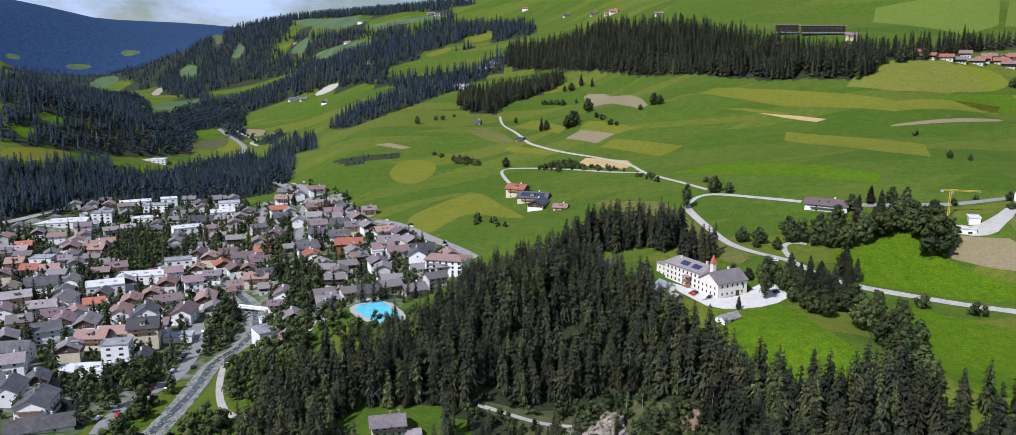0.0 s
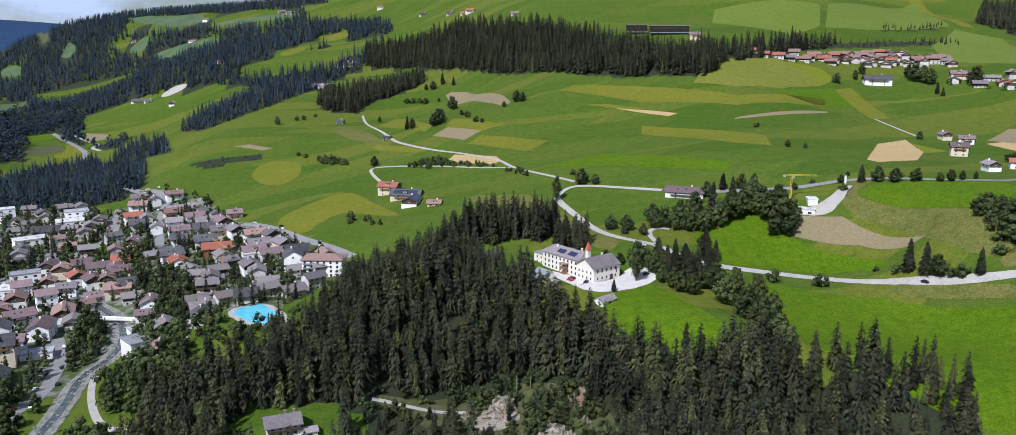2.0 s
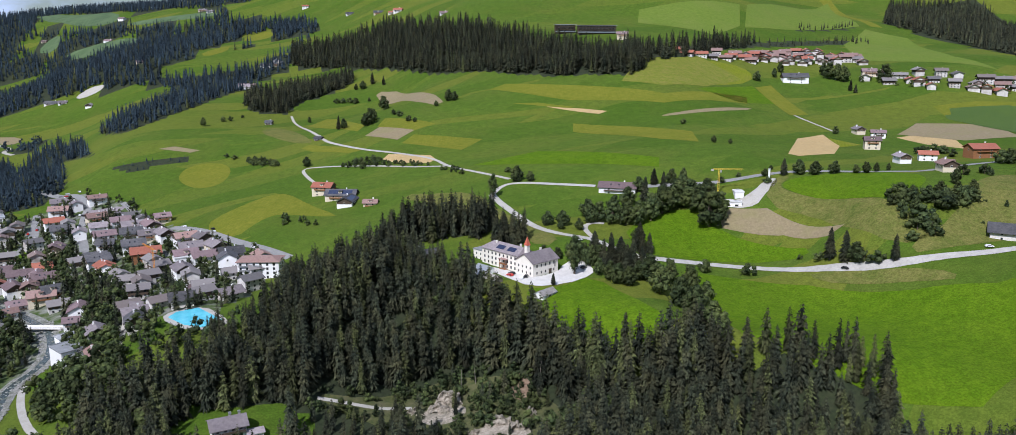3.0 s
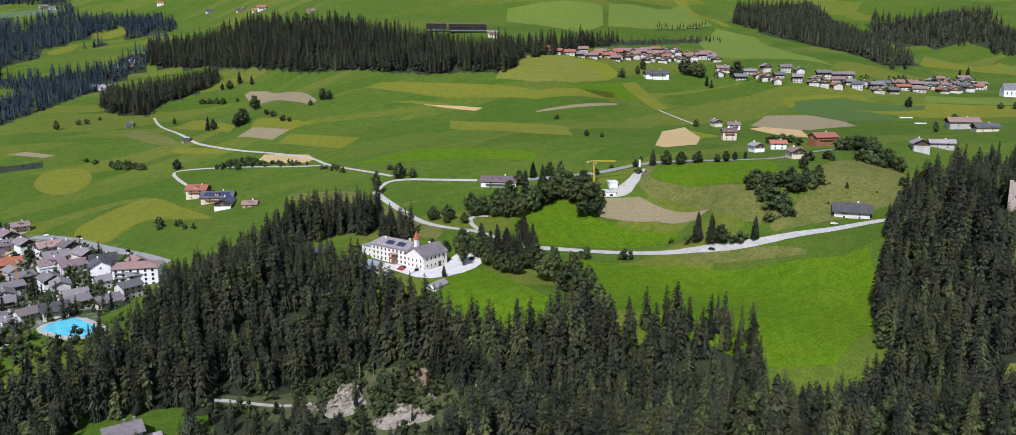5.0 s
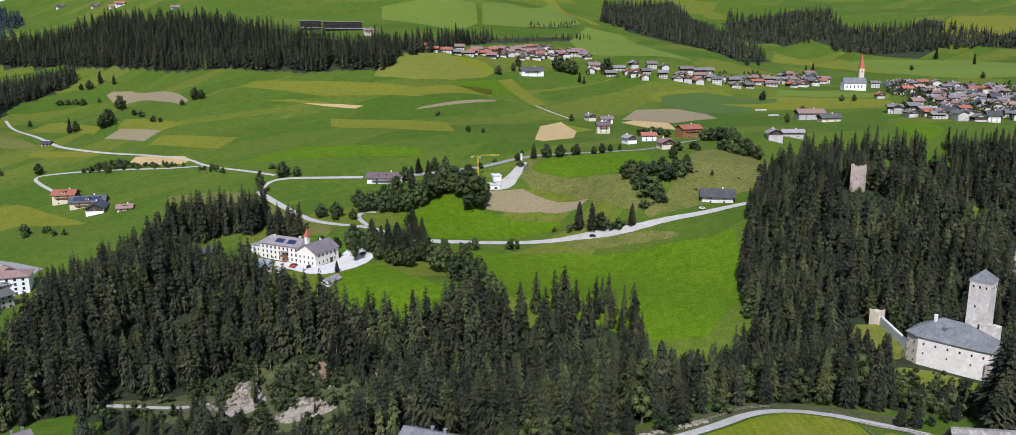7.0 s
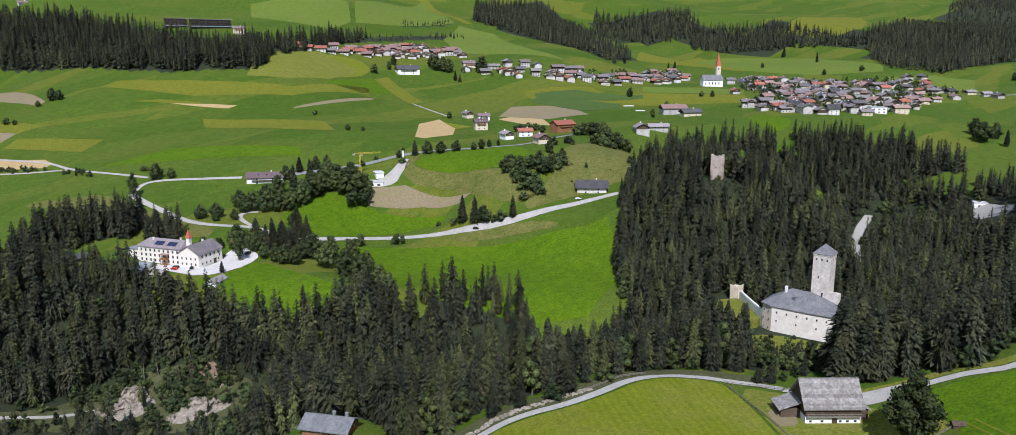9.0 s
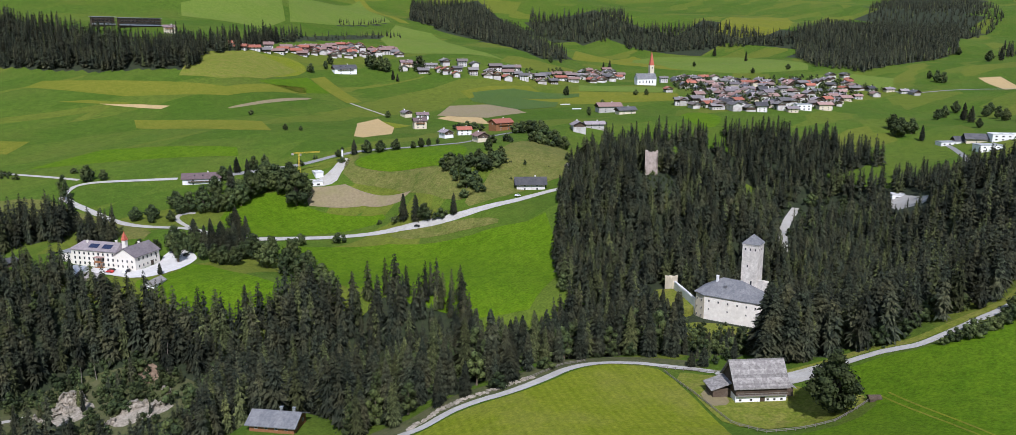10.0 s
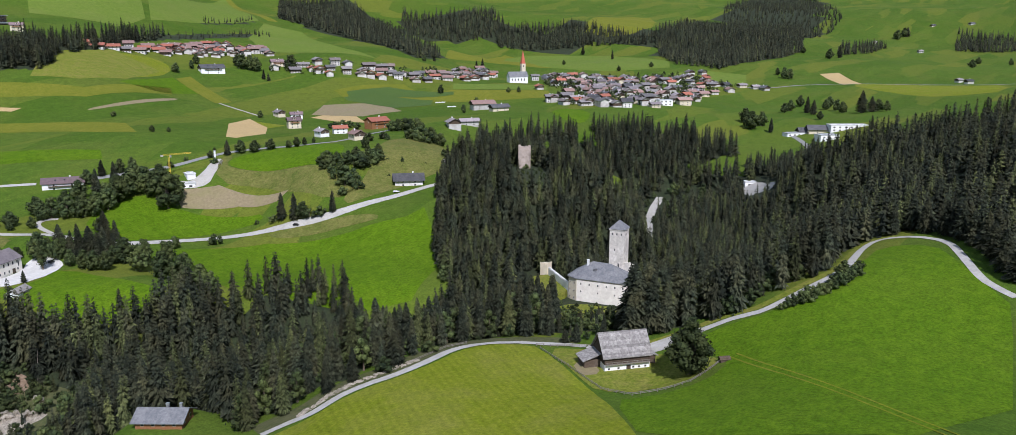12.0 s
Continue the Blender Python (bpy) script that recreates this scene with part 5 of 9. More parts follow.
TOWN_HOUSES += [
    (-253, 592, 13, 11, 3, "g", 0), (-220, 583, 12, 10, 3, "g", 1), (-197, 543, 11, 9, 2, "b", 0), (-195, 559, 12, 10, 2, "g", 0), (-196, 592, 12, 10, 3, "b", 1),
    (-254, 389, 14, 11, 3, "g", 1), (-241, 607, 12, 10, 2, "b", 0), (-290, 621, 12, 10, 2, "g", 0), (-352, 622, 13, 10, 3, "g", 1), (-275, 528, 12, 10, 3, "d", 0),
    (-265, 476, 12, 10, 3, "b", 0), (-275, 468, 13, 11, 3, "g", 1)]
VILLAGE_HOUSES = [
    (-230, 833, 18, 11, 2, "g", 0), (-226, 805, 16, 12, 3, "b", 0), (-223, 772, 16, 12, 3, "r", 0), (-211, 741, 14, 11, 3, "d", 0), (-196, 820, 16, 10, 3, "b", 0),
    (-187, 767, 15, 11, 3, "b", 0), (-177, 729, 16, 12, 3, "g", 0), (-162, 735, 16, 11, 3, "g", 0), (-146, 703, 18, 12, 3, "g", 0), (-166, 689, 15, 11, 3, "g", 0),
    (-143, 674, 16, 12, 3, "d", 0), (-130, 686, 18, 13, 3, "g", 1), (-115, 651, 15, 12, 3, "g", 1), (-98, 632, 16, 12, 3, "b", 0)]
VILLAGE_HOUSES += [
    (-136, 639, 17, 13, 3, "d", 0), (-159, 656, 13, 10, 3, "d", 0), (-199, 674, 15, 12, 3, "g", 1), (-158, 620, 15, 13, 3, "d", 0), (-147, 594, 11, 10, 3, "r", 1),
    (-141, 582, 13, 11, 3, "g", 0), (-124, 615, 20, 14, 3, "r", 0), (-92, 607, 15, 12, 3, "g", 0), (-94, 590, 15, 11, 3, "g", 0), (-73, 594, 15, 12, 3, "g", 1),
    (-80, 573, 15, 12, 3, "g", 0), (-61, 563, 17, 12, 3, "d", 0), (-91, 548, 15, 13, 3, "g", 1), (-62, 541, 13, 11, 4, "d", 1)]
VILLAGE_HOUSES += [
    (-191, 607, 14, 12, 3, "g", 0), (-176, 566, 13, 11, 3, "d", 0), (-213, 813, 13, 10, 3, "g", 1), (-176, 776, 13, 10, 2, "g", 0), (-191, 720, 12, 10, 3, "g", 1),
    (-129, 657, 13, 11, 3, "g", 0), (-123, 701, 12, 10, 3, "g", 0), (-84, 620, 13, 11, 3, "g", 1)]
TOWN_FLATS = [
    (-428, 752, 52, 22, 2, "w", 0), (-399, 750, 20, 14, 2, "f", 0), (-397, 778, 18, 14, 3, "f", 0), (-394, 842, 30, 14, 2, "w", 0), (-363, 824, 26, 16, 2, "f", 0),
    (-358, 841, 16, 12, 3, "w", 0), (-360, 787, 24, 12, 1, "w", 0), (-300, 740, 26, 16, 2, "w", 0), (-296, 766, 22, 14, 2, "d", 0), (-281, 784, 24, 18, 2, "w", 0),
    (-281, 802, 20, 14, 3, "f", 0), (-282, 546, 24, 18, 3, "w", 0), (-273, 585, 34, 16, 2, "w", 0), (-261, 621, 20, 12, 2, "f", 0)]
TOWN_FLATS += [
    (-220, 395, 24, 12, 1, "w", 0), (-213, 418, 14, 11, 3, "f", 0), (-193, 451, 16, 9, 1, "f", 0), (-144, 472, 14, 9, 1, "f", 0),
    (-137, 436, 12, 16, 3, "f", 0), (-205, 330, 26, 11, 1, "d", 0), (-501, 1142, 30, 16, 2, "w", 0), (-182, 786, 30, 10, 2, "g", 0), (-93, 583, 16, 8, 2, "w", 0)]
FARM_HOUSES = [
    (8, 664, 15, 12, 3, "r", 0), (21, 642, 24, 14, 2, "s", 0), (24, 621, 20, 12, 2, "s", 1), (40, 603, 10, 7, 1, "b", 0), (-39, 1036, 9, 7, 1, "d", 0),
    (14, 876, 8, 6, 1, "d", 0), (-75, 1312, 18, 12, 2, "g", 0), (-25, 1507, 16, 11, 2, "d", 0), (-42, 1505, 14, 10, 2, "g", 0), (208, 518, 26, 12, 2, "g", 0),
    (500, 634, 11, 9, 2, "g", 1), (503, 611, 11, 9, 2, "g", 0), (450, 554, 13, 10, 3, "g", 0), (403, 465, 11, 9, 2, "g", 1)]
FARM_HOUSES += [
    (433, 474, 12, 9, 2, "r", 0), (391, 411, 13, 10, 2, "b", 1), (486, 479, 20, 13, 3, "r", 0), (579, 854, 30, 14, 3, "d", 0), (666, 831, 15, 11, 3, "g", 0),
    (466, 934, 12, 10, 2, "r", 0), (410, 989, 14, 10, 3, "g", 0), (123, 1748, 15, 10, 2, "d", 0), (188, 1574, 12, 9, 2, "r", 0), (243, 1343, 14, 9, 2, "g", 0),
    (-178, 2115, 16, 10, 2, "g", 0), (-404, 1553, 26, 12, 2, "d", 0), (-384, 1537, 14, 10, 2, "g", 0), (-332, 1486, 18, 10, 2, "g", 1)]
FARM_HOUSES += [
    (-400, 2266, 18, 12, 3, "g", 0), (-413, 2143, 22, 12, 2, "g", 0), (-45, 1507, 22, 12, 2, "d", 0), (-28, 1527, 14, 10, 2, "g", 1), (-73, 1327, 26, 12, 2, "g", 0),
    (-595, 2323, 14, 10, 2, "g", 0), (-269, 1617, 12, 9, 2, "g", 0), (40, 1937, 14, 10, 3, "r", 0), (170, 1641, 18, 11, 2, "d", 0), (198, 1562, 16, 11, 3, "r", 0),
    (-198, 2149, 20, 10, 2, "g", 0)]
FAR_HOUSES = [
    (359, 329, 20, 13, 2, "d", 0), (539, 428, 14, 11, 3, "g", 1), (569, 432, 18, 9, 2, "g", 0), (722, 527, 28, 14, 3, "b", 0), (713, 496, 22, 10, 2, "d", 0),
    (830, 485, 20, 9, 2, "d", 0), (831, 457, 18, 11, 2, "g", 0), (834, 435, 15, 11, 3, "d", 1), (937, 356, 15, 10, 3, "b", 0), (903, 368, 18, 11, 2, "f", 0),
    (1589, 103, 14, 9, 2, "g", 0), (1577, 86, 16, 8, 2, "d", 0), (2826, 312, 18, 9, 2, "d", 0), (2852, 208, 16, 10, 2, "d", 0)]
FAR_HOUSES += [
    (2227, 258, 12, 9, 2, "g", 0), (1264, 350, 14, 10, 2, "d", 1), (1267, 367, 13, 9, 2, "g", 0), (394, 318, 9, 8, 2, "g", 0), (2412, 401, 10, 8, 2, "g", 0),
    (1008, 473, 11, 11, 3, "d", 0), (939, 448, 13, 11, 2, "g", 0), (1263, 455, 12, 10, 2, "g", 1), (1194, 529, 15, 10, 2, "g", 1), (1114, 538, 12, 10, 3, "r", 1),
    (1174, 683, 14, 10, 2, "g", 0), (1151, 544, 11, 11, 2, "g", 0), (1021, 387, 12, 12, 3, "r", 0), (1307, 468, 11, 10, 2, "r", 1)]
FAR_HOUSES += [
    (908, 464, 11, 11, 2, "b", 1), (950, 458, 11, 11, 2, "d", 1), (811, 483, 16, 9, 3, "b", 1), (1267, 482, 11, 10, 3, "g", 1), (1210, 487, 15, 10, 2, "d", 1),
    (1057, 542, 13, 10, 3, "g", 0), (1174, 616, 12, 12, 2, "g", 0), (1064, 430, 15, 12, 3, "g", 1), (1208, 514, 14, 11, 2, "d", 1), (1183, 666, 15, 11, 2, "r", 0),
    (834, 389, 13, 12, 3, "d", 0), (869, 366, 13, 9, 2, "g", 0), (930, 482, 13, 9, 3, "g", 0), (1086, 509, 15, 9, 3, "g", 1)]
FAR_HOUSES += [
    (1073, 649, 15, 10, 2, "d", 1), (865, 490, 11, 11, 3, "b", 0), (1246, 482, 15, 11, 3, "g", 1), (1146, 588, 14, 11, 2, "d", 1), (957, 493, 16, 12, 3, "g", 0),
    (1038, 556, 13, 9, 2, "d", 1), (1266, 389, 15, 9, 2, "g", 0), (875, 401, 16, 12, 2, "g", 0), (1180, 429, 13, 10, 2, "b", 0), (1249, 411, 12, 10, 2, "d", 0),
    (1131, 422, 13, 11, 2, "g", 0), (1093, 408, 11, 10, 3, "b", 0), (989, 530, 12, 10, 2, "g", 1), (1122, 524, 15, 12, 2, "r", 0)]
FAR_HOUSES += [
    (1325, 505, 16, 11, 2, "g", 1), (1057, 599, 11, 10, 3, "b", 0), (1178, 511, 16, 11, 2, "b", 1), (1020, 556, 13, 12, 2, "b", 0), (1105, 562, 15, 10, 2, "d", 1),
    (973, 448, 13, 10, 3, "g", 0), (1082, 598, 14, 9, 2, "b", 0), (902, 432, 13, 10, 2, "g", 1), (1073, 394, 15, 11, 2, "g", 1), (884, 465, 12, 10, 2, "b", 1),
    (1166, 472, 13, 10, 3, "r", 0), (894, 449, 15, 10, 2, "d", 1), (1110, 676, 14, 11, 2, "d", 1), (825, 430, 12, 10, 3, "d", 0)]
FAR_HOUSES += [
    (1004, 584, 11, 10, 3, "r", 0), (999, 489, 14, 10, 3, "g", 0), (1145, 599, 14, 11, 2, "d", 0), (1059, 523, 11, 11, 2, "d", 1), (952, 432, 14, 11, 2, "b", 0),
    (1168, 400, 13, 9, 2, "b", 0), (851, 442, 12, 12, 3, "b", 1), (1109, 420, 15, 9, 2, "g", 0), (1286, 460, 12, 10, 2, "r", 0), (972, 401, 12, 11, 3, "b", 1),
    (950, 505, 15, 11, 2, "b", 0), (1236, 489, 14, 12, 2, "g", 1), (889, 402, 16, 12, 2, "d", 1), (1216, 441, 13, 9, 2, "r", 1)]
FAR_HOUSES += [
    (1128, 403, 15, 12, 2, "b", 0), (1151, 500, 14, 11, 2, "b", 1), (1022, 498, 16, 9, 2, "b", 1), (1161, 552, 15, 10, 3, "g", 1), (1023, 375, 13, 12, 2, "g", 1),
    (973, 578, 14, 12, 2, "d", 1), (977, 382, 15, 12, 3, "g", 1), (1020, 485, 13, 11, 2, "r", 1), (941, 535, 13, 9, 2, "d", 1), (1143, 528, 12, 10, 3, "g", 1),
    (1138, 450, 12, 9, 2, "d", 0), (1151, 692, 15, 10, 2, "b", 1), (1085, 632, 15, 11, 2, "r", 1), (929, 509, 11, 11, 2, "g", 0)]
FAR_HOUSES += [
    (1137, 413, 12, 12, 2, "g", 1), (950, 400, 12, 10, 2, "b", 1), (802, 430, 12, 9, 2, "g", 0), (1070, 474, 14, 11, 3, "d", 0), (972, 479, 14, 9, 3, "d", 1),
    (873, 440, 12, 10, 2, "r", 0), (1171, 439, 14, 11, 2, "g", 1), (1213, 391, 15, 11, 2, "b", 1), (959, 363, 15, 11, 2, "b", 0), (1167, 697, 12, 10, 2, "b", 1),
    (869, 382, 11, 10, 3, "d", 1), (817, 448, 15, 11, 2, "r", 0), (904, 394, 14, 12, 3, "d", 0), (1166, 635, 15, 12, 3, "b", 1)]
FAR_HOUSES += [
    (1201, 496, 13, 11, 2, "r", 0), (831, 474, 12, 11, 3, "g", 0), (1050, 565, 14, 11, 2, "b", 0), (1069, 529, 13, 9, 3, "b", 1), (1232, 430, 15, 10, 2, "d", 0),
    (1100, 584, 12, 10, 3, "g", 0), (842, 417, 14, 11, 2, "b", 1), (1053, 476, 14, 9, 2, "g", 1), (896, 476, 14, 11, 3, "b", 1), (929, 395, 13, 10, 2, "d", 1),
    (824, 410, 14, 10, 3, "g", 1), (1051, 447, 15, 11, 3, "b", 1), (955, 444, 13, 12, 2, "d", 1), (1180, 492, 16, 11, 3, "g", 0)]
FAR_HOUSES += [
    (811, 411, 15, 11, 3, "g", 1), (824, 399, 13, 12, 2, "g", 1), (1179, 700, 12, 10, 2, "g", 1), (947, 378, 16, 10, 2, "d", 0), (1190, 517, 15, 10, 2, "r", 1),
    (944, 476, 12, 10, 2, "b", 0), (1252, 440, 12, 12, 2, "b", 1), (972, 521, 14, 9, 3, "b", 1), (1339, 487, 15, 10, 3, "g", 1), (1103, 509, 13, 9, 3, "g", 0),
    (930, 434, 11, 11, 3, "g", 1), (1129, 561, 15, 10, 2, "r", 0), (1244, 426, 11, 11, 2, "g", 1), (990, 427, 14, 11, 2, "d", 0)]
FAR_HOUSES += [
    (1226, 464, 15, 11, 2, "d", 1), (888, 719, 16, 12, 2, "g", 0), (688, 754, 15, 9, 2, "r", 1), (813, 690, 11, 11, 2, "d", 0), (1069, 763, 14, 11, 2, "g", 0),
    (775, 710, 12, 10, 3, "d", 0), (979, 735, 14, 11, 2, "d", 0), (654, 822, 15, 11, 2, "g", 1), (845, 703, 16, 9, 2, "r", 0), (684, 782, 13, 10, 2, "r", 1),
    (895, 685, 15, 11, 2, "r", 1), (747, 717, 15, 11, 2, "r", 1), (924, 706, 14, 11, 2, "g", 1), (775, 723, 11, 10, 2, "g", 0)]
FAR_HOUSES += [
    (669, 807, 15, 10, 3, "g", 1), (940, 723, 14, 12, 2, "d", 0), (712, 746, 11, 11, 3, "d", 0), (929, 692, 15, 10, 2, "b", 1), (1052, 745, 12, 10, 3, "b", 0),
    (724, 731, 12, 12, 2, "d", 1), (860, 691, 15, 10, 2, "b", 0), (957, 695, 15, 11, 3, "d", 1), (809, 713, 16, 12, 2, "g", 0), (904, 711, 14, 11, 2, "d", 1),
    (1099, 797, 15, 9, 2, "d", 1), (1027, 732, 13, 9, 2, "r", 0), (796, 718, 14, 10, 2, "b", 1), (1054, 773, 16, 11, 3, "g", 1)]
FAR_HOUSES += [
    (1086, 799, 14, 10, 3, "b", 0), (969, 753, 16, 11, 2, "r", 1), (982, 759, 12, 10, 3, "b", 0), (917, 684, 11, 12, 2, "r", 1), (1030, 758, 15, 12, 3, "g", 1),
    (859, 723, 12, 12, 2, "b", 0), (686, 803, 16, 9, 2, "d", 0), (957, 750, 12, 10, 2, "d", 1), (875, 708, 12, 9, 3, "g", 0), (734, 722, 12, 10, 3, "r", 1),
    (830, 718, 12, 11, 2, "d", 0), (736, 739, 11, 12, 2, "g", 1), (664, 794, 13, 12, 2, "d", 0), (939, 705, 16, 9, 2, "d", 1)]
FAR_HOUSES += [
    (794, 695, 12, 12, 2, "b", 1), (684, 769, 11, 12, 3, "r", 1), (1001, 756, 15, 10, 3, "b", 1), (540, 937, 13, 9, 2, "r", 0), (673, 992, 12, 10, 3, "r", 0),
    (620, 975, 12, 11, 2, "r", 1), (665, 973, 11, 10, 2, "b", 0), (714, 915, 11, 11, 2, "g", 0), (729, 940, 14, 11, 2, "b", 0), (655, 940, 12, 10, 2, "r", 0),
    (610, 923, 12, 10, 2, "b", 1), (686, 925, 13, 11, 2, "g", 0), (506, 923, 11, 10, 2, "g", 0), (680, 912, 15, 10, 3, "r", 1)]
FAR_HOUSES += [
    (643, 987, 14, 10, 2, "b", 0), (553, 950, 14, 11, 2, "b", 0), (694, 966, 13, 9, 3, "b", 1), (688, 990, 16, 11, 3, "r", 1), (705, 988, 14, 11, 3, "r", 1),
    (665, 927, 13, 10, 2, "g", 1), (586, 958, 14, 10, 2, "r", 0), (647, 952, 15, 10, 2, "r", 1), (704, 925, 16, 11, 3, "b", 0), (588, 935, 11, 9, 2, "r", 1),
    (719, 934, 14, 12, 3, "b", 0), (613, 956, 13, 9, 2, "b", 0), (698, 947, 14, 10, 2, "b", 0), (677, 964, 16, 11, 2, "r", 1)]
FAR_HOUSES += [
    (680, 980, 15, 9, 2, "g", 0), (621, 929, 16, 12, 2, "b", 1), (708, 962, 15, 11, 2, "r", 1), (663, 916, 12, 10, 2, "b", 1), (527, 926, 14, 10, 2, "b", 0),
    (569, 950, 13, 12, 2, "b", 1), (634, 918, 12, 12, 2, "g", 1), (606, 972, 12, 11, 2, "b", 0), (563, 926, 13, 11, 2, "b", 0), (641, 970, 12, 11, 2, "b", 0),
    (604, 940, 13, 10, 2, "b", 1), (627, 962, 13, 11, 3, "b", 0), (727, 958, 12, 11, 2, "b", 1), (660, 998, 14, 10, 2, "b", 0)]
FAR_HOUSES += [
    (601, 952, 16, 11, 2, "r", 1), (593, 966, 12, 10, 2, "b", 0), (649, 927, 12, 9, 2, "g", 1), (705, 893, 14, 11, 2, "b", 1), (618, 943, 16, 11, 2, "b", 1),
    (634, 949, 11, 11, 2, "r", 1), (714, 947, 12, 10, 3, "r", 1), (755, 746, 16, 11, 3, "g", 0), (708, 798, 13, 10, 3, "g", 1), (737, 769, 12, 10, 2, "g", 1),
    (794, 744, 13, 12, 2, "d", 0), (777, 744, 16, 10, 2, "d", 0), (675, 825, 14, 12, 2, "b", 0), (703, 768, 11, 10, 2, "g", 0)]
FAR_HOUSES += [
    (724, 780, 12, 11, 3, "d", 0), (764, 731, 14, 11, 2, "b", 0), (491, 927, 15, 11, 2, "r", 0), (471, 923, 13, 10, 2, "r", 0), (559, 936, 14, 12, 2, "r", 0),
    (521, 941, 11, 12, 3, "b", 0), (576, 938, 14, 10, 2, "r", 1)]
FAR_HOUSES += [(1078, 678, 12, 9, 3, "d", 0), (1140, 689, 13, 9, 2, "g", 1), (1019, 600, 14, 9, 2, "b", 0), (1125, 643, 15, 9, 3, "d", 1), (1019, 566, 12, 9, 2, "g", 0), (890, 551, 13, 9, 2, "r", 1), (809, 482, 14, 9, 3, "d", 0), (797, 456, 15, 9, 2, "g", 1), (836, 461, 12, 9, 2, "b", 0), (809, 429, 13, 9, 3, "d", 1), (909, 719, 14, 9, 2, "g", 0), (975, 743, 15, 9, 2, "r", 1), (966, 710, 12, 9, 3, "d", 0), (1075, 764, 13, 9, 2, "g", 1), (888, 727, 14, 9, 2, "b", 0), (1134, 590, 15, 9, 3, "d", 1), (1159, 579, 12, 9, 2, "g", 0)]
FAR_FLATS = [
    (874, 194, 26, 10, 1, "f", 0), (889, 184, 20, 12, 1, "d", 0), (891, 167, 34, 14, 2, "d", 0), (900, 141, 46, 14, 2, "w", 0), (846, 152, 22, 14, 2, "f", 0),
    (653, 170, 14, 9, 1, "w", 0)]

def open_lot(h):
    """Whether a house stands clear of the groves and of the car park."""
    return not any(inside(g, h[0], h[1]) for g in GROVES + [PARKING])


TOWN_HOUSES, VILLAGE_HOUSES, TOWN_FLATS = ([h for h in rows if open_lot(h)] for rows in (TOWN_HOUSES, VILLAGE_HOUSES, TOWN_FLATS))
# the smaller houses between them, set out evenly and never on a road or on another house
TOWN_FILL = []
lots = np.random.RandomState(21)
for x, y in spots(TOWN, 11, lots, 0.2):
    near = [math.hypot(h[0] - x, h[1] - y) - max(h[2], h[3]) * 0.5 for h in TOWN_HOUSES + VILLAGE_HOUSES + TOWN_FLATS + TOWN_FILL]
    road = all(away(np.array([(x, y)]), WAY[k], 10)[0] for k in ("town_main", "town_road_e", "v_street", "v_road", "river", "river_road", "rail"))
    if min(near) > 10.5 and road and open_lot((x, y)) and math.hypot(x + 72, y - 430) > 34:
        TOWN_FILL.append((float(x), float(y), 12, 10, 2 + int(lots.rand() > 0.4), "gdgbgdgg"[lots.randint(8)], lots.randint(2)))

# ---- single trees: east, north, height; and kind ----
FIELD_TREES_POPLAR = [(123, 548, 20.0)]
FIELD_TREES_BROAD = [(148, 574, 13.4), (157, 567, 8.9), (-2, 770, 11.0), (-115, 1031, 11.8), (10, 1029, 8.4), (42, 891, 12.4), (69, 867, 18.8), (64, 865, 14.7), (74, 881, 14.1), (92, 938, 17.9)]
FIELD_TREES_BUSH = [(149, 601, 4.6), (45, 717, 4.7), (56, 707, 4.6), (66, 698, 3.4), (77, 688, 3.4), (87, 680, 3.4), (29, 731, 4.7), (41, 732, 5.9), (-86, 1065, 6.9), (-94, 1061, 6.9), (-72, 1085, 4.4), (95, 878, 6.9)]
FIELD_TREES_CONIFER = [(37, 897, 15.5)]
SLOPE_TREES_BUSH = [(99, 862, 6.8), (105, 831, 6.7), (110, 823, 5.3), (67, 1120, 9.1), (59, 1126, 8.2), (75, 1113, 8.2), (51, 1131, 7.4), (-73, 879, 5.1), (-81, 888, 4.4), (-45, 849, 5.6), (-51, 857, 5.7), (-36, 837, 5.6), (-58, 864, 5.0), (339, 674, 5.5)]
SLOPE_TREES_BROAD = [(140, 864, 6.9), (156, 876, 14.0), (162, 872, 11.2), (92, 1106, 6.3), (90, 1169, 13.3), (81, 1175, 9.6), (321, 585, 6.4), (332, 578, 4.9)]
SLOPE_TREES_CONIFER = [(105, 1179, 17.3), (118, 1154, 13.2)]
ROAD_TREES_CONIFER = [(316, 478, 12.6), (615, 797, 13.3), (615, 788, 9.9)]
ROAD_TREES_BROAD = [(325, 473, 11.7), (332, 465, 10.7), (342, 458, 9.7), (354, 441, 8.6), (350, 446, 6.8), (361, 440, 6.8), (369, 438, 5.5), (305, 484, 6.6), (529, 857, 12.7), (624, 849, 20.7), (628, 839, 22.3), (630, 829, 20.5), (626, 864, 17.4), (665, 802, 22.0), (582, 889, 14.0), (478, 638, 8.1), (562, 871, 12.0), (316, 494, 4)]
ROAD_TREES_BUSH = [(290, 494, 3.8)]
BANK_TREES_CONIFER = [(280, 375, 19.5), (283, 366, 18.4), (297, 343, 15.6), (185, 429, 18.6), (191, 428, 12.7), (163, 407, 18.3), (168, 401, 19.7), (157, 406, 15.8), (173, 399, 15.8)]
BANK_TREES_BROAD = [(286, 361, 12.5), (138, 415, 18.2), (151, 412, 11.9), (141, 480, 7.0), (148, 469, 7.7), (145, 409, 13.3), (491, 373, 8.6)]
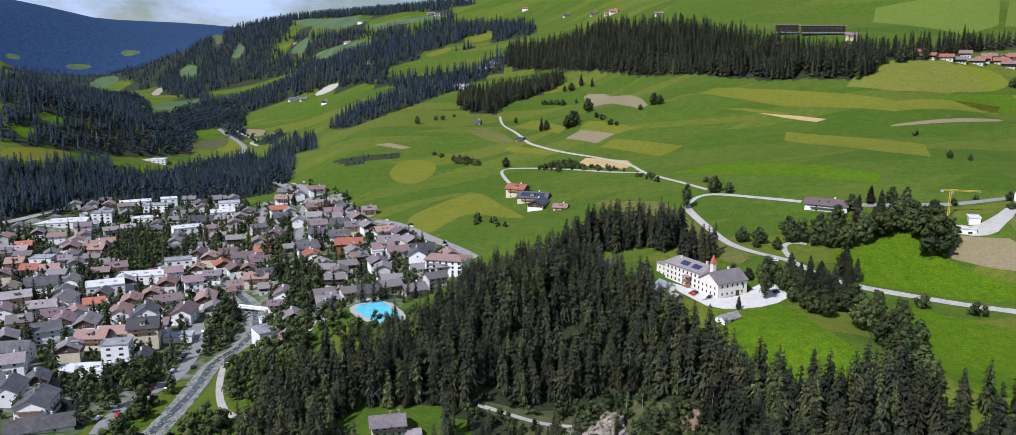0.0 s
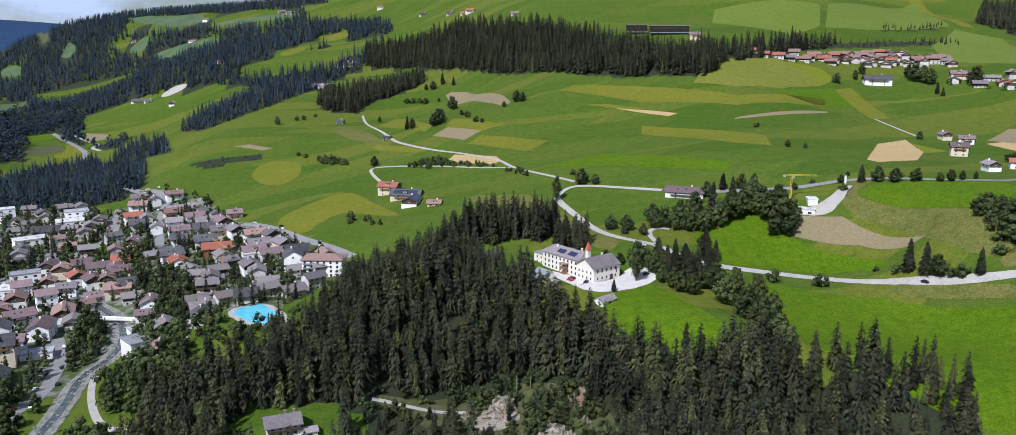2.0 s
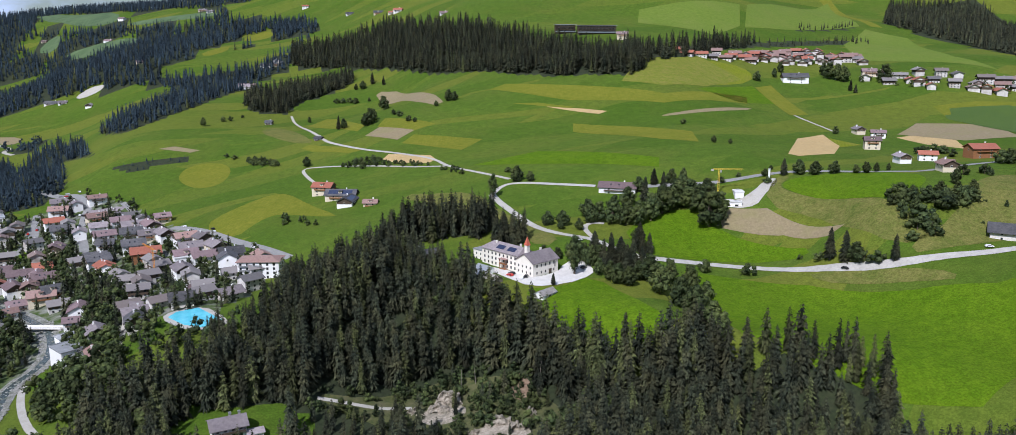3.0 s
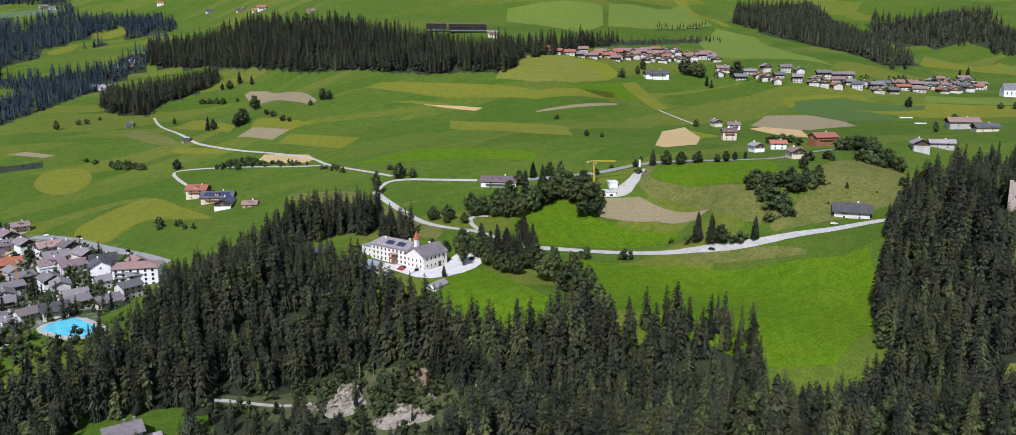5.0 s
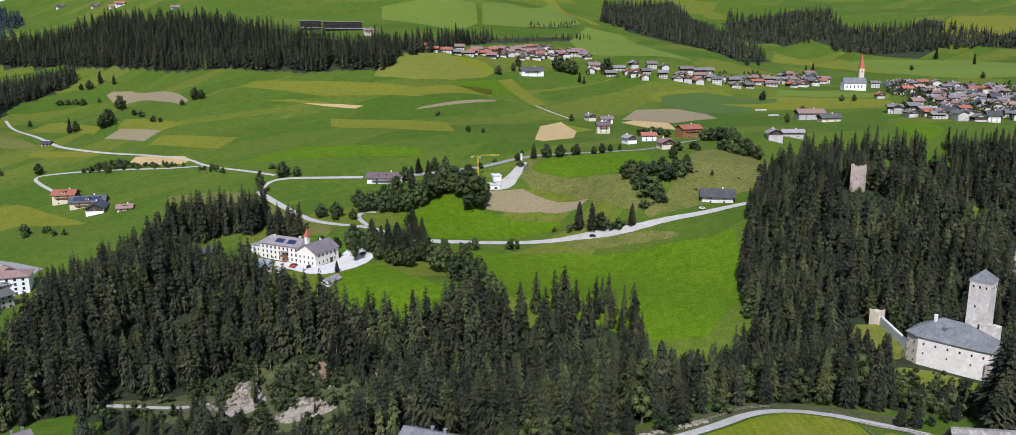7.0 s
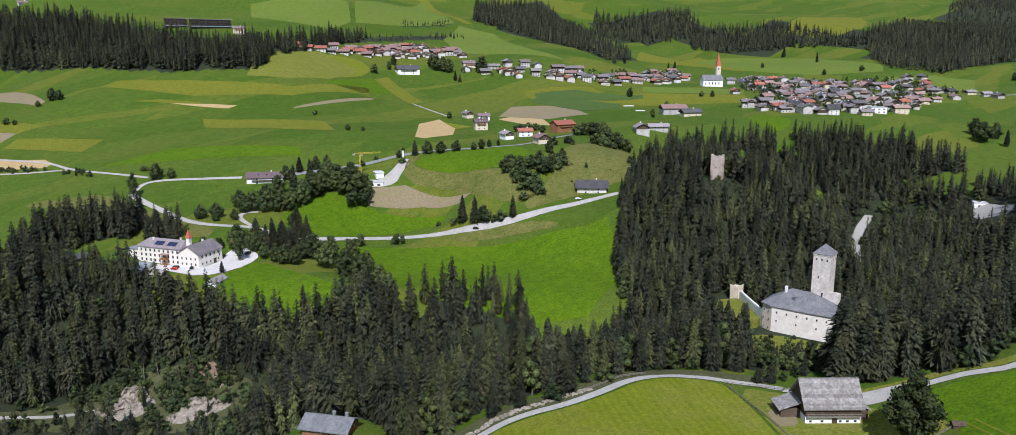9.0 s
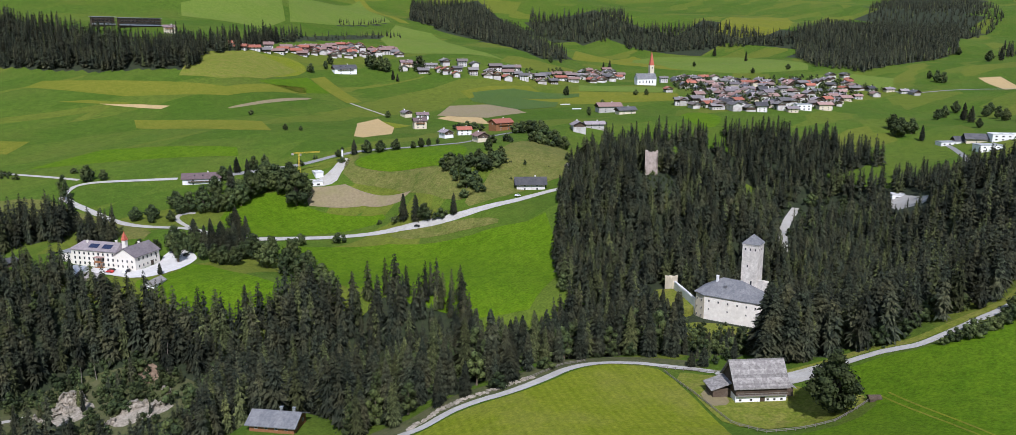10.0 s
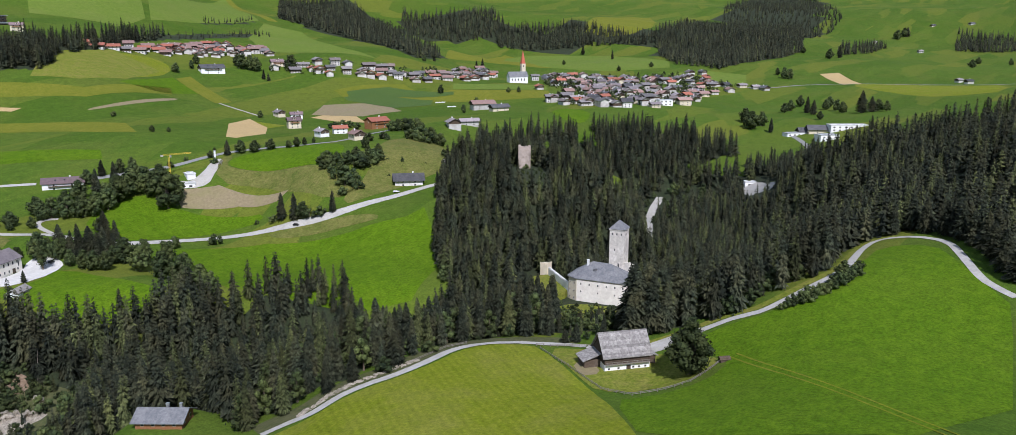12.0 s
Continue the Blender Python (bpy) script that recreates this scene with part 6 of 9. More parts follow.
BANK_TREES_BUSH = [(215, 401, 8.2), (239, 393, 7.8), (292, 350, 7.4), (277, 380, 6.0), (288, 356, 6.6), (273, 393, 3.5), (412, 338, 6.6), (406, 391, 4.9)]
BELT_TREES_BROAD = [(171, 385, 16.9), (166, 361, 16.9), (169, 344, 17.1), (170, 329, 17.4), (166, 306, 15.9), (188, 369, 16.8), (182, 381, 15.5), (188, 352, 14.8), (167, 299, 14.4), (327, 365, 9.6), (340, 370, 9.8), (350, 372, 9.0), (358, 367, 10.0), (358, 362, 10.9), (370, 368, 8.3)]
BELT_TREES_BUSH = [(325, 382, 8.0), (326, 373, 8.8), (326, 358, 9.5), (326, 350, 9.4), (345, 360, 10.7), (323, 344, 7.6), (318, 352, 8.5), (319, 362, 7.8), (311, 347, 5.9)]
SITE_WOOD_BROAD = [(173, 486, 13.9), (177, 476, 15.4), (184, 470, 16.2), (192, 466, 17.1), (199, 463, 18.0), (210, 467, 20.2), (221, 473, 21.5), (233, 476, 21.7), (242, 473, 20.8), (244, 464, 21.7), (244, 450, 26.1), (252, 454, 20.7), (255, 475, 17.2), (246, 492, 16.4), (204, 491, 15.3), (191, 485, 14.1), (245, 509, 11.7), (255, 510, 9.8), (220, 509, 11.8)]
SITE_WOOD_CONIFER = [(232, 495, 17.4), (218, 494, 17.3), (234, 514, 11.9)]
SITE_WOOD_BUSH = [(275, 492, 4.9), (300, 472, 4.8)]
CONV_TREES_CONIFER = [(150, 415, 17.9), (153, 408, 16.6), (159, 412, 18.4), (163, 407, 17.5), (164, 400, 16.5), (169, 405, 15.2), (114, 383, 7.0), (102, 461, 16.1), (108, 461, 18.1), (112, 456, 16.0), (114, 451, 13.5), (184, 423, 12.0)]
CONV_TREES_POPLAR = [(132, 399, 19.8)]
CONV_TREES_BROAD = [(144, 416, 11.4), (146, 397, 11.0), (149, 389, 12.4), (151, 382, 12.9), (155, 376, 12.1), (165, 386, 12.5), (143, 481, 10.2), (152, 477, 11.1), (159, 465, 8.3), (171, 476, 13.0), (188, 439, 10.7), (131, 425, 7.7), (125, 434, 7.0)]
HAMLET_TREES_BUSH = [(465, 440, 10.8), (478, 437, 12.1), (494, 435, 11.3), (492, 429, 9.0), (463, 513, 7.5), (473, 512, 8.7), (480, 509, 7.4), (471, 490, 7.2), (440, 398, 9.2), (441, 389, 10.2), (449, 386, 11.4), (479, 419, 8.8), (481, 409, 9.9), (456, 378, 11.4), (389, 396, 7.7), (406, 396, 6.9), (332, 384, 7.1), (334, 376, 8.0), (336, 370, 8.9), (339, 364, 8.9), (347, 365, 9.0), (357, 366, 8.2), (356, 359, 9.0), (363, 362, 8.2), (321, 377, 7.0), (321, 368, 7.0)]
HAMLET_TREES_BROAD = [(470, 438, 12.0), (485, 435, 12.2), (460, 387, 11.5), (369, 381, 10.2)]
NEAR_TREES_BROAD = [(253, 6, 8.4)]
NEAR_TREES_CONIFER = [(123, 129, 13.0), (203, 72, 27), (207, 76, 30), (213, 72, 28), (204, 66, 25), (210, 65, 29), (217, 61, 27), (224, 64, 28), (199, 73, 18), (231, 57, 26), (344, 3, 16), (343, -11, 18), (336, -20, 17), (327, -28, 18), (316, -33, 16), (304, -39, 18), (292, -42, 17), (280, -47, 18), (270, -53, 16), (340, 14, 15), (350, -4, 19), (334, -29, 19), (310, -42, 18), (286, -52, 19), (182, 93, 6.2), (186, 90, 7.8)]
NEAR_TREES_BUSH = [(116, 128, 6.0), (140, 128, 4.9)]
VILLAGE_TREES_BROAD = [(778, 637, 13.3), (837, 567, 8.0), (845, 556, 8.9), (740, 550, 13.1), (674, 519, 10.7), (1320, 765, 10.4), (1271, 620, 10.9), (1336, 586, 11.2), (935, 797, 10.6), (1444, 371, 22.8), (1443, 361, 20.3), (1474, 392, 15.6), (1838, 386, 25.2), (1060, 259, 15.2), (1096, 261, 17.6), (966, 189, 12.1)]
VILLAGE_TREES_CONIFER = [(1686, 926, 22.7), (1566, 785, 20.7), (985, 818, 15.5), (1133, 826, 16.8), (1106, 820, 14.2), (1901, 379, 29.2), (1043, 216, 20.4)]
VALLEY_TREES_BROAD = [(1113, 203, 17.7), (1080, 188, 17.1), (1090, 145, 17.2), (1080, 133, 15.1), (1154, 263, 18.4), (903, 241, 19.8), (880, 246, 24.3), (907, 263, 20.0), (1164, 224, 16.4), (1129, 220, 15.9), (1819, 105, 18.3), (2010, 110, 16.8), (2659, 366, 30), (2623, 378, 30), (1945, 471, 16.8), (2003, 48, 16.7)]
VALLEY_TREES_CONIFER = [(1067, 161, 30), (1084, 152, 20.9), (879, 113, 15.7), (1077, 233, 23.0), (877, 222, 17.7), (2664, 358, 30), (2316, 919, 24.9)]
SINGLE_BROAD = FIELD_TREES_BROAD + SLOPE_TREES_BROAD + ROAD_TREES_BROAD + BANK_TREES_BROAD + BELT_TREES_BROAD + SITE_WOOD_BROAD + CONV_TREES_BROAD + HAMLET_TREES_BROAD + NEAR_TREES_BROAD + VILLAGE_TREES_BROAD + VALLEY_TREES_BROAD
SINGLE_CONIFER = FIELD_TREES_CONIFER + SLOPE_TREES_CONIFER + ROAD_TREES_CONIFER + BANK_TREES_CONIFER + SITE_WOOD_CONIFER + CONV_TREES_CONIFER + NEAR_TREES_CONIFER + VILLAGE_TREES_CONIFER + VALLEY_TREES_CONIFER
SINGLE_BUSH = FIELD_TREES_BUSH + SLOPE_TREES_BUSH + ROAD_TREES_BUSH + BANK_TREES_BUSH + BELT_TREES_BUSH + SITE_WOOD_BUSH + HAMLET_TREES_BUSH + NEAR_TREES_BUSH
SINGLE_POPLAR = FIELD_TREES_POPLAR + CONV_TREES_POPLAR

# ---- woods ----
strip("verge", [(x + 2.5, y + 6.5) for x, y in WAY["near_road"]], 9, SCRUB, "rough brown-green verge beside the lane", "verge", 0.1)
strip("verge", [(x + 3.6, y + 3.2) for x, y in WAY["near_road2"][2:13]], 4, YARD_GRASS, "grassy verge beside the lane", "verge", 0.1)
for key, gap, shapes, low, high, thin in (
        ("bluff", 6.0, WOOD_SHAPES, 16, 26, 0.05), ("behind_conv", 4.8, WOOD_SHAPES, 19, 26, 0.03), ("behind_conv2", 5.6, WOOD_SHAPES, 15, 21, 0.1), ("right_hill", 7.0, MID_SHAPES, 15, 23, 0.05), ("valley_wood", 8.2, MID_SHAPES, 14, 24, 0.1),
        ("hilltop_wood", 8, MID_SHAPES, 18, 26, 0.05), ("ruin_gap", 7.5, MID_SHAPES, 16, 23, 0.1), ("hill_foot", 8, MID_SHAPES, 12, 20, 0.1), ("hamlet_wood", 9, MID_SHAPES, 14, 24, 0.15), ("hedge_one", 9, FAR_SHAPES, 7, 11, 0.1), ("hedge_two", 10, FAR_SHAPES, 6, 11, 0.15), ("ruin_back", 7.0, MID_SHAPES, 15, 22, 0.1), ("ruin_side", 8, MID_SHAPES, 15, 22, 0.1), ("small_wood", 7.5, MID_SHAPES, 16, 23, 0.05), ("hotel_wood", 8.0, MID_SHAPES, 18, 27, 0.05), ("hotel_wood2", 9, MID_SHAPES, 15, 24, 0.1),
        ("left_edge", 6.5, FAR_SHAPES, 9, 16, 0.05), ("north_slope", 11.6, FAR_SHAPES, 16, 27, 0.08), ("left_hill", 7.0, FAR_SHAPES, 14, 24, 0.05), ("left_hill2", 11, FAR_SHAPES, 16, 26, 0.08), ("valley_mouth", 15, FAR_SHAPES, 10, 16, 0.1), ("valley_scrub", 12, MIXED_SHAPES, 8, 17, 0.1), ("valley_floor", 11, MIXED_SHAPES, 9, 17, 0.1), ("valley_belt", 9, MIXED_SHAPES, 9, 16, 0.1), ("valley_near", 8.5, MIXED_SHAPES, 9, 17, 0.1), ("slope_wood", 9.5, FAR_SHAPES, 12, 20, 0.1), ("slope_foot", 9.5, MIXED_SHAPES, 10, 18, 0.12), ("valley_side", 14, FAR_SHAPES, 14, 22, 0.1),
        *[("slope_band%d" % k, 9.5, FAR_SHAPES, 12, 22, 0.08) for k in (1, 2, 3, 4, 6, 7)], ("slope_band5", 8, FAR_SHAPES, 3, 6, 0.3), ("slope_band8", 8, FAR_SHAPES, 5, 9, 0.3),
        ("left_mid", 11, MIXED_SHAPES, 10, 19, 0.15), ("taisten_wood1", 9.5, FAR_SHAPES, 18, 28, 0.1), ("taisten_wood2", 10.5, FAR_SHAPES, 18, 28, 0.08),
        ("taisten_wood3", 13, FAR_SHAPES, 18, 26, 0.1), ("taisten_wood4", 13, FAR_SHAPES, 18, 28, 0.1), ("taisten_wood5", 20, FAR_SHAPES, 18, 28, 0.1)):
    place = cleared(spots(WOODS[key], gap, rng, thin))
    if len(place) < 3:
        continue
    tall = stature(place, low, high)
    if key == "bluff":
        # lower growth along the lane, tall spruces beyond it
        edge = np.min([np.hypot(place[:, 0] - x, place[:, 1] - y) for x, y in rounded(WAY["near_road"] + WAY["near_road2"][:12], False, 1)], 0)
        tall = tall * np.clip(np.where(place[:, 0] > 200, 0.8, 0.5) + edge / 45, 0.5, 1.0)
        # stunted growth on the rocky ground before the castle
        tall = tall * np.where(inside(CASTLE_FORE, place[:, 0], place[:, 1]), 0.36, 1.0)
        tall = tall * np.where(inside(CONVENT_FORE, place[:, 0], place[:, 1]), 0.85, 1.0)
        tall = tall * np.where(inside(CLIFF, place[:, 0], place[:, 1]), 0.52, 1.0)
        tall = tall * np.where(inside(PATH_FORE, place[:, 0], place[:, 1]), 0.42, 1.0)
        tall = tall * np.where(inside(GORGE_FORE, place[:, 0], place[:, 1]), 0.5, 1.0)
        tall = np.where(inside(MEADOW_EDGE, place[:, 0], place[:, 1]), np.maximum(tall, 20 + 0.3 * tall), tall)
        order = np.argsort(np.hypot(place[:, 0] - 150, place[:, 1] - 120))
        single, rest = order[:290], order[290:]
        NEAR_ROWS = [(float(place[k, 0]), float(place[k, 1]), float(tall[k])) for k in single]
        place, tall = place[rest], tall[rest]
    larch = rng.rand(len(place)) < (0 if len(place) < 12 else 0.26 if key in ("bluff", "right_hill", "valley_wood") else 0.06)
    joined_trees("conifer_wood", shapes, place[~larch], ground_at(place[~larch]), tall[~larch], HAZE_NEEDLES if shapes in (FAR_SHAPES, MIXED_SHAPES) and place[:, 0].mean() < 0 else NEEDLES, rng, "dense dark green spruce wood on a slope")
    if larch.sum() > 2:
        joined_trees("larches", shapes, place[larch], ground_at(place[larch]), tall[larch] * 0.92, LARCH, rng, "lighter green larches among dark spruces")

slim_trunk = tube([(0, 0, -0.04), (0, 0, 0.5), (0, 0, 0.93)], (0.016, 0.010, 0.002))
spruces = [tree("spruce", slim_trunk, shape, NEEDLES, "tall dark green spruce with drooping branches") for shape in NEAR_SHAPES]
kinds = rng.rand(len(NEAR_ROWS))
leafy = [k for k in range(len(NEAR_ROWS)) if kinds[k] < 0.24]
grove(spruces, [r for k, r in enumerate(NEAR_ROWS) if kinds[k] >= 0.46], rng, "spruces by the lane", (0.9, 1.2))
larches = [tree("larch", slim_trunk, shape, LARCH, "tall light olive-green larch among spruces") for shape in NEAR_SHAPES[:3]]
grove(larches, [r for k, r in enumerate(NEAR_ROWS) if 0.24 <= kinds[k] < 0.46], rng, "larches by the lane", (0.85, 1.1))
birches = [tree("birch", *broad_shape(76 + k, 9, 40, 0.30, 0.16, 1.3, False), LEAVES, "slender light green broadleaf tree among spruces") for k in range(3)]
grove(birches, [(x, y, h * 0.8) for x, y, h in (NEAR_ROWS[k] for k in leafy)], rng, "broadleaf trees by the lane", (0.85, 1.15))
wide = [tree("spruce", slim_trunk, shape, NEEDLES, "broad dark green spruce standing free in the meadow") for shape in NEAR_SHAPES[:4]]
grove(wide, SINGLE_CONIFER, rng, "spruces in the meadows", (1.2, 1.8))
broad = [tree("broadleaf_tree", *shape, LEAVES, "green broadleaf tree with a rounded uneven crown") for shape in BROAD]
grove(broad, SINGLE_BROAD, rng, "broadleaf trees", (0.85, 1.2))
yard_tree = tree("broadleaf_tree", *YARD_TREE, LEAVES, "large dense dark green broadleaf tree beside the barn")
plant(yard_tree, 168.5, 36, 22.5, 0.4, 1.18, True)
poplars = [tree("poplar", *POPLAR, LEAVES, "tall slim poplar beside a road junction")]
grove(poplars, SINGLE_POPLAR, rng, "poplars", (1, 1))
bush = [tree("bush", *shape, LEAVES, "dense green bush in the meadow", "bush") for shape in BUSHES]
grove(bush, SINGLE_BUSH, rng, "bushes", (0.9, 1.5))

CRAGS = ((44, 322, 15, 6, 8), (38, 316, 13, 6, 5), (59, 289, 15, 7, 6), (65, 281, 10, 5, 5), (27, 318, 9, 4, 3.5), (48, 288, 8, 4, 4), (88, 268, 7, 4, 5), (110, 281, 7, 5, 8), (74, 292, 6, 4, 5), (97, 292, 5, 4, 6))
# undergrowth and broadleaf growth in the gorge, along the river and between the houses
crowns = LIGHT_CROWNS + LOW_BUSHES
for outline, gap, low, high, thin, label in (
        (CLIFF, 4.0, 2.5, 8.0, 0.2, "bright green shrubs on a rocky slope"),
        (SIDE_VALLEY, 8, 4, 10, 0.3, "green shrubs in a wooded side valley"),
        ([(-178, 300), (-174, 400), (-166, 445), (-150, 450), (-152, 400), (-158, 375), (-150, 345), (-132, 322), (-120, 300)], 6.0, 4, 11, 0.15, "green broadleaf trees on the river bank below the road"),
        ([(-140, 345), (-146, 380), (-140, 410), (-146, 440), (-150, 490), (-128, 490), (-108, 420), (-98, 380), (-80, 330), (-60, 290), (-90, 262), (-130, 290)], 6.5, 5, 13, 0.1, "green broadleaf trees along the stony river"),
        ([(0, 215), (60, 205), (100, 195), (140, 190), (120, 230), (60, 260), (0, 262), (-40, 260)], 8, 6, 13, 0.55, "broadleaf growth among spruces in the gorge"),
        ([(60, 150), (110, 140), (150, 138), (190, 110), (210, 75), (245, 40), (300, 30), (300, 55), (250, 70), (205, 120), (160, 155), (90, 165)], 5.6, 2.5, 9, 0.2, "green shrubs and young trees along the lane"),
        ([(215, 24), (217, 21), (223, 13), (237, 6), (255, 0), (279, 3), (286, 4), (275, 9), (248, 14), (231, 20)], 2.2, 3.0, 6.0, 0.05, "green shrubs along the lane above the meadow"),
        (CASTLE_CLEARING[:5] + [(264, 135), (256, 150)], 4.6, 1.0, 3.0, 0.3, "low green shrubs below the castle wall"),
        ([(216, 44), (224, 32), (236, 30), (258, 22), (262, 30), (240, 44), (224, 54)], 4.0, 4, 9, 0.1, "green bushes at the foot of the spruce wood"),
        ([(-61, 860), (-51, 868), (-25, 817), (-28, 811), (-54, 843)], 4.5, 4, 7, 0.05, "dark green hedge across the meadow"),
        ([(31, 720), (40, 737), (63, 727), (63, 711), (44, 707)], 5.0, 4, 7, 0.05, "thick green hedge beside the farm path"),
        ([(63, 715), (100, 678), (98, 668), (60, 706)], 4.0, 3, 5, 0.05, "green hedge below the stubble plot"),
        ([(103, 650), (112, 657), (121, 629), (116, 620)], 4.5, 3, 5, 0.05, "green hedge at the fork of the path"),
        ([(-30, 628), (-22, 625), (2, 593), (1, 573), (-27, 607)], 7.0, 4, 7, 0.35, "green bushes in the meadow below the farm"),
        ([(89, 290), (106, 303), (116, 281), (96, 251), (73, 255)], 4.5, 4, 10, 0.15, "bright green young broadleaf trees on the steep bank"),
        ([(346, 286), (323, 262), (292, 234), (252, 219), (258, 212), (298, 226), (330, 252), (352, 279)], 5.0, 4, 10, 0.1, "green bushes along the edge of the wood"),
        (CASTLE_FORE, 6.0, 2.5, 7, 0.3, "green shrubs and young trees on the bank before the castle"),
        (CONVENT_FORE, 5.5, 3, 8, 0.3, "green shrubs and young trees below the convent"),
        (RUIN_GLADE, 6.0, 2, 4.5, 0.15, "bright green shrubs below the ruined tower"),
        *[(g, 8.0, 8, 15, 0.1, "tall green trees between the houses of the town") for g in GROVES],
        ([(960, 589), (1180, 709), (1181, 580), (1304, 507), (1272, 442), (1288, 396), (1160, 399), (945, 355), (818, 395), (791, 462), (843, 503), (895, 499)], 12, 5, 11, 0.2, "green trees between the houses of the far village"),
        ([(637, 833), (732, 735), (955, 754), (1060, 752), (864, 682), (717, 721), (654, 789)], 13, 5, 11, 0.2, "green trees between the houses of the hamlet"),
        (TOWN, 7.5, 4, 12, 0.2, "green garden trees between the houses"),
        ([(345, 330), (372, 376), (474, 409), (420, 329), (392, 316)], 19, 1.5, 5, 0.45, "scattered bushes on a dry grass bank")):
    place = spots(outline, gap, rng, thin)
    for line in PATHS + [WAY[k] for k in ("town_main", "town_road_e", "v_street", "v_road")]:
        place = place[away(place, line, 9.0 if line is WAY["river"] else 5.0)]
    if outline is CLIFF:
        # the rocks keep their faces bare
        for x, y, w, d, h in CRAGS:
            place = place[~((np.abs(place[:, 0] - x) < w * 0.5) & (place[:, 1] > y - 15) & (place[:, 1] < y + 3))]
    if outline is TOWN:
        homes = np.array([(h[0], h[1], max(h[2], h[3])) for h in TOWN_HOUSES + VILLAGE_HOUSES + TOWN_FLATS + TOWN_FILL])
        place = place[[bool((np.hypot(homes[:, 0] - x, homes[:, 1] - y) > homes[:, 2] * 0.5 + 1.5).all()) for x, y in place]]
    if "houses of the town" in label or outline is TOWN:
        spruce = rng.rand(len(place)) < 0.28
        if spruce.sum() > 2:
            joined_trees("conifers", MID_SHAPES, place[spruce], ground_at(place[spruce]), rng.uniform(8, 17, spruce.sum()), NEEDLES, rng, "dark spruces between the houses")
        place = place[~spruce]
    joined_trees("shrubs", TINY_CROWNS if "houses" in label else crowns, place, ground_at(place), rng.uniform(low, high, len(place)), LEAVES, rng, label, "shrubs")


# ---- boulders in the river bed ----
V, T, count = [], [], 0
bed = np.random.RandomState(33)
course = rounded(WAY["river"][:7], False, 2)
for (ax, ay), (bx, by) in zip(course, course[1:]):
    for _ in range(14):
        f, off, size = bed.rand(), bed.uniform(-6.2, 6.2), bed.uniform(0.25, 1.1) ** 1.3
        d = math.hypot(bx - ax, by - ay)
        x, y = ax + (bx - ax) * f - (by - ay) / d * off, ay + (by - ay) * f + (bx - ax) / d * off
        V += [(x + p[0] * size * bed.uniform(0.8, 1.3), y + p[1] * size * bed.uniform(0.8, 1.3), lie(x, y) + 0.25 + p[2] * size * 0.55) for p in KNOB[0]]
        T += [[k + count for k in t] for t in KNOB[1]]
        count += len(KNOB[0])
tagged(mesh_object("boulders", V, T, RIVER_STONES), "pale rounded boulders in the river bed", "boulders", kind="stuff")


# ---- stones on the bank above the lane ----
V, T, count = [], [], 0
bank = rounded([(82, 133), (95, 133.5), (104, 131), (116, 126), (130, 124.5)], False, 2)
for (ax, ay), (bx, by) in zip(bank, bank[1:]):
    for _ in range(16):
        f, size = bed.rand(), bed.uniform(0.2, 0.75)
        x, y = ax + (bx - ax) * f + bed.uniform(-1, 1), ay + (by - ay) * f + bed.uniform(-0.9, 1.6)
        V += [(x + p[0] * size * bed.uniform(0.7, 1.4), y + p[1] * size * bed.uniform(0.7, 1.4), lie(x, y) + 0.2 + p[2] * size * 0.6) for p in KNOB[0]]
        T += [[k + count for k in t] for t in KNOB[1]]
        count += len(KNOB[0])
tagged(mesh_object("bank_stones", V, T, ROCK), "pale stones on the bank above the lane", "stones", kind="stuff")


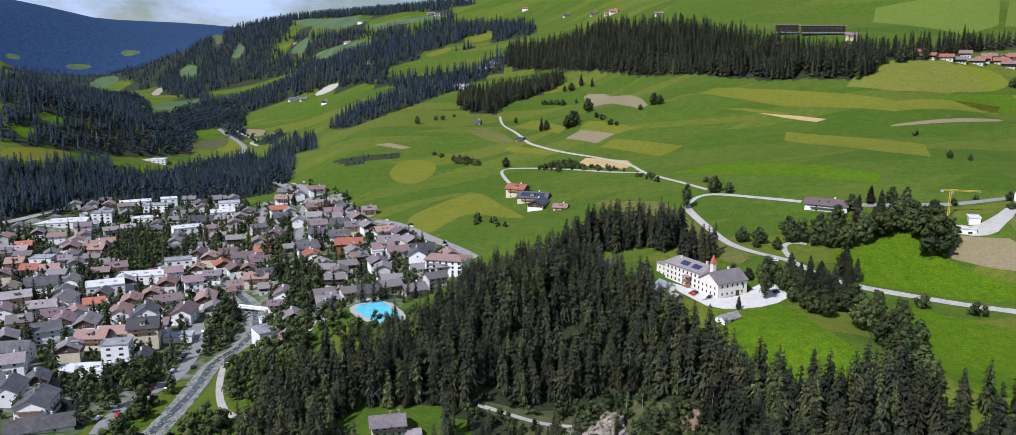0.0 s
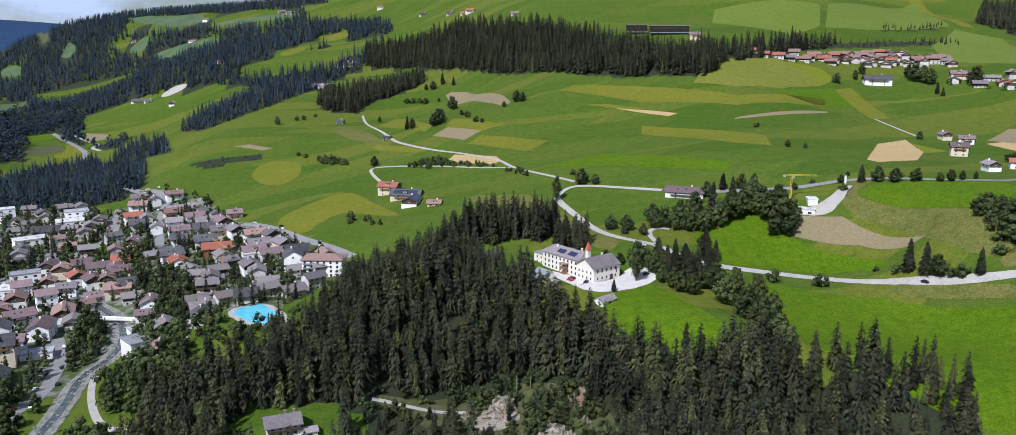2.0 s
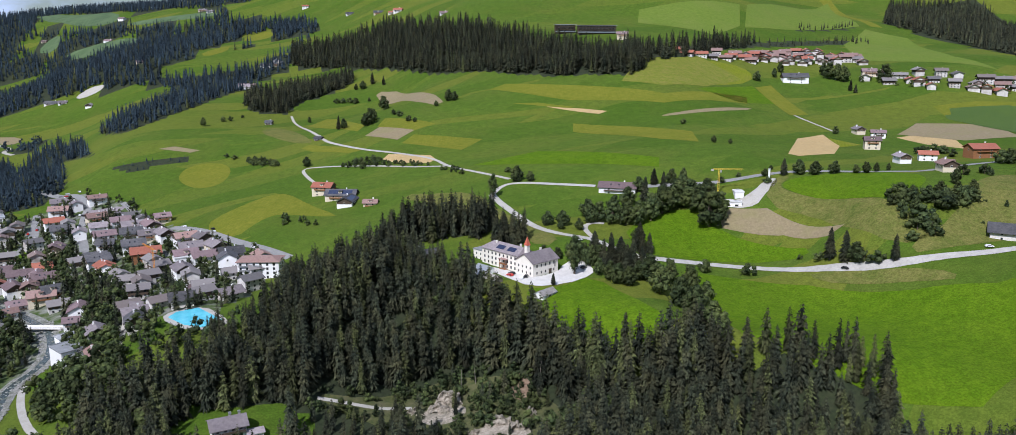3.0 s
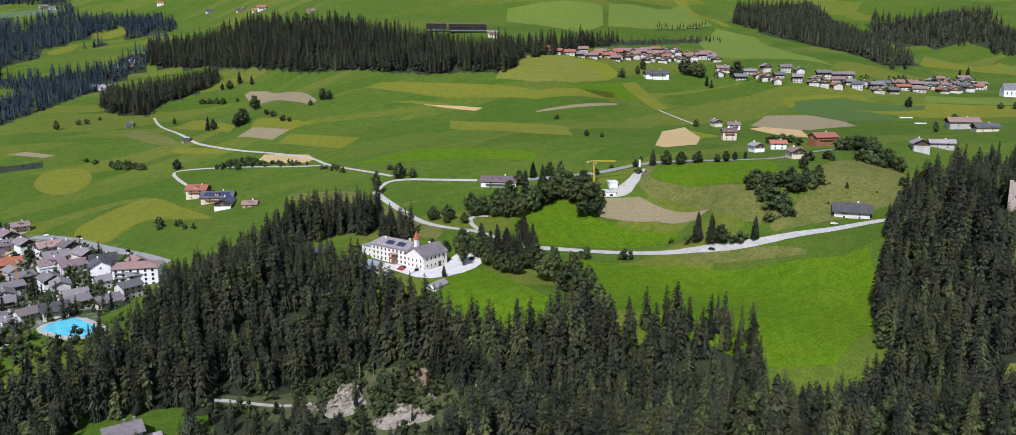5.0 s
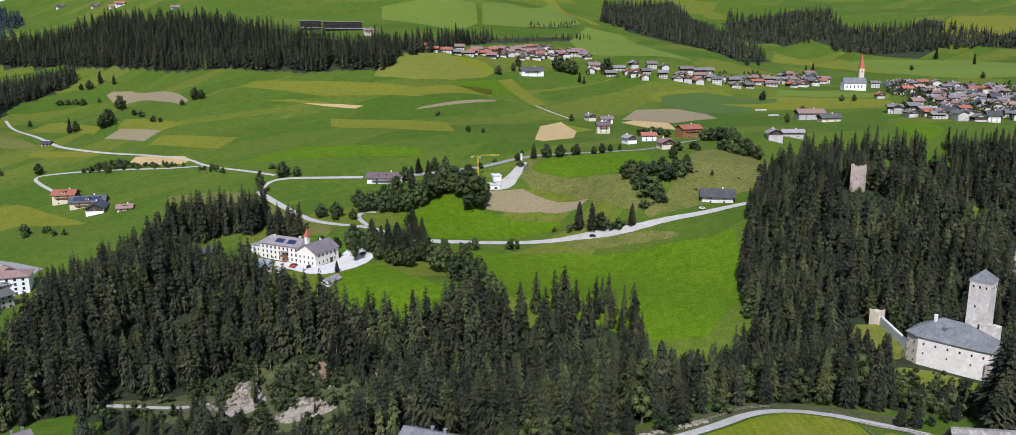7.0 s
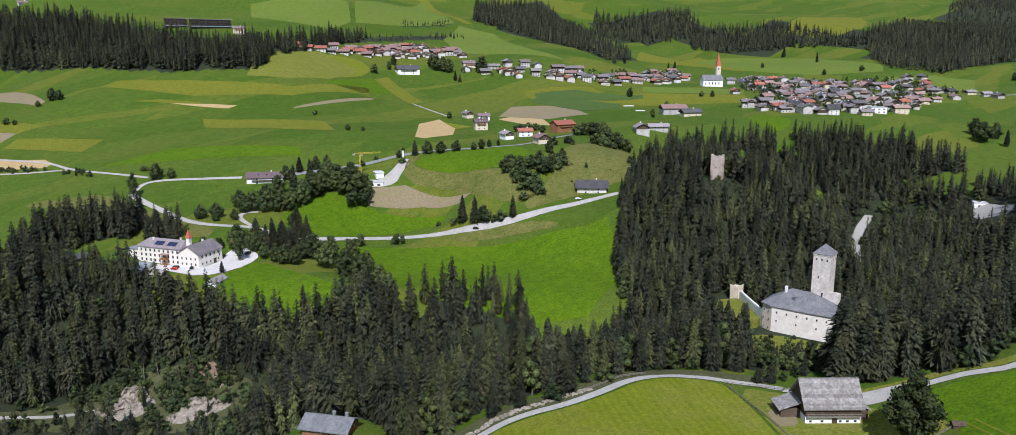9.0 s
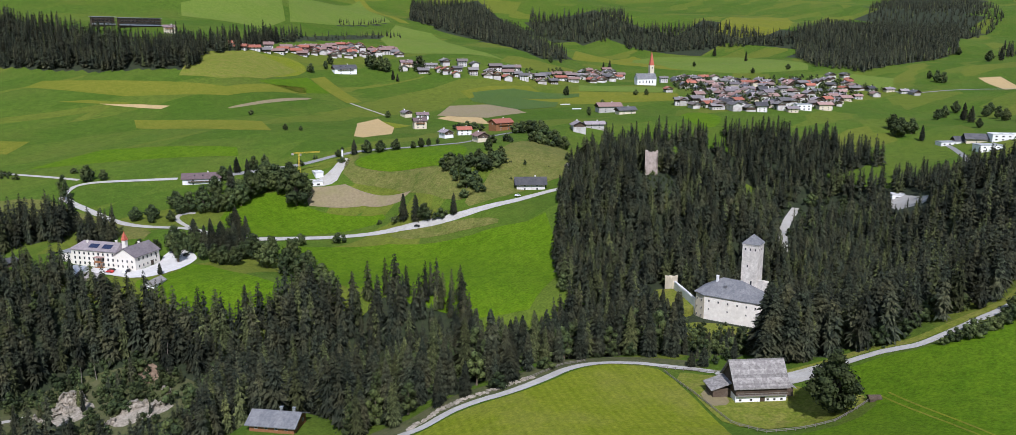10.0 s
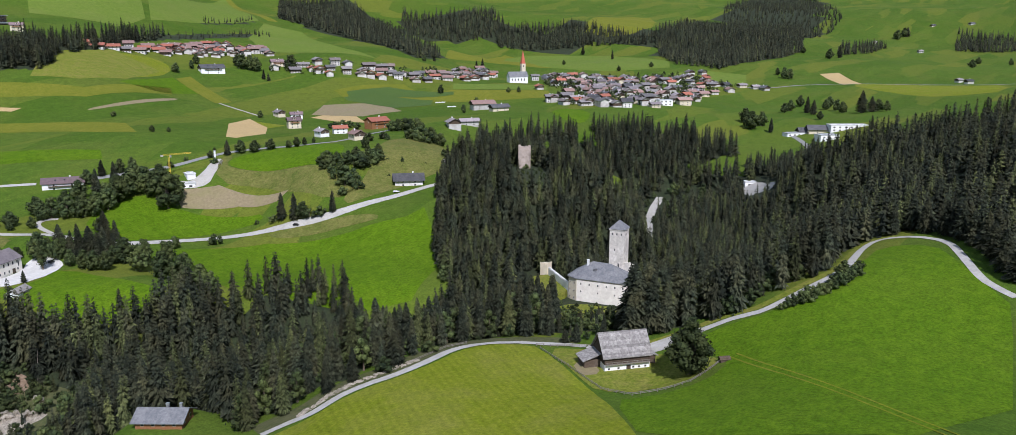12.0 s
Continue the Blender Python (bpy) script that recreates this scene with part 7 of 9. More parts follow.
# ---- bare rock in the gorge ----
def crag(x, y, w, d, h, seed, label):
    """A weathered rock face that leans into the slope."""
    r = np.random.RandomState(seed)
    n, m = 33, 24
    verts, faces = [], []
    for i in range(n):
        for j in range(m):
            u, v = i / (n - 1) - 0.5, j / (m - 1)
            px, pz = u * w * (1 - 0.35 * v), v * h
            # beds lean back in ledges; cracks run down the face
            bed = v * h / 1.4 + 0.8 * noise.noise((u * 4, seed, 2.0))
            ledge = math.floor(bed) + min(1.0, 3.0 * (bed - math.floor(bed)))
            crack = max(0.0, 0.25 - abs(noise.noise((u * 11 + seed * 1.7, v * 2.5, 9.0)))) * 4.0
            py = 0.55 * d * (0.45 * v + 0.55 * ledge * 1.4 / h) + 2.0 * noise.noise((u * 5 + seed * 3.7, v * 4, 1.0)) + 0.9 * noise.noise((u * 14 + seed, v * 12, 5.0)) + 0.4 * noise.noise((u * 36, v * 30, seed)) + 0.7 * crack - 2.6 * (0.25 - u * u)
            verts.append((px + r.uniform(-0.15, 0.15), py, pz + (0.6 + 0.9 * v) * noise.noise((u * 5, v * 3, seed * 2.3)) - 2.5 * v * abs(u)))
    for i in range(n - 1):
        for j in range(m - 1):
            a = i * m + j
            faces.append([a, a + m, a + m + 1, a + 1])
    top = [i * m + m - 1 for i in range(n)]
    back = len(verts)
    verts += [(verts[k][0], d * 0.55 + 5, verts[k][2] - 1.5) for k in top]
    foot = len(verts)
    verts += [(verts[k][0], d * 0.55 + 5, -4) for k in top]
    for i in range(n - 1):
        faces.append([top[i], top[i + 1], back + i + 1, back + i])
        faces.append([back + i, back + i + 1, foot + i + 1, foot + i])
    ob = mesh_object("rock_face", verts, faces, ROCK)
    ob.matrix_basis = pose(x, y, min(lie(x - w / 3, y), lie(x + w / 3, y)) - 1.5, 0, 0, -18)
    return tagged(ob, label, "rock", "rock faces")


for n, (x, y, w, d, h) in enumerate(CRAGS):
    crag(x, y, w, d, h, n, "pale weathered rock face between spruces")


# ---- building materials ----
PLASTER = surface("white_plaster", (0.82, 0.81, 0.80), (0.90, 0.895, 0.89), 2.0, 0.9, 0.08, (0.60, 0.57, 0.51), 4.0, 0.35, 0.2, per_piece=0.10)
FAR_PLASTER = surface("weathered_plaster", (0.50, 0.48, 0.45), (0.66, 0.64, 0.61), 2.0, 0.9, 0.08, (0.30, 0.24, 0.18), 5.0, 0.5, 0.2, per_piece=0.3)
CONVENT_WALL = surface("pale_cream_plaster", (0.74, 0.69, 0.60), (0.84, 0.80, 0.72), 2.0, 0.9, 0.08, (0.62, 0.57, 0.48), 4.0, 0.35, 0.2)
CREAM = surface("cream_plaster", (0.60, 0.52, 0.38), (0.74, 0.66, 0.51), 2.0, 0.9, 0.08, (0.52, 0.44, 0.32), 4.0, 0.4, 0.2)
CASTLE_WALL = surface("castle_plaster", (0.71, 0.655, 0.575), (0.87, 0.82, 0.735), 2.0, 0.95, 0.3, (0.56, 0.52, 0.46), 4.5, 0.3, 0.4)
RUIN_STONE = surface("ruin_stone", (0.36, 0.29, 0.24), (0.60, 0.50, 0.43), 1.0, 0.95, 0.3, (0.24, 0.205, 0.17), 3.0, 0.6, 0.9)
KEEP_STONE = surface("keep_stone", (0.56, 0.515, 0.45), (0.82, 0.77, 0.69), 1.2, 0.95, 0.3, (0.38, 0.335, 0.28), 4.5, 0.6, 0.8)
OLD_STONE = surface("old_stone", (0.42, 0.38, 0.34), (0.66, 0.61, 0.56), 1.2, 0.95, 0.3, (0.26, 0.25, 0.22), 4.0, 0.6, 0.9)
ROOF = {
    "g": surface("grey_brown_roof", (0.165, 0.142, 0.148), (0.265, 0.232, 0.238), 1.2, 0.85, 0.12, (0.36, 0.31, 0.30), 5.0, 0.4, 0.5, per_piece=0.40),
    "b": surface("red_brown_roof", (0.22, 0.135, 0.115), (0.33, 0.215, 0.185), 1.2, 0.85, 0.12, (0.26, 0.19, 0.17), 5.0, 0.5, 0.5, per_piece=0.28),
    "r": surface("orange_red_roof", (0.30, 0.10, 0.065), (0.40, 0.15, 0.10), 1.2, 0.8, 0.12, (0.34, 0.14, 0.09), 5.0, 0.4, 0.4, per_piece=0.2),
    "d": surface("dark_roof", (0.05, 0.05, 0.055), (0.095, 0.093, 0.097), 1.2, 0.7, 0.12, (0.17, 0.16, 0.155), 5.0, 0.4, 0.4, per_piece=0.35),
    "p": surface("plum_brown_roof", (0.150, 0.105, 0.108), (0.225, 0.160, 0.165), 1.2, 0.85, 0.12, (0.27, 0.20, 0.19), 5.0, 0.4, 0.5, per_piece=0.30),
    "w": surface("pale_flat_roof", (0.55, 0.55, 0.54), (0.72, 0.72, 0.70), 3.0, 0.7, 0.2, (0.48, 0.48, 0.46), 8.0, 0.5, 0.15, per_piece=0.12),
    "f": surface("grey_flat_roof", (0.27, 0.28, 0.29), (0.40, 0.41, 0.42), 3.0, 0.75, 0.2, (0.22, 0.22, 0.22), 8.0, 0.5, 0.2, per_piece=0.3)}
ROOF["s"] = ROOF["d"]
SLATE = surface("slate_roof", (0.125, 0.128, 0.135), (0.195, 0.198, 0.205), 1.0, 0.7, 0.1, (0.34, 0.33, 0.32), 4.0, 0.4, 0.5)
SHINGLE = surface("weathered_shingles", (0.165, 0.15, 0.14), (0.27, 0.25, 0.235), 0.8, 0.9, 0.1, (0.46, 0.44, 0.40), 1.6, 0.5, 0.7, per_piece=0.28)
DARK_WOOD = surface("dark_wood", (0.055, 0.038, 0.027), (0.11, 0.078, 0.052), 0.5, 0.85, 0.08, (0.14, 0.115, 0.09), 2.5, 0.4, 0.5, per_piece=0.2)
WARM_WOOD = surface("warm_wood", (0.20, 0.085, 0.035), (0.33, 0.15, 0.065), 0.5, 0.8, 0.08, (0.24, 0.14, 0.08), 2.0, 0.4, 0.4)
GREY_WOOD = surface("grey_wood", (0.17, 0.15, 0.125), (0.28, 0.25, 0.21), 0.4, 0.9, 0.06, (0.13, 0.12, 0.10), 1.5, 0.4, 0.5)
FRAME = surface("window_frame", (0.50, 0.47, 0.42), (0.62, 0.59, 0.54), 1.0, 0.6, 0.05, bump=0.05)
TIN = surface("sheet_metal", (0.45, 0.46, 0.47), (0.58, 0.59, 0.60), 1.0, 0.4, 0.2, metal=0.7, bump=0.1)
CRANE_PAINT = surface("orange_paint", (0.62, 0.24, 0.03), (0.72, 0.30, 0.05), 1.0, 0.5, 0.2, bump=0.05)
YELLOW_PAINT = surface("yellow_paint", (0.66, 0.46, 0.05), (0.74, 0.54, 0.08), 1.0, 0.5, 0.2, bump=0.05)
SOLAR = surface("solar_glass", (0.018, 0.026, 0.06), (0.03, 0.04, 0.085), 1.0, 0.18, 0.2, bump=0.0, spec=0.6)
RED_PAINT = surface("red_spire", (0.42, 0.10, 0.06), (0.52, 0.15, 0.09), 1.0, 0.6, 0.1, bump=0.2)
WATER = surface("pool_water", (0.10, 0.50, 0.62), (0.16, 0.62, 0.72), 4.0, 0.08, 0.8, (0.07, 0.42, 0.58), 9.0, 0.5, 0.15, spec=0.5)
TYRE = surface("rubber", (0.02, 0.02, 0.02), (0.035, 0.035, 0.035), 0.5, 0.8, 0.05, bump=0.1)
WRAP = surface("bale_wrap", (0.66, 0.68, 0.68), (0.78, 0.79, 0.79), 0.5, 0.4, 0.2, bump=0.2)
GLASS = surface("window_glass", (0.022, 0.025, 0.03), (0.04, 0.045, 0.05), 1.5, 0.12, 0.3, bump=0.0, spec=0.6, space="object")


# ---- building parts: each shape is (verts, faces) ----
def box(x0, x1, y0, y1, z0, z1):
    v = [(x, y, z) for z in (z0, z1) for y in (y0, y1) for x in (x0, x1)]
    return v, [[0, 2, 3, 1], [4, 5, 7, 6], [0, 1, 5, 4], [1, 3, 7, 5], [3, 2, 6, 7], [2, 0, 4, 6]]


def gable_wall(w, d, low, eave, ridge):
    """House walls with gables at both ends; the ridge runs along x."""
    v = []
    for x in (-w / 2, w / 2):
        v += [(x, -d / 2, low), (x, d / 2, low), (x, d / 2, eave), (x, 0, ridge), (x, -d / 2, eave)]
    return v, [[0, 4, 3, 2, 1], [5, 6, 7, 8, 9], [0, 5, 9, 4], [1, 2, 7, 6], [0, 1, 6, 5], [4, 9, 8, 3], [3, 8, 7, 2]]


def gable_roof(w, d, eave, ridge, over, thick=0.28):
    """Two roof slabs that meet at the ridge, with eaves that overhang."""
    slope = (ridge - eave) / (d / 2)
    y, z = d / 2 + over, eave - over * slope
    line = [(-y, z), (0, ridge), (y, z), (y, z + thick), (0, ridge + thick * 1.15), (-y, z + thick)]
    v = [(x, a, b + 0.02) for x in (-w / 2 - over, w / 2 + over) for a, b in line]
    return v, [[0, 1, 4, 5], [1, 2, 3, 4], [11, 10, 7, 6], [10, 9, 8, 7], [5, 4, 10, 11], [4, 3, 9, 10], [0, 6, 7, 1], [1, 7, 8, 2], [0, 5, 11, 6], [2, 8, 9, 3]]


def pyramid(x, y, half, low, top, over=0.3):
    h = half + over
    v = [(x - h, y - h, low), (x + h, y - h, low), (x + h, y + h, low), (x - h, y + h, low), (x, y, top)]
    return v, [[3, 2, 1, 0], [0, 1, 4], [1, 2, 4], [2, 3, 4], [3, 0, 4]]


def extruded(outline, low, high):
    n = len(outline)
    v = [(x, y, low) for x, y in outline] + [(x, y, high) for x, y in outline]
    return v, [list(range(n))[::-1], list(range(n, 2 * n))] + [[k, (k + 1) % n, n + (k + 1) % n, n + k] for k in range(n)]


def both(*shapes):
    V, F = [], []
    for v, f in shapes:
        F += [[k + len(V) for k in q] for q in f]
        V += v
    return V, F


def part(name, shape, material, parent, label="", slots=None):
    ob = mesh_object(name, shape[0], [list(f) for f in shape[1]], material, parent, slots)
    return tagged(ob, label)


def at(parent_pose_x, y, turn, label, category, name, sink=0.0, corners=()):
    """The root of a building, at ground level."""
    root = tagged(new(name), label, category)
    z = min([lie(parent_pose_x, y)] + [lie(a, b) for a, b in corners]) - sink
    root.matrix_basis = pose(parent_pose_x, y, z, 0, 0, turn)
    return root


PANE_CACHE = {}


def window(parent, x, y, z, turn, w=1.1, h=1.35, name="window", frame_material=None):
    """A window with a raised frame and a pane set back in it; it looks along -y before turning."""
    key = (w, h, frame_material.name if frame_material else "")
    if key not in PANE_CACHE:
        t = 0.09
        rim = both(box(-w / 2, w / 2, -0.07, 0.02, 0, t), box(-w / 2, w / 2, -0.07, 0.02, h - t, h), box(-w / 2, -w / 2 + t, -0.07, 0.02, t, h - t), box(w / 2 - t, w / 2, -0.07, 0.02, t, h - t))
        one = mesh_object(name, rim[0], rim[1], frame_material or FRAME, parent)
        two = mesh_object("pane", *box(-w / 2 + t, w / 2 - t, -0.03, 0.02, t, h - t), GLASS, one)
        PANE_CACHE[key] = (one.data, two.data)
    else:
        one, two = new(name, PANE_CACHE[key][0]), new("pane", PANE_CACHE[key][1])
        one.parent, two.parent = parent, one
    one.matrix_basis = pose(x, y, z, 0, 0, turn)
    return one


def simple_window(parent, x, y, z, turn, w=1.3, h=1.4):
    """A far window: frame and pane in one mesh."""
    key = ("far", w, h)
    if key not in PANE_CACHE:
        shape = both(box(-w / 2, w / 2, -0.06, 0.0, 0, h), box(-w / 2 + 0.14, w / 2 - 0.14, -0.075, -0.06, 0.14, h - 0.14))
        one = mesh_object("window", shape[0], shape[1], [FRAME, GLASS], parent, slots=[0] * 6 + [1] * 6)
        PANE_CACHE[key] = one.data
    else:
        one = new("window", PANE_CACHE[key])
        one.parent = parent
    one.matrix_basis = pose(x, y, z, 0, 0, turn)
    return one


def balcony(parent, x, y, z, turn, w, material=None):
    """A wooden balcony: floor, rail and posts."""
    shape = both(box(-w / 2, w / 2, -1.2, 0, 0, 0.15), box(-w / 2, w / 2, -1.25, -1.13, 0.85, 1.0), box(-w / 2, w / 2, -1.22, -1.16, 0.25, 0.78), box(-w / 2, -w / 2 + 0.1, -1.2, 0, 0.25, 1.0), box(w / 2 - 0.1, w / 2, -1.2, 0, 0.25, 1.0))
    ob = part("balcony", shape, material or WARM_WOOD, parent, "wooden balcony")
    ob.matrix_basis = pose(x, y, z, 0, 0, turn)
    return ob


ROOF_WORDS = {"p": "plum-brown tiled roof", "g": "grey-brown tiled roof", "b": "red-brown tiled roof", "r": "orange-red tiled roof", "d": "dark grey roof", "w": "pale flat roof", "f": "grey flat roof", "s": "dark solar roof"}
MASTERS = {}
dice = random.Random(11)


def gabled_house(w, d, storeys, roof, style, far):
    """An alpine house: plastered walls, wooden upper gable, overhanging roof, windows, balcony, chimney."""
    root = new("house")
    eave, rise = 2.55 * storeys + 0.4, d * (0.25 if roof != "d" else 0.3)
    wall = part("wall", gable_wall(w, d, -3.0, eave, eave + rise), WARM_WOOD if style == 3 else CREAM if style == 2 else FAR_PLASTER if far else PLASTER, root)
    top = part("roof", gable_roof(w, d, eave, eave + rise, 1.6 if far else 1.0), ROOF[roof], root, ROOF_WORDS[roof])
    part("chimney", both(box(w * 0.15, w * 0.15 + 0.8, 0.6, 1.4, eave + rise * 0.5, eave + rise + 1.1), box(w * 0.15 - 0.1, w * 0.15 + 0.9, 0.5, 1.5, eave + rise + 1.1, eave + rise + 1.25)), PLASTER, top)
    if roof == "s":
        slope = rise / (d / 2)
        for side in (-1, 1):
            for k in range(6):
                x0, x1 = -w * 0.40 + k * w * 0.8 / 6 + 0.06, -w * 0.40 + (k + 1) * w * 0.8 / 6 - 0.06
                for a, b in ((0.12, 0.27), (0.28, 0.43)):
                    v = [(x, side * d * y, eave + rise - d * y * slope + 0.40) for y, x in ((a, x0), (a, x1), (b, x1), (b, x0))]
                    v += [(p, q, r - 0.08) for p, q, r in v]
                    part("solar_panel", (v, [[0, 1, 2, 3], [7, 6, 5, 4], [0, 4, 5, 1], [1, 5, 6, 2], [2, 6, 7, 3], [3, 7, 4, 0]]), SOLAR, top, "dark blue solar panel")
    if not far and style == 1:
        for x in (-w * 0.2, w * 0.02):
            slope = rise / (d / 2)
            v = [(x, -d * 0.32, eave + rise - d * 0.32 * slope + 0.36), (x + 1.0, -d * 0.32, eave + rise - d * 0.32 * slope + 0.36), (x + 1.0, -d * 0.2, eave + rise - d * 0.2 * slope + 0.36), (x, -d * 0.2, eave + rise - d * 0.2 * slope + 0.36)]
            part("roof_window", (v + [(a, b, c - 0.12) for a, b, c in v], [[0, 1, 2, 3], [7, 6, 5, 4], [0, 4, 5, 1], [1, 5, 6, 2], [2, 6, 7, 3], [3, 7, 4, 0]]), GLASS, top)
    if not far and style == 2:
        dormer = part("dormer", box(-1.3, 1.3, -d * 0.40, -0.2, eave, eave + rise * 0.86), CREAM, top, "small roof dormer")
        part("dormer_roof", both(box(-1.7, 1.7, -d * 0.45, -0.1, eave + rise * 0.86 + 0.01, eave + rise * 0.86 + 0.2)), ROOF[roof], dormer)
        simple_window(dormer, 0, -d * 0.40, eave + rise * 0.36, 0, 1.3, 1.0)
    if style in (1, 2) or far:
        for side in (-1, 1):
            x = side * (w / 2 + 0.06)
            low = eave - 2.0
            v = [(x, -d / 2 + 0.2, low), (x, d / 2 - 0.2, low), (x, d / 2 - 0.2, eave - 0.1), (x, 0, eave + rise - 0.15), (x, -d / 2 + 0.2, eave - 0.1)]
            v += [(a - side * 0.05, b, c) for a, b, c in v]
            part("gable_boarding", (v, [[0, 1, 2, 3, 4], [9, 8, 7, 6, 5]] + [[k, (k + 1) % 5, 5 + (k + 1) % 5, 5 + k] for k in range(5)]), DARK_WOOD, wall, "dark wooden gable boarding")
    floors = range(storeys) if not far else range(min(storeys, 2))
    for s in floors:
        z = 0.95 + 2.55 * s
        n = 2
        for k in range(n):
            x = (k - (n - 1) / 2) * w / (n + 0.3)
            simple_window(wall, x, -d / 2, z, 0)
            if not far and s == storeys - 1:
                simple_window(wall, -x, d / 2, z, 180)
        for side, turn in ((1, 90), (-1, -90)):
            if far and side < 0:
                continue
            if side < 0 and s < storeys - 1:
                continue
            for k in range(1):
                simple_window(wall, side * (w / 2 + (0.07 if s == storeys - 1 and style else 0)), 0.0, z, turn)
    if style and not far:
        balcony(wall, w / 2, 0, 2.6 * (storeys - 1) + 0.25, 90, d * 0.8, DARK_WOOD if style == 1 else WARM_WOOD)
        balcony(wall, 0, -d / 2, 2.6 * (storeys - 1) + 0.25, 0, w * 0.7, DARK_WOOD if style == 1 else WARM_WOOD)
    return root


def flat_block(w, d, storeys, roof):
    """A flat-roofed hall or block with a parapet, roof boxes and window bands."""
    root = new("flat_roofed_building")
    h = 3.3 * storeys + 0.6
    wall = part("wall", box(-w / 2, w / 2, -d / 2, d / 2, -3, h), PLASTER, root)
    o = 0.35
    top = part("roof", both(box(-w / 2 - o, w / 2 + o, -d / 2 - o, d / 2 + o, h + 0.01, h + 0.3), box(-w / 2 - o, w / 2 + o, -d / 2 - o, -d / 2 - o + 0.4, h + 0.3, h + 0.65), box(-w / 2 - o, w / 2 + o, d / 2 + o - 0.4, d / 2 + o, h + 0.3, h + 0.65), box(-w / 2 - o, -w / 2 - o + 0.4, -d / 2, d / 2, h + 0.3, h + 0.65), box(w / 2 + o - 0.4, w / 2 + o, -d / 2, d / 2, h + 0.3, h + 0.65)), ROOF[roof], root, ROOF_WORDS[roof])
    for k in range(max(1, int(w / 10))):
        x = (k - w / 20 + 0.8) * 9
        part("roof_light", box(x, x + 2.2, -1.2, 1.2, h + 0.3, h + 0.9), TIN, top)
    n = max(2, int(w / 6))
    for s in range(storeys):
        for k in range(n):
            simple_window(wall, (k - (n - 1) / 2) * w / (n + 0.2), -d / 2, 1.1 + 3.3 * s, 0, 2.4, 1.5)
        for side, turn in ((1, 90),):
            for k in range(2):
                simple_window(wall, side * w / 2, (k - 0.5) * d * 0.45, 1.1 + 3.3 * s, turn, 2.4, 1.5)
    return root


def settle(rows, group, ridge, far=False, words=""):
    """Places houses of a list, sharing the shapes of houses that are alike."""
    for x, y, w, d, storeys, roof, cross in rows:
        flat = roof in "wf"
        roof = "p" if roof == "g" and not far and dice.random() < 0.4 else roof
        cross = 1 - cross if group == "houses of the town" and dice.random() < 0.35 else cross
        w, d = (2 * round(w / 2), 2 * round(d / 2)) if not flat else (w, d)
        style = 0 if roof == "w" else dice.choice((0, 1, 1, 2))
        style = 3 if roof == "r" and w >= 20 and storeys == 3 else style
        key = (w, d, storeys, roof, style if not flat else 0, far)
        turn = ridge + 90 * cross + dice.uniform(-14, 14)
        level = min(lie(x + a * w * 0.4, y + b * d * 0.4) for a in (-1, 0, 1) for b in (-1, 0, 1)) - 0.1
        if key not in MASTERS:
            made = MASTERS[key] = flat_block(w, d, storeys, roof) if flat else gabled_house(w, d, storeys, roof, style, far)
            made.matrix_basis = pose(x, y, level, 0, 0, turn)
        else:
            made = copy_thing(MASTERS[key], pose(x, y, level, 0, 0, turn))
        kind = "white flat-roofed building with a %s" % ROOF_WORDS[roof] if flat else "%s house with a %s%s" % ("brown wooden" if style == 3 else "cream" if style == 2 else "white", ROOF_WORDS[roof], " and a wooden balcony" if style and not far else "")
        tagged(made, kind + words, "house" if not flat else "building", group)


settle(TOWN_HOUSES, "houses of the town", 18)
settle(TOWN_FILL[:70], "small houses of the town", 18, True)
settle(TOWN_FLATS, "flat-roofed buildings of the town", 22)
settle(VILLAGE_HOUSES, "houses of the village street", 15)
settle(FARM_HOUSES, "farm houses among the meadows", -20)
settle(FAR_HOUSES[:100], "houses of the far village", -35, True)
settle(FAR_FLATS, "sheds in the side valley", -50, True)


# the houses that lie too far or too close together to be told apart, one mesh for each quarter
WALLS = surface("far_walls", (0.50, 0.47, 0.44), (0.72, 0.70, 0.67), 6.0, 0.9, 0.1, (0.22, 0.17, 0.13), 11.0, 0.8, 0.1)


def mixed_roofs():
    """Roof tiles whose colour differs from house to house."""
    m = surface("mixed_roofs", (0.15, 0.14, 0.13), (0.24, 0.22, 0.21), 1.5, 0.85, 0.15, bump=0.4)
    n, l = m.node_tree.nodes, m.node_tree.links
    which, ramp = n.new("ShaderNodeNewGeometry"), n.new("ShaderNodeValToRGB")
    ramp.color_ramp.interpolation = "CONSTANT"
    ramp.color_ramp.elements[0].color, ramp.color_ramp.elements[1].color = (0.17, 0.155, 0.155, 1), (0.22, 0.15, 0.13, 1)
    ramp.color_ramp.elements[1].position = 0.90
    for at_, tone in ((0.28, (0.085, 0.083, 0.088)), (0.48, (0.15, 0.12, 0.11)), (0.70, (0.235, 0.215, 0.21))):
        ramp.color_ramp.elements.new(at_).color = (*tone, 1)
    l.new(which.outputs["Random Per Island"], ramp.inputs["Fac"])
    old = n["Principled BSDF"].inputs["Base Color"].links[0].from_socket
    mix = n.new("ShaderNodeMixRGB")
    mix.inputs["Fac"].default_value = 0.3
    l.new(ramp.outputs["Color"], mix.inputs["Color1"])
    l.new(old, mix.inputs["Color2"])
    l.new(mix.outputs["Color"], n["Principled BSDF"].inputs["Base Color"])
    return m


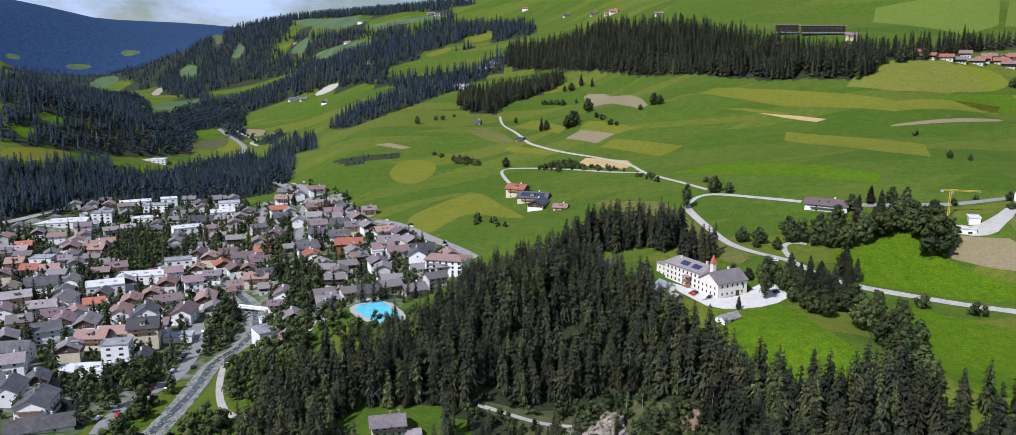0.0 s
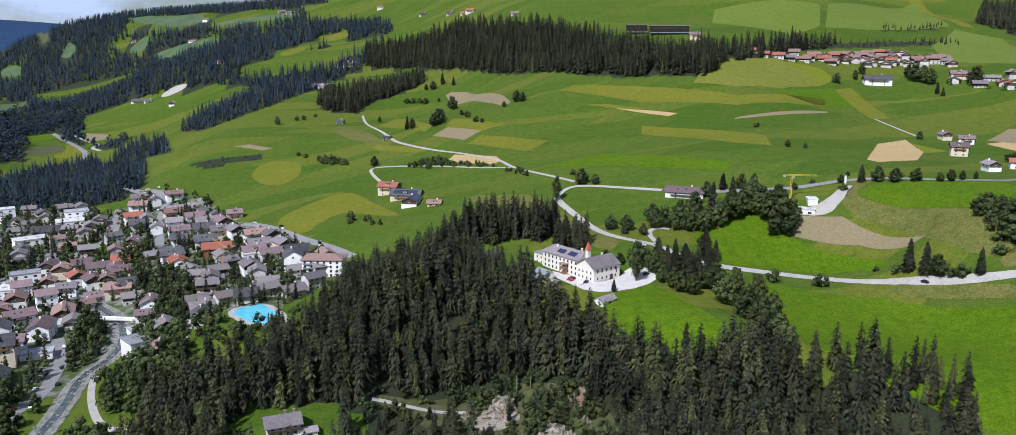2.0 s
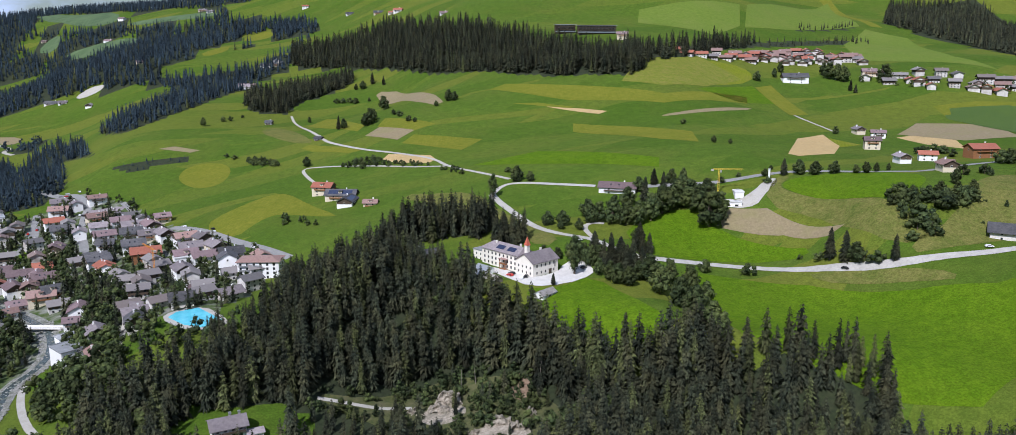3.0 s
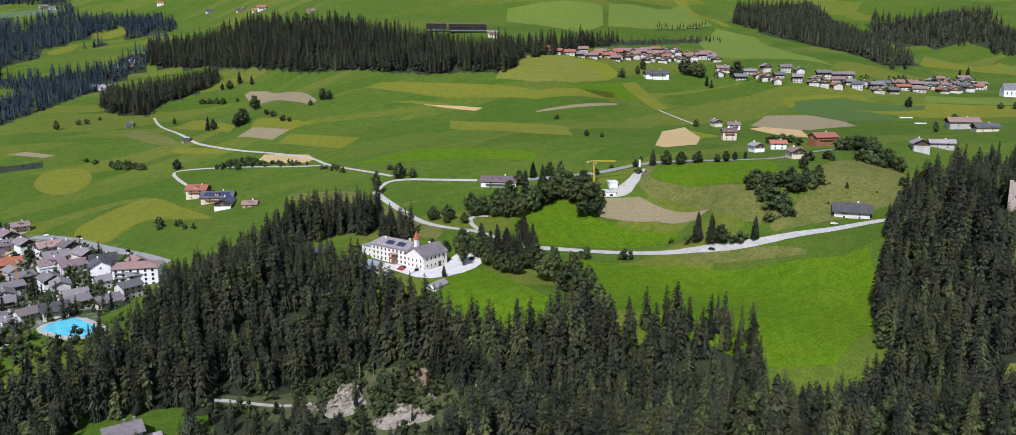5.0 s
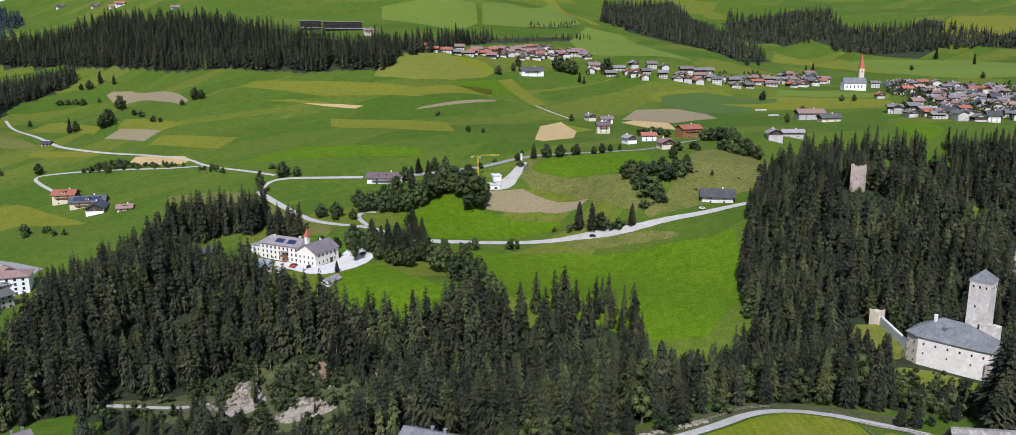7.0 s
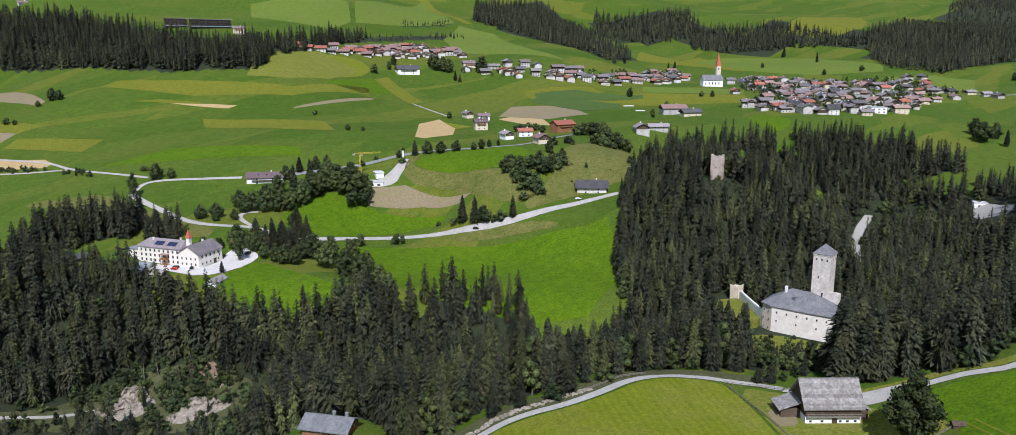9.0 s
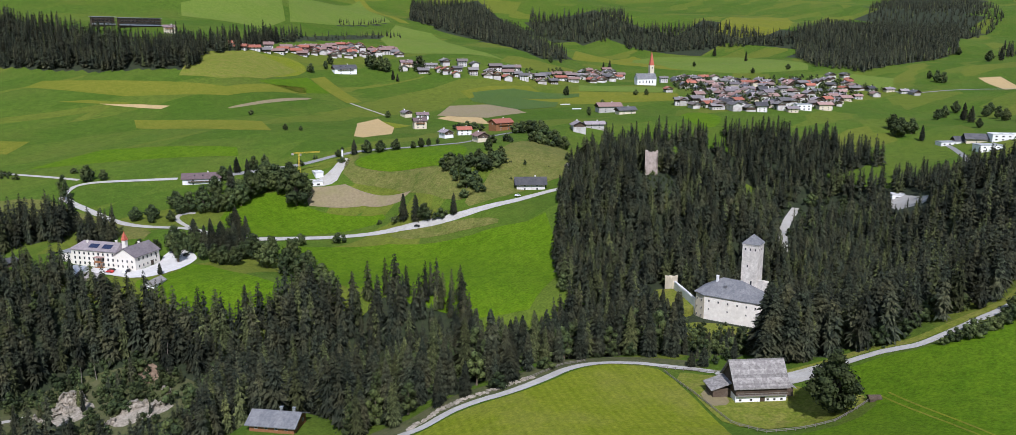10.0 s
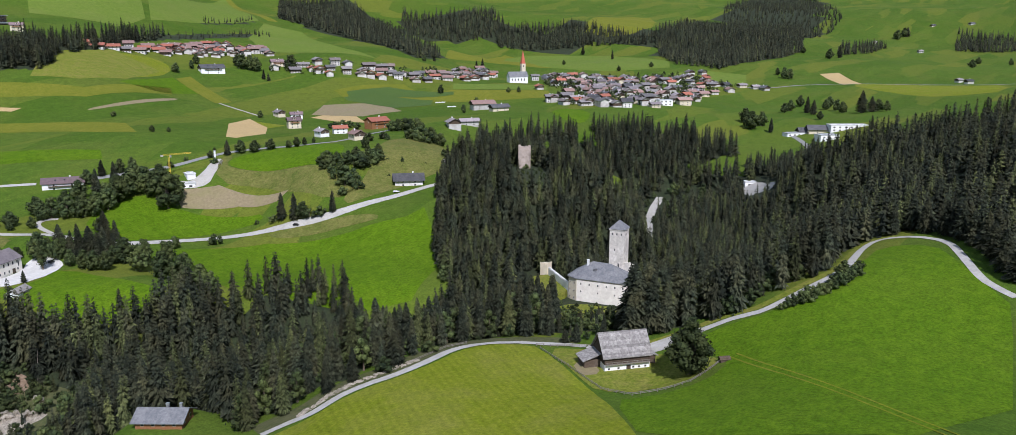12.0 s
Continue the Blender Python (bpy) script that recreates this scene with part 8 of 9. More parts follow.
MIXED_ROOFS = mixed_roofs()


def quarter(rows, ridge, label, wooden=0.35, over=1.1):
    V, F, S = [], [], []
    for x, y, w, d, storeys, roof, cross in rows:
        turn = ridge + 90 * cross + dice.uniform(-14, 14)
        z = min(lie(x + a * w * 0.4, y + b * d * 0.4) for a in (-1, 1) for b in (-1, 1))
        eave, rise = 2.6 * storeys + 0.4, d * 0.23
        pieces = [(gable_wall(w, d, -3, eave, eave + rise), 0), (gable_roof(w, d, eave, eave + rise, over, 0.3), {"b": 4, "r": 5}.get(roof, 1))]
        pieces += [(box(-w / 2 - 0.05, w / 2 + 0.05, -d / 2 - 0.05, d / 2 + 0.05, eave - dice.uniform(1.8, 4.2), eave - 0.5), 2)] if dice.random() < wooden else []
        for k in (-0.3, 0, 0.3):
            for s in range(storeys):
                z0 = 1.0 + 2.6 * s
                pieces.append((box(k * w - 0.6, k * w + 0.6, -d / 2 - 0.09, -d / 2 + 0.1, z0, z0 + 1.3), 3))
                pieces.append((box(w / 2 - 0.1, w / 2 + 0.09, k * d - 0.55, k * d + 0.55, z0, z0 + 1.3), 3))
        pieces.append((box(1.0, 1.8, 0.5, 1.3, eave, eave + rise + 1.0), 0))
        for shape, slot_ in pieces:
            v, f = shifted_shape(shape, x, y, z, turn)
            F += [[k + len(V) for k in q] for q in f]
            V += v
            S += [slot_] * len(f)
    return tagged(mesh_object("houses", V, F, [WALLS, MIXED_ROOFS, DARK_WOOD, GLASS, ROOF["b"], ROOF["r"]], slots=S), label, "houses", kind="stuff")


def shifted_shape(shape, dx, dy, dz, turn):
    c, s = math.cos(radians(turn)), math.sin(radians(turn))
    return [(x * c - y * s + dx, x * s + y * c + dy, z + dz) for x, y, z in shape[0]], shape[1]


quarter(TOWN_FILL[70:], 18, "close-set white houses with grey and brown roofs")
quarter(FAR_HOUSES[100:], -35, "far village houses with brown and grey roofs", 0.8, 1.7)


# ---- the convent on the bluff ----
def slab_roof(outline, ridge_a, ridge_b, eave, top, thick=0.3):
    """A hipped roof over four corners (front-left, front-right, back-right, back-left) with a ridge from a to b."""
    v = [(x, y, eave) for x, y in outline] + [(*ridge_a, top), (*ridge_b, top)]
    v += [(x, y, eave - thick) for x, y in outline]
    return v, [[0, 1, 5, 4], [1, 2, 5], [2, 3, 4, 5], [3, 0, 4], [6, 9, 8, 7], [0, 6, 7, 1], [1, 7, 8, 2], [2, 8, 9, 3], [3, 9, 6, 0]]


def shifted(shape, dx, dy, dz=0.0, turn=0.0):
    c, s = math.cos(radians(turn)), math.sin(radians(turn))
    return [(x * c - y * s + dx, x * s + y * c + dy, z + dz) for x, y, z in shape[0]], shape[1]


def convent():
    root = tagged(new("convent"), "long white convent with a grey hipped roof and small bell tower", "convent")
    root.matrix_basis = pose(107.5, 398.5, 25.2, 0, 0, 28)
    wing = part("wing_wall", box(1.5, 14, 14, 44, -4, 9.4), CONVENT_WALL, root, "white plastered wing of three storeys")
    part("wing_roof", slab_roof([(0.8, 13), (0.8, 45), (14.7, 45), (14.7, 13)], (7.7, 15), (7.7, 40), 9.5, 13.4), ROOF["g"], root)
    low = part("end_wall", box(2.5, 13, 44.05, 53, -4, 6.6), CONVENT_WALL, root, "lower white end block")
    part("end_roof", box(2.1, 13.4, 44.1, 53.4, 6.62, 7.0), ROOF["f"], root)
    church = part("chapel_wall", shifted(gable_wall(20, 14, -4, 7.8, 12.2), 10, 7), CONVENT_WALL, root, "cream-white chapel block with a gable")
    part("chapel_roof", shifted(gable_roof(20, 14, 7.8, 12.2, 0.7, 0.3), 10, 7), ROOF["g"], root)
    tower = part("bell_tower", box(6.2, 8.4, 11.0, 13.2, 9.0, 15.2), CONVENT_WALL, root, "small white bell tower")
    part("spire", pyramid(7.3, 12.1, 1.1, 15.2, 20.2), RED_PAINT, tower, "red pointed spire")
    for k in range(9):
        for s in range(3):
            window(wing, 1.5, 16 + 3.2 * k, 0.9 + 2.85 * s, -90, 1.25, 1.7)
    for k in range(2):
        for s in range(2):
            window(low, 2.5, 46.5 + 3.6 * k, 1.0 + 2.85 * s, -90, 1.1, 1.4)
    for k in range(5):
        window(church, 3 + 3.4 * k, 0, 5.0, 0, 1.2, 1.9)
        if k != 3:
            window(church, 3 + 3.4 * k, 0, 1.2, 0, 1.1, 1.5)
    for k in range(4):
        for s in range(2):
            window(church, 0, 2.2 + 3.1 * k, 1.2 + 3.1 * s, -90, 1.0, 1.5)
    part("portal", both(box(12.4, 14.6, -0.14, 0.1, -0.5, 2.6), box(12.1, 14.9, -0.2, 0.1, 2.6, 2.85)), DARK_WOOD, church, "dark arched wooden door")
    for k in range(2):
        window(church, 17.4, -0.0, 3.2, 0, 0.9, 3.0) if k else None
    # wooden porch in front of the wing
    porch = part("porch", both(box(-1.0, 1.5, 22.0, 26.5, -1, 0.3), box(-1.0, -0.8, 22.0, 22.2, 0.3, 6.0), box(-1.0, -0.8, 26.3, 26.5, 0.3, 6.0), box(-1.0, 1.4, 22.0, 26.5, 3.0, 3.2), box(-1.05, -0.9, 22.0, 26.5, 3.2, 4.2)), WARM_WOOD, root, "reddish wooden porch with a balcony")
    part("porch_roof", box(-1.5, 1.45, 21.5, 27.0, 6.0, 6.25), ROOF["b"], porch)
    for y0 in (18.0, 27.0):
        for n in range(5):
            y = y0 + n * 1.25
            v = [(2.6, y, 10.75), (2.6, y + 1.15, 10.75), (5.4, y + 1.15, 12.35), (5.4, y, 12.35)]
            part("solar_panel", (v + [(a, b, c - 0.08) for a, b, c in v], [[0, 3, 2, 1], [4, 5, 6, 7], [0, 1, 5, 4], [1, 2, 6, 5], [2, 3, 7, 6], [3, 0, 4, 7]]), SOLAR, root, "dark blue solar panel")
    for k, (x, y) in enumerate(((10, 20), (6, 36), (15, 9), (4, 8.5))):
        part("chimney", both(box(x, x + 0.9, y, y + 0.9, 9.5, 13.6 if k < 2 else 12.6), box(x - 0.12, x + 1.02, y - 0.12, y + 1.02, 13.6 if k < 2 else 12.6, 13.8 if k < 2 else 12.8)), CONVENT_WALL, root)
    for k in range(4):
        part("roof_window", shifted(box(-0.5, 0.5, -0.5, 0.5, 0, 0.35), 4 + 3.6 * k, 3.4, 9.55), TIN, root)
    return root


convent()


def shed(x, y, w, d, h, turn, wall_material, roof_material, label, rise=1.8, name="shed", over=0.6):
    """A small gabled outbuilding with a door."""
    root = tagged(new(name), label, "shed")
    root.matrix_basis = pose(x, y, min(lie(x + a * w / 2, y + b * d / 2) for a in (-1, 1) for b in (-1, 1)) - 0.1, 0, 0, turn)
    part("wall", gable_wall(w, d, -1.5, h, h + rise), wall_material, root)
    part("roof", gable_roof(w, d, h, h + rise, over, 0.2), roof_material, root)
    part("door", both(box(-0.9, 0.9, -d / 2 - 0.08, -d / 2 + 0.05, 0, 2.0)), DARK_WOOD, root)
    return root


shed(106, 372, 11, 6, 2.6, 33, PLASTER, SHINGLE, "small white shed with a weathered grey roof below the convent")
shed(76, 408, 12, 7, 3.0, 118, GREY_WOOD, TIN, "grey wooden shed with a sheet metal roof")
shed(84, 398, 10, 6, 2.6, 120, GREY_WOOD, SHINGLE, "grey wooden shed beside the convent yard")
shed(61, 462, 11, 7, 3.2, 20, DARK_WOOD, ROOF["d"], "dark wooden hut at the edge of the wood")
shed(84, 416, 9, 6, 2.8, 118, PLASTER, TIN, "low white car port with a sheet metal roof")
shed(53, 472, 8, 6, 2.6, 30, DARK_WOOD, ROOF["d"], "small dark wooden hut between trees")


# ---- the castle with its keep ----
def merlons(a, b, low, high, thick=0.6, step=1.6):
    """A crenellated wall from a to b."""
    d = math.hypot(b[0] - a[0], b[1] - a[1])
    pieces = [box(0, d, -thick / 2, thick / 2, low, high)]
    for k in range(int(d / step)):
        pieces.append(box(k * step, k * step + step * 0.55, -thick / 2, thick / 2, high, high + 0.9))
    return shifted(both(*pieces), a[0], a[1], 0, math.degrees(math.atan2(b[1] - a[1], b[0] - a[0])))


def castle():
    """Castle yard at its base; east and north are kept as on the plan."""
    root = tagged(new("castle"), "white medieval castle with a grey slate roof and a tall keep", "castle")
    ox, oy = 268.0, 136.5
    root.matrix_basis = pose(ox, oy, 17.5)
    outline = [(0, 0), (1.5, -9), (3.0, -18), (5.0, -26), (20, -24), (24, -6), (16, 8), (2.4, 6)]
    hall = part("hall_wall", extruded(outline, -8, 13.4), CASTLE_WALL, root, "white plastered curved hall wall")
    over = [(x + (x - 11) * 0.055, y + (y + 9) * 0.055) for x, y in outline]
    n = len(over)
    ridge = [(11.5, -13.5), (11.0, -3.5)]
    v = [(x, y, 13.3) for x, y in over] + [(x, y, 13.65) for x, y in over] + [(*ridge[0], 20.6), (*ridge[1], 20.6)]
    f = [list(range(n))[::-1]] + [[k, (k + 1) % n, n + (k + 1) % n, n + k] for k in range(n)]
    a, b = 2 * n, 2 * n + 1
    f += [[n + 0, n + 1, b], [n + 1, a, b], [n + 1, n + 2, a], [n + 2, n + 3, a], [n + 3, n + 4, a], [n + 4, n + 5, b, a], [n + 5, n + 6, b], [n + 6, n + 7, b], [n + 7, n + 0, b]]
    roof = part("hall_roof", (v, f), SLATE, root, "grey slate hipped roof")
    part("chimney", both(box(8.0, 9.0, -2.4, -1.4, 18.2, 21.6), box(7.9, 9.1, -2.5, -1.3, 21.6, 21.8)), PLASTER, roof)
    part("dormer", both(box(5.5, 7.0, -8.0, -6.8, 17.2, 18.4), pyramid(6.2, -7.4, 0.7, 18.4, 19.1, 0.15)), SLATE, roof)
    for (ax, ay), (bx, by), n_ in zip(outline[:4], outline[1:4] + outline[:1], (2, 2, 2)):
        turn = math.degrees(math.atan2(by - ay, bx - ax))
        for k in range(n_):
            t = (k + 0.5) / n_
            x, y = ax + (bx - ax) * t, ay + (by - ay) * t
            window(hall, x, y, 10.3, turn, 0.8, 1.1, frame_material=OLD_STONE)
            if k == 0:
                window(hall, x, y, 6.4, turn, 0.7, 0.9, frame_material=OLD_STONE)
    face = part("cream_facade", (lambda t: ([(0.02 - 0.1, -0.02, -8), (2.4 - 0.06, 6.03, -8), (2.4 - 0.06, 6.03, 13.0), (0.02 - 0.1, -0.02, 13.0), (0.1, -0.1, -8), (2.5, 5.9, -8), (2.5, 5.9, 13.0), (0.1, -0.1, 13.0)], [[0, 3, 2, 1], [4, 5, 6, 7], [0, 4, 7, 3], [1, 2, 6, 5], [2, 3, 7, 6], [0, 1, 5, 4]]))(0), CREAM, hall, "faded cream painted facade")
    for s in range(3):
        for k in range(2):
            window(face, 0.55 + 1.25 * k, 1.55 + 3.1 * k, 2.2 + 3.9 * s, -68, 0.9, 1.2)
    buttress = part("gate_tower", both(box(3.6, 5.2, -27.8, -25.4, -8, 9.2)), OLD_STONE, root, "narrow stone buttress at the gate")
    part("gate_arch", both(box(3.45, 3.7, -27.2, -26.0, -2.5, 1.5)), DARK_WOOD, buttress)
    # keep
    kx, ky, half = 21.0, -13.0, 3.9
    keep = part("keep", box(kx - half, kx + half, ky - half, ky + half, -6, 37.6), KEEP_STONE, root, "tall square keep of pale weathered stone")
    keep.matrix_basis = Matrix.Translation((kx, ky, 0)) @ Matrix.Rotation(radians(8), 4, "Z") @ Matrix.Translation((-kx, -ky, 0))
    part("keep_cornice", both(box(kx - half - 0.25, kx + half + 0.25, ky - half - 0.25, ky + half + 0.25, 37.0, 37.62)), KEEP_STONE, keep)
    part("keep_roof", pyramid(kx, ky, half, 37.63, 42.0, 0.5), SLATE, keep, "grey pyramid roof")
    for k in range(3):
        window(keep, kx - half, ky - 2.4 + 2.4 * k, 34.4, -90, 0.8, 1.2, frame_material=OLD_STONE)
        window(keep, kx - 2.4 + 2.4 * k, ky - half, 34.4, 0, 0.8, 1.2, frame_material=OLD_STONE)
    window(keep, kx - half, ky + 1.0, 26.0, -90, 0.7, 1.3, frame_material=OLD_STONE)
    window(keep, kx - half, ky - 1.2, 17.5, -90, 0.9, 2.2, frame_material=OLD_STONE)
    part("keep_annex", both(box(kx - 3.0, kx + 3.6, ky - 7.4, ky - 4.4, -6, 19.0), box(kx - 3.0, kx - 1.4, ky - 7.4, ky - 4.4, 19.0, 20.4)), KEEP_STONE, root, "ruined stone annex of the keep")
    # yard walls
    part("yard_wall", merlons((3.2, 6.6), (23.4, 31.4), -6, 8.8), PLASTER, root, "white crenellated yard wall")
    part("gatehouse", both(box(21.8, 26.6, 31.0, 35.6, -6, 10.6), *[box(21.8 + 1.33 * k, 22.6 + 1.33 * k, 30.95, 31.5, 10.6, 11.5) for k in range(4)], *[box(21.75, 22.3, 32.4 + 1.3 * k, 33.2 + 1.3 * k, 10.6, 11.5) for k in range(3)]), CREAM, root, "cream gatehouse with battlements")
    part("yard_lawn", extruded([(0.6, 7.0), (4.8, 8.0), (22.6, 31.2), (14, 37), (-6, 27), (-8, 10)], -9, 5.0), YARD_GRASS, root, "green lawn terrace")
    return root


castle()


def ruin():
    """A roofless square tower with a broken top."""
    root = tagged(new("ruined_tower"), "roofless ruined stone tower with a jagged top", "ruin")
    root.matrix_basis = pose(400, 255, lie(400, 255) - 1.5, 0, 0, 34)
    r = random.Random(4)
    half, thick, n = 4.3, 1.2, 9
    pieces = []
    for side in range(4):
        for k in range(n):
            w = 2 * half / n
            top = 17.2 + r.uniform(-1.3, 0.6) - (1.2 if k in (3, 6) else 0)
            pieces.append(shifted(box(-half + k * w, -half + (k + 1) * w + 0.004, -half, -half + thick, -4, top), 0, 0, 0, 90 * side))
    for block in pieces:
        part("wall_block", block, RUIN_STONE, root)
    window(root, -1.0, -half, 4.0, 0, 0.8, 1.4, frame_material=RUIN_STONE)
    window(root, -half, 1.0, 9.0, -90, 0.7, 1.2, frame_material=RUIN_STONE)
    return root


ruin()


# ---- the barn in the meadow ----
def barn():
    root = tagged(new("barn"), "old farm barn with dark timber walls and a grey shingle roof", "barn")
    root.matrix_basis = pose(160.4, 64.1, 34.8, 0, 0, -42)
    w, d = 17.0, 12.0
    base = part("plinth_wall", box(0, w, 0, d, -3.5, 2.6), PLASTER, root, "whitewashed stone plinth")
    body = part("timber_wall", shifted(gable_wall(w, d, 2.62, 6.0, 12.4), w / 2, d / 2), DARK_WOOD, root, "dark weathered timber wall")
    # plank faces
    for k in range(26):
        x = 0.1 + k * (w - 0.2) / 26
        part("plank", box(x, x + (w - 0.2) / 26 - 0.06, -0.07, -0.005, 2.7, 5.6), DARK_WOOD, body)
    roof = part("roof", shifted(gable_roof(w, d, 6.0, 12.4, 0.9, 0.3), w / 2, d / 2), SHINGLE, root, "weathered grey shingle roof")
    # shingle courses
    slope = math.atan2(6.4, d / 2)
    for row in range(17):
        t = row / 17
        y = -0.9 + t * (d / 2 + 0.9)
        z = 6.0 - 0.9 * math.tan(slope) + t * (6.4 + 0.9 * math.tan(slope)) + 0.36
        v = [(-0.9, y, z + 0.03), (w + 0.9, y, z + 0.03), (w + 0.9, y + 0.42, z + 0.42 * math.tan(slope) + 0.01), (-0.9, y + 0.42, z + 0.42 * math.tan(slope) + 0.01)]
        part("shingle_course", (v + [(a, b, c - 0.05) for a, b, c in v], [[0, 1, 2, 3], [7, 6, 5, 4], [0, 4, 5, 1], [1, 5, 6, 2], [2, 6, 7, 3], [3, 7, 4, 0]]), SHINGLE, roof)
    part("gallery", both(box(0.2, w - 0.2, -1.1, 0, 2.75, 2.9), box(0.2, w - 0.2, -1.12, -1.02, 3.7, 3.85), *[box(0.4 + 1.9 * k, 0.55 + 1.9 * k, -1.1, -1.0, 2.9, 3.7) for k in range(9)]), GREY_WOOD, body, "wooden gallery with rail")
    for x in (1.6, 5.2, 10.8, 13.0, 15.4):
        window(base, x, 0, 0.7, 0, 0.9, 0.8)
    part("stable_door", box(8.2, 9.8, -0.08, 0.05, -0.3, 2.0), DARK_WOOD, base, "dark stable door")
    # lean-to
    lean = part("lean_to", box(-6.0, -0.02, 4.4, 11.4, -3, 3.2), DARK_WOOD, root, "dark timber lean-to")
    v = [(-6.9, 3.6, 2.9), (-0.02, 3.6, 5.2), (-0.02, 12.0, 5.2), (-6.9, 12.0, 2.9)]
    part("lean_to_roof", (v + [(a, b, c + 0.25) for a, b, c in v], [[3, 2, 1, 0], [4, 5, 6, 7], [0, 1, 5, 4], [1, 2, 6, 5], [2, 3, 7, 6], [3, 0, 4, 7]]), SHINGLE, lean)
    annex = part("annex", box(w + 0.02, w + 3.6, 3, 10, -3, 3.2), DARK_WOOD, root, "low dark timber annex")
    v = [(w - 0.1, 2.4, 5.0), (w + 4.4, 2.4, 3.3), (w + 4.4, 10.6, 3.3), (w - 0.1, 10.6, 5.0)]
    part("annex_roof", (v + [(a, b, c + 0.22) for a, b, c in v], [[3, 2, 1, 0], [4, 5, 6, 7], [0, 1, 5, 4], [1, 2, 6, 5], [2, 3, 7, 6], [3, 0, 4, 7]]), SHINGLE, annex)
    return root


barn()
shed(178.5, 27.5, 3.4, 2.2, 1.5, -47, DARK_WOOD, DARK_WOOD, "tiny dark wooden box at the end of the fence", 0.7, "feed_box", 0.3)


def fence(line, label, gap=2.6, tall=1.15):
    """Posts with two rails along a line, following the ground."""
    root = tagged(new("fence"), label, "fence")
    root.matrix_basis = pose(line[0][0], line[0][1], lie(*line[0]))
    ox, oy, oz = line[0][0], line[0][1], lie(*line[0])
    pts = []
    for a, b in zip(line, line[1:]):
        d = math.hypot(b[0] - a[0], b[1] - a[1])
        n = max(1, int(d / gap))
        pts += [(a[0] + (b[0] - a[0]) * k / n, a[1] + (b[1] - a[1]) * k / n) for k in range(n)]
    pts.append(line[-1])
    post = None
    for k, (x, y) in enumerate(pts):
        if post is None:
            ob = part("post", box(-0.08, 0.08, -0.08, 0.08, -0.4, tall), GREY_WOOD, root)
            post = ob.data
        else:
            ob = new("post", post)
            ob.parent = root
        ob.matrix_basis = pose(x - ox, y - oy, lie(x, y) - oz)
        if k + 1 < len(pts):
            x2, y2 = pts[k + 1]
            d, dz = math.hypot(x2 - x, y2 - y), lie(x2, y2) - lie(x, y)
            for z in (0.45, 0.9):
                v = [(0, -0.05, z), (d, -0.05, z + dz), (d, 0.05, z + dz), (0, 0.05, z), (0, -0.05, z + 0.14), (d, -0.05, z + 0.14 + dz), (d, 0.05, z + 0.14 + dz), (0, 0.05, z + 0.14)]
                rail = part("rail", (v, box(0, 1, 0, 1, 0, 1)[1][:0] + [[0, 3, 2, 1], [4, 5, 6, 7], [0, 1, 5, 4], [1, 2, 6, 5], [2, 3, 7, 6], [3, 0, 4, 7]]), GREY_WOOD, root)
                rail.matrix_basis = pose(x - ox, y - oy, lie(x, y) - oz, 0, 0, math.degrees(math.atan2(y2 - y, x2 - x)))
    return root


fence([(170, 97), (156, 75), (146, 58), (145, 46), (160, 32), (180, 28)], "grey wooden fence round the barn yard")
fence([(172, 100), (181, 86), (187, 70)], "grey wooden fence along the lane")
fence([(126, 124.5), (138, 125), (148, 126), (158, 123.5)], "grey wooden rail on the outer side of the bend")


# ---- cottages in the gorge ----
def cottage(x, y, w, d, storeys, turn, wall_material, roof_material, label, level=None):
    root = tagged(new("cottage"), label, "house")
    eave, rise = 2.6 * storeys, d * 0.24
    root.matrix_basis = pose(x, y, (lie(x, y) if level is None else level) - 0.3, 0, 0, turn)
    wall = part("wall", gable_wall(w, d, -3, eave, eave + rise), wall_material, root)
    roof = part("roof", gable_roof(w, d, eave, eave + rise, 1.1, 0.3), roof_material, root, "grey sheet roof")
    for x_ in (0.8, w * 0.34):
        part("chimney", both(box(x_, x_ + 0.9, 0.4, 1.2, eave, eave + rise + 1.3), box(x_ - 0.12, x_ + 1.02, 0.28, 1.32, eave + rise + 1.3, eave + rise + 1.5)), TIN, roof, "pale chimney with a metal cap")
    part("satellite_dish", both(box(w * 0.1, w * 0.1 + 0.12, 0.1, 0.2, eave + rise, eave + rise + 1.0), box(w * 0.1 - 0.4, w * 0.1 + 0.5, 0.0, 0.1, eave + rise + 1.0, eave + rise + 1.8)), TIN, roof)
    for s in range(storeys):
        for k in range(4):
            window(wall, (k - 1.5) * w / 4.4, -d / 2, 0.9 + 2.6 * s, 0, 1.2, 1.3)
        for k in range(2):
            window(wall, w / 2, (k - 0.5) * d * 0.5, 0.9 + 2.6 * s, 90, 1.2, 1.3)
    balcony(wall, 0, -d / 2, 2.75, 0, w * 0.95, DARK_WOOD) if storeys > 1 else None
    return root


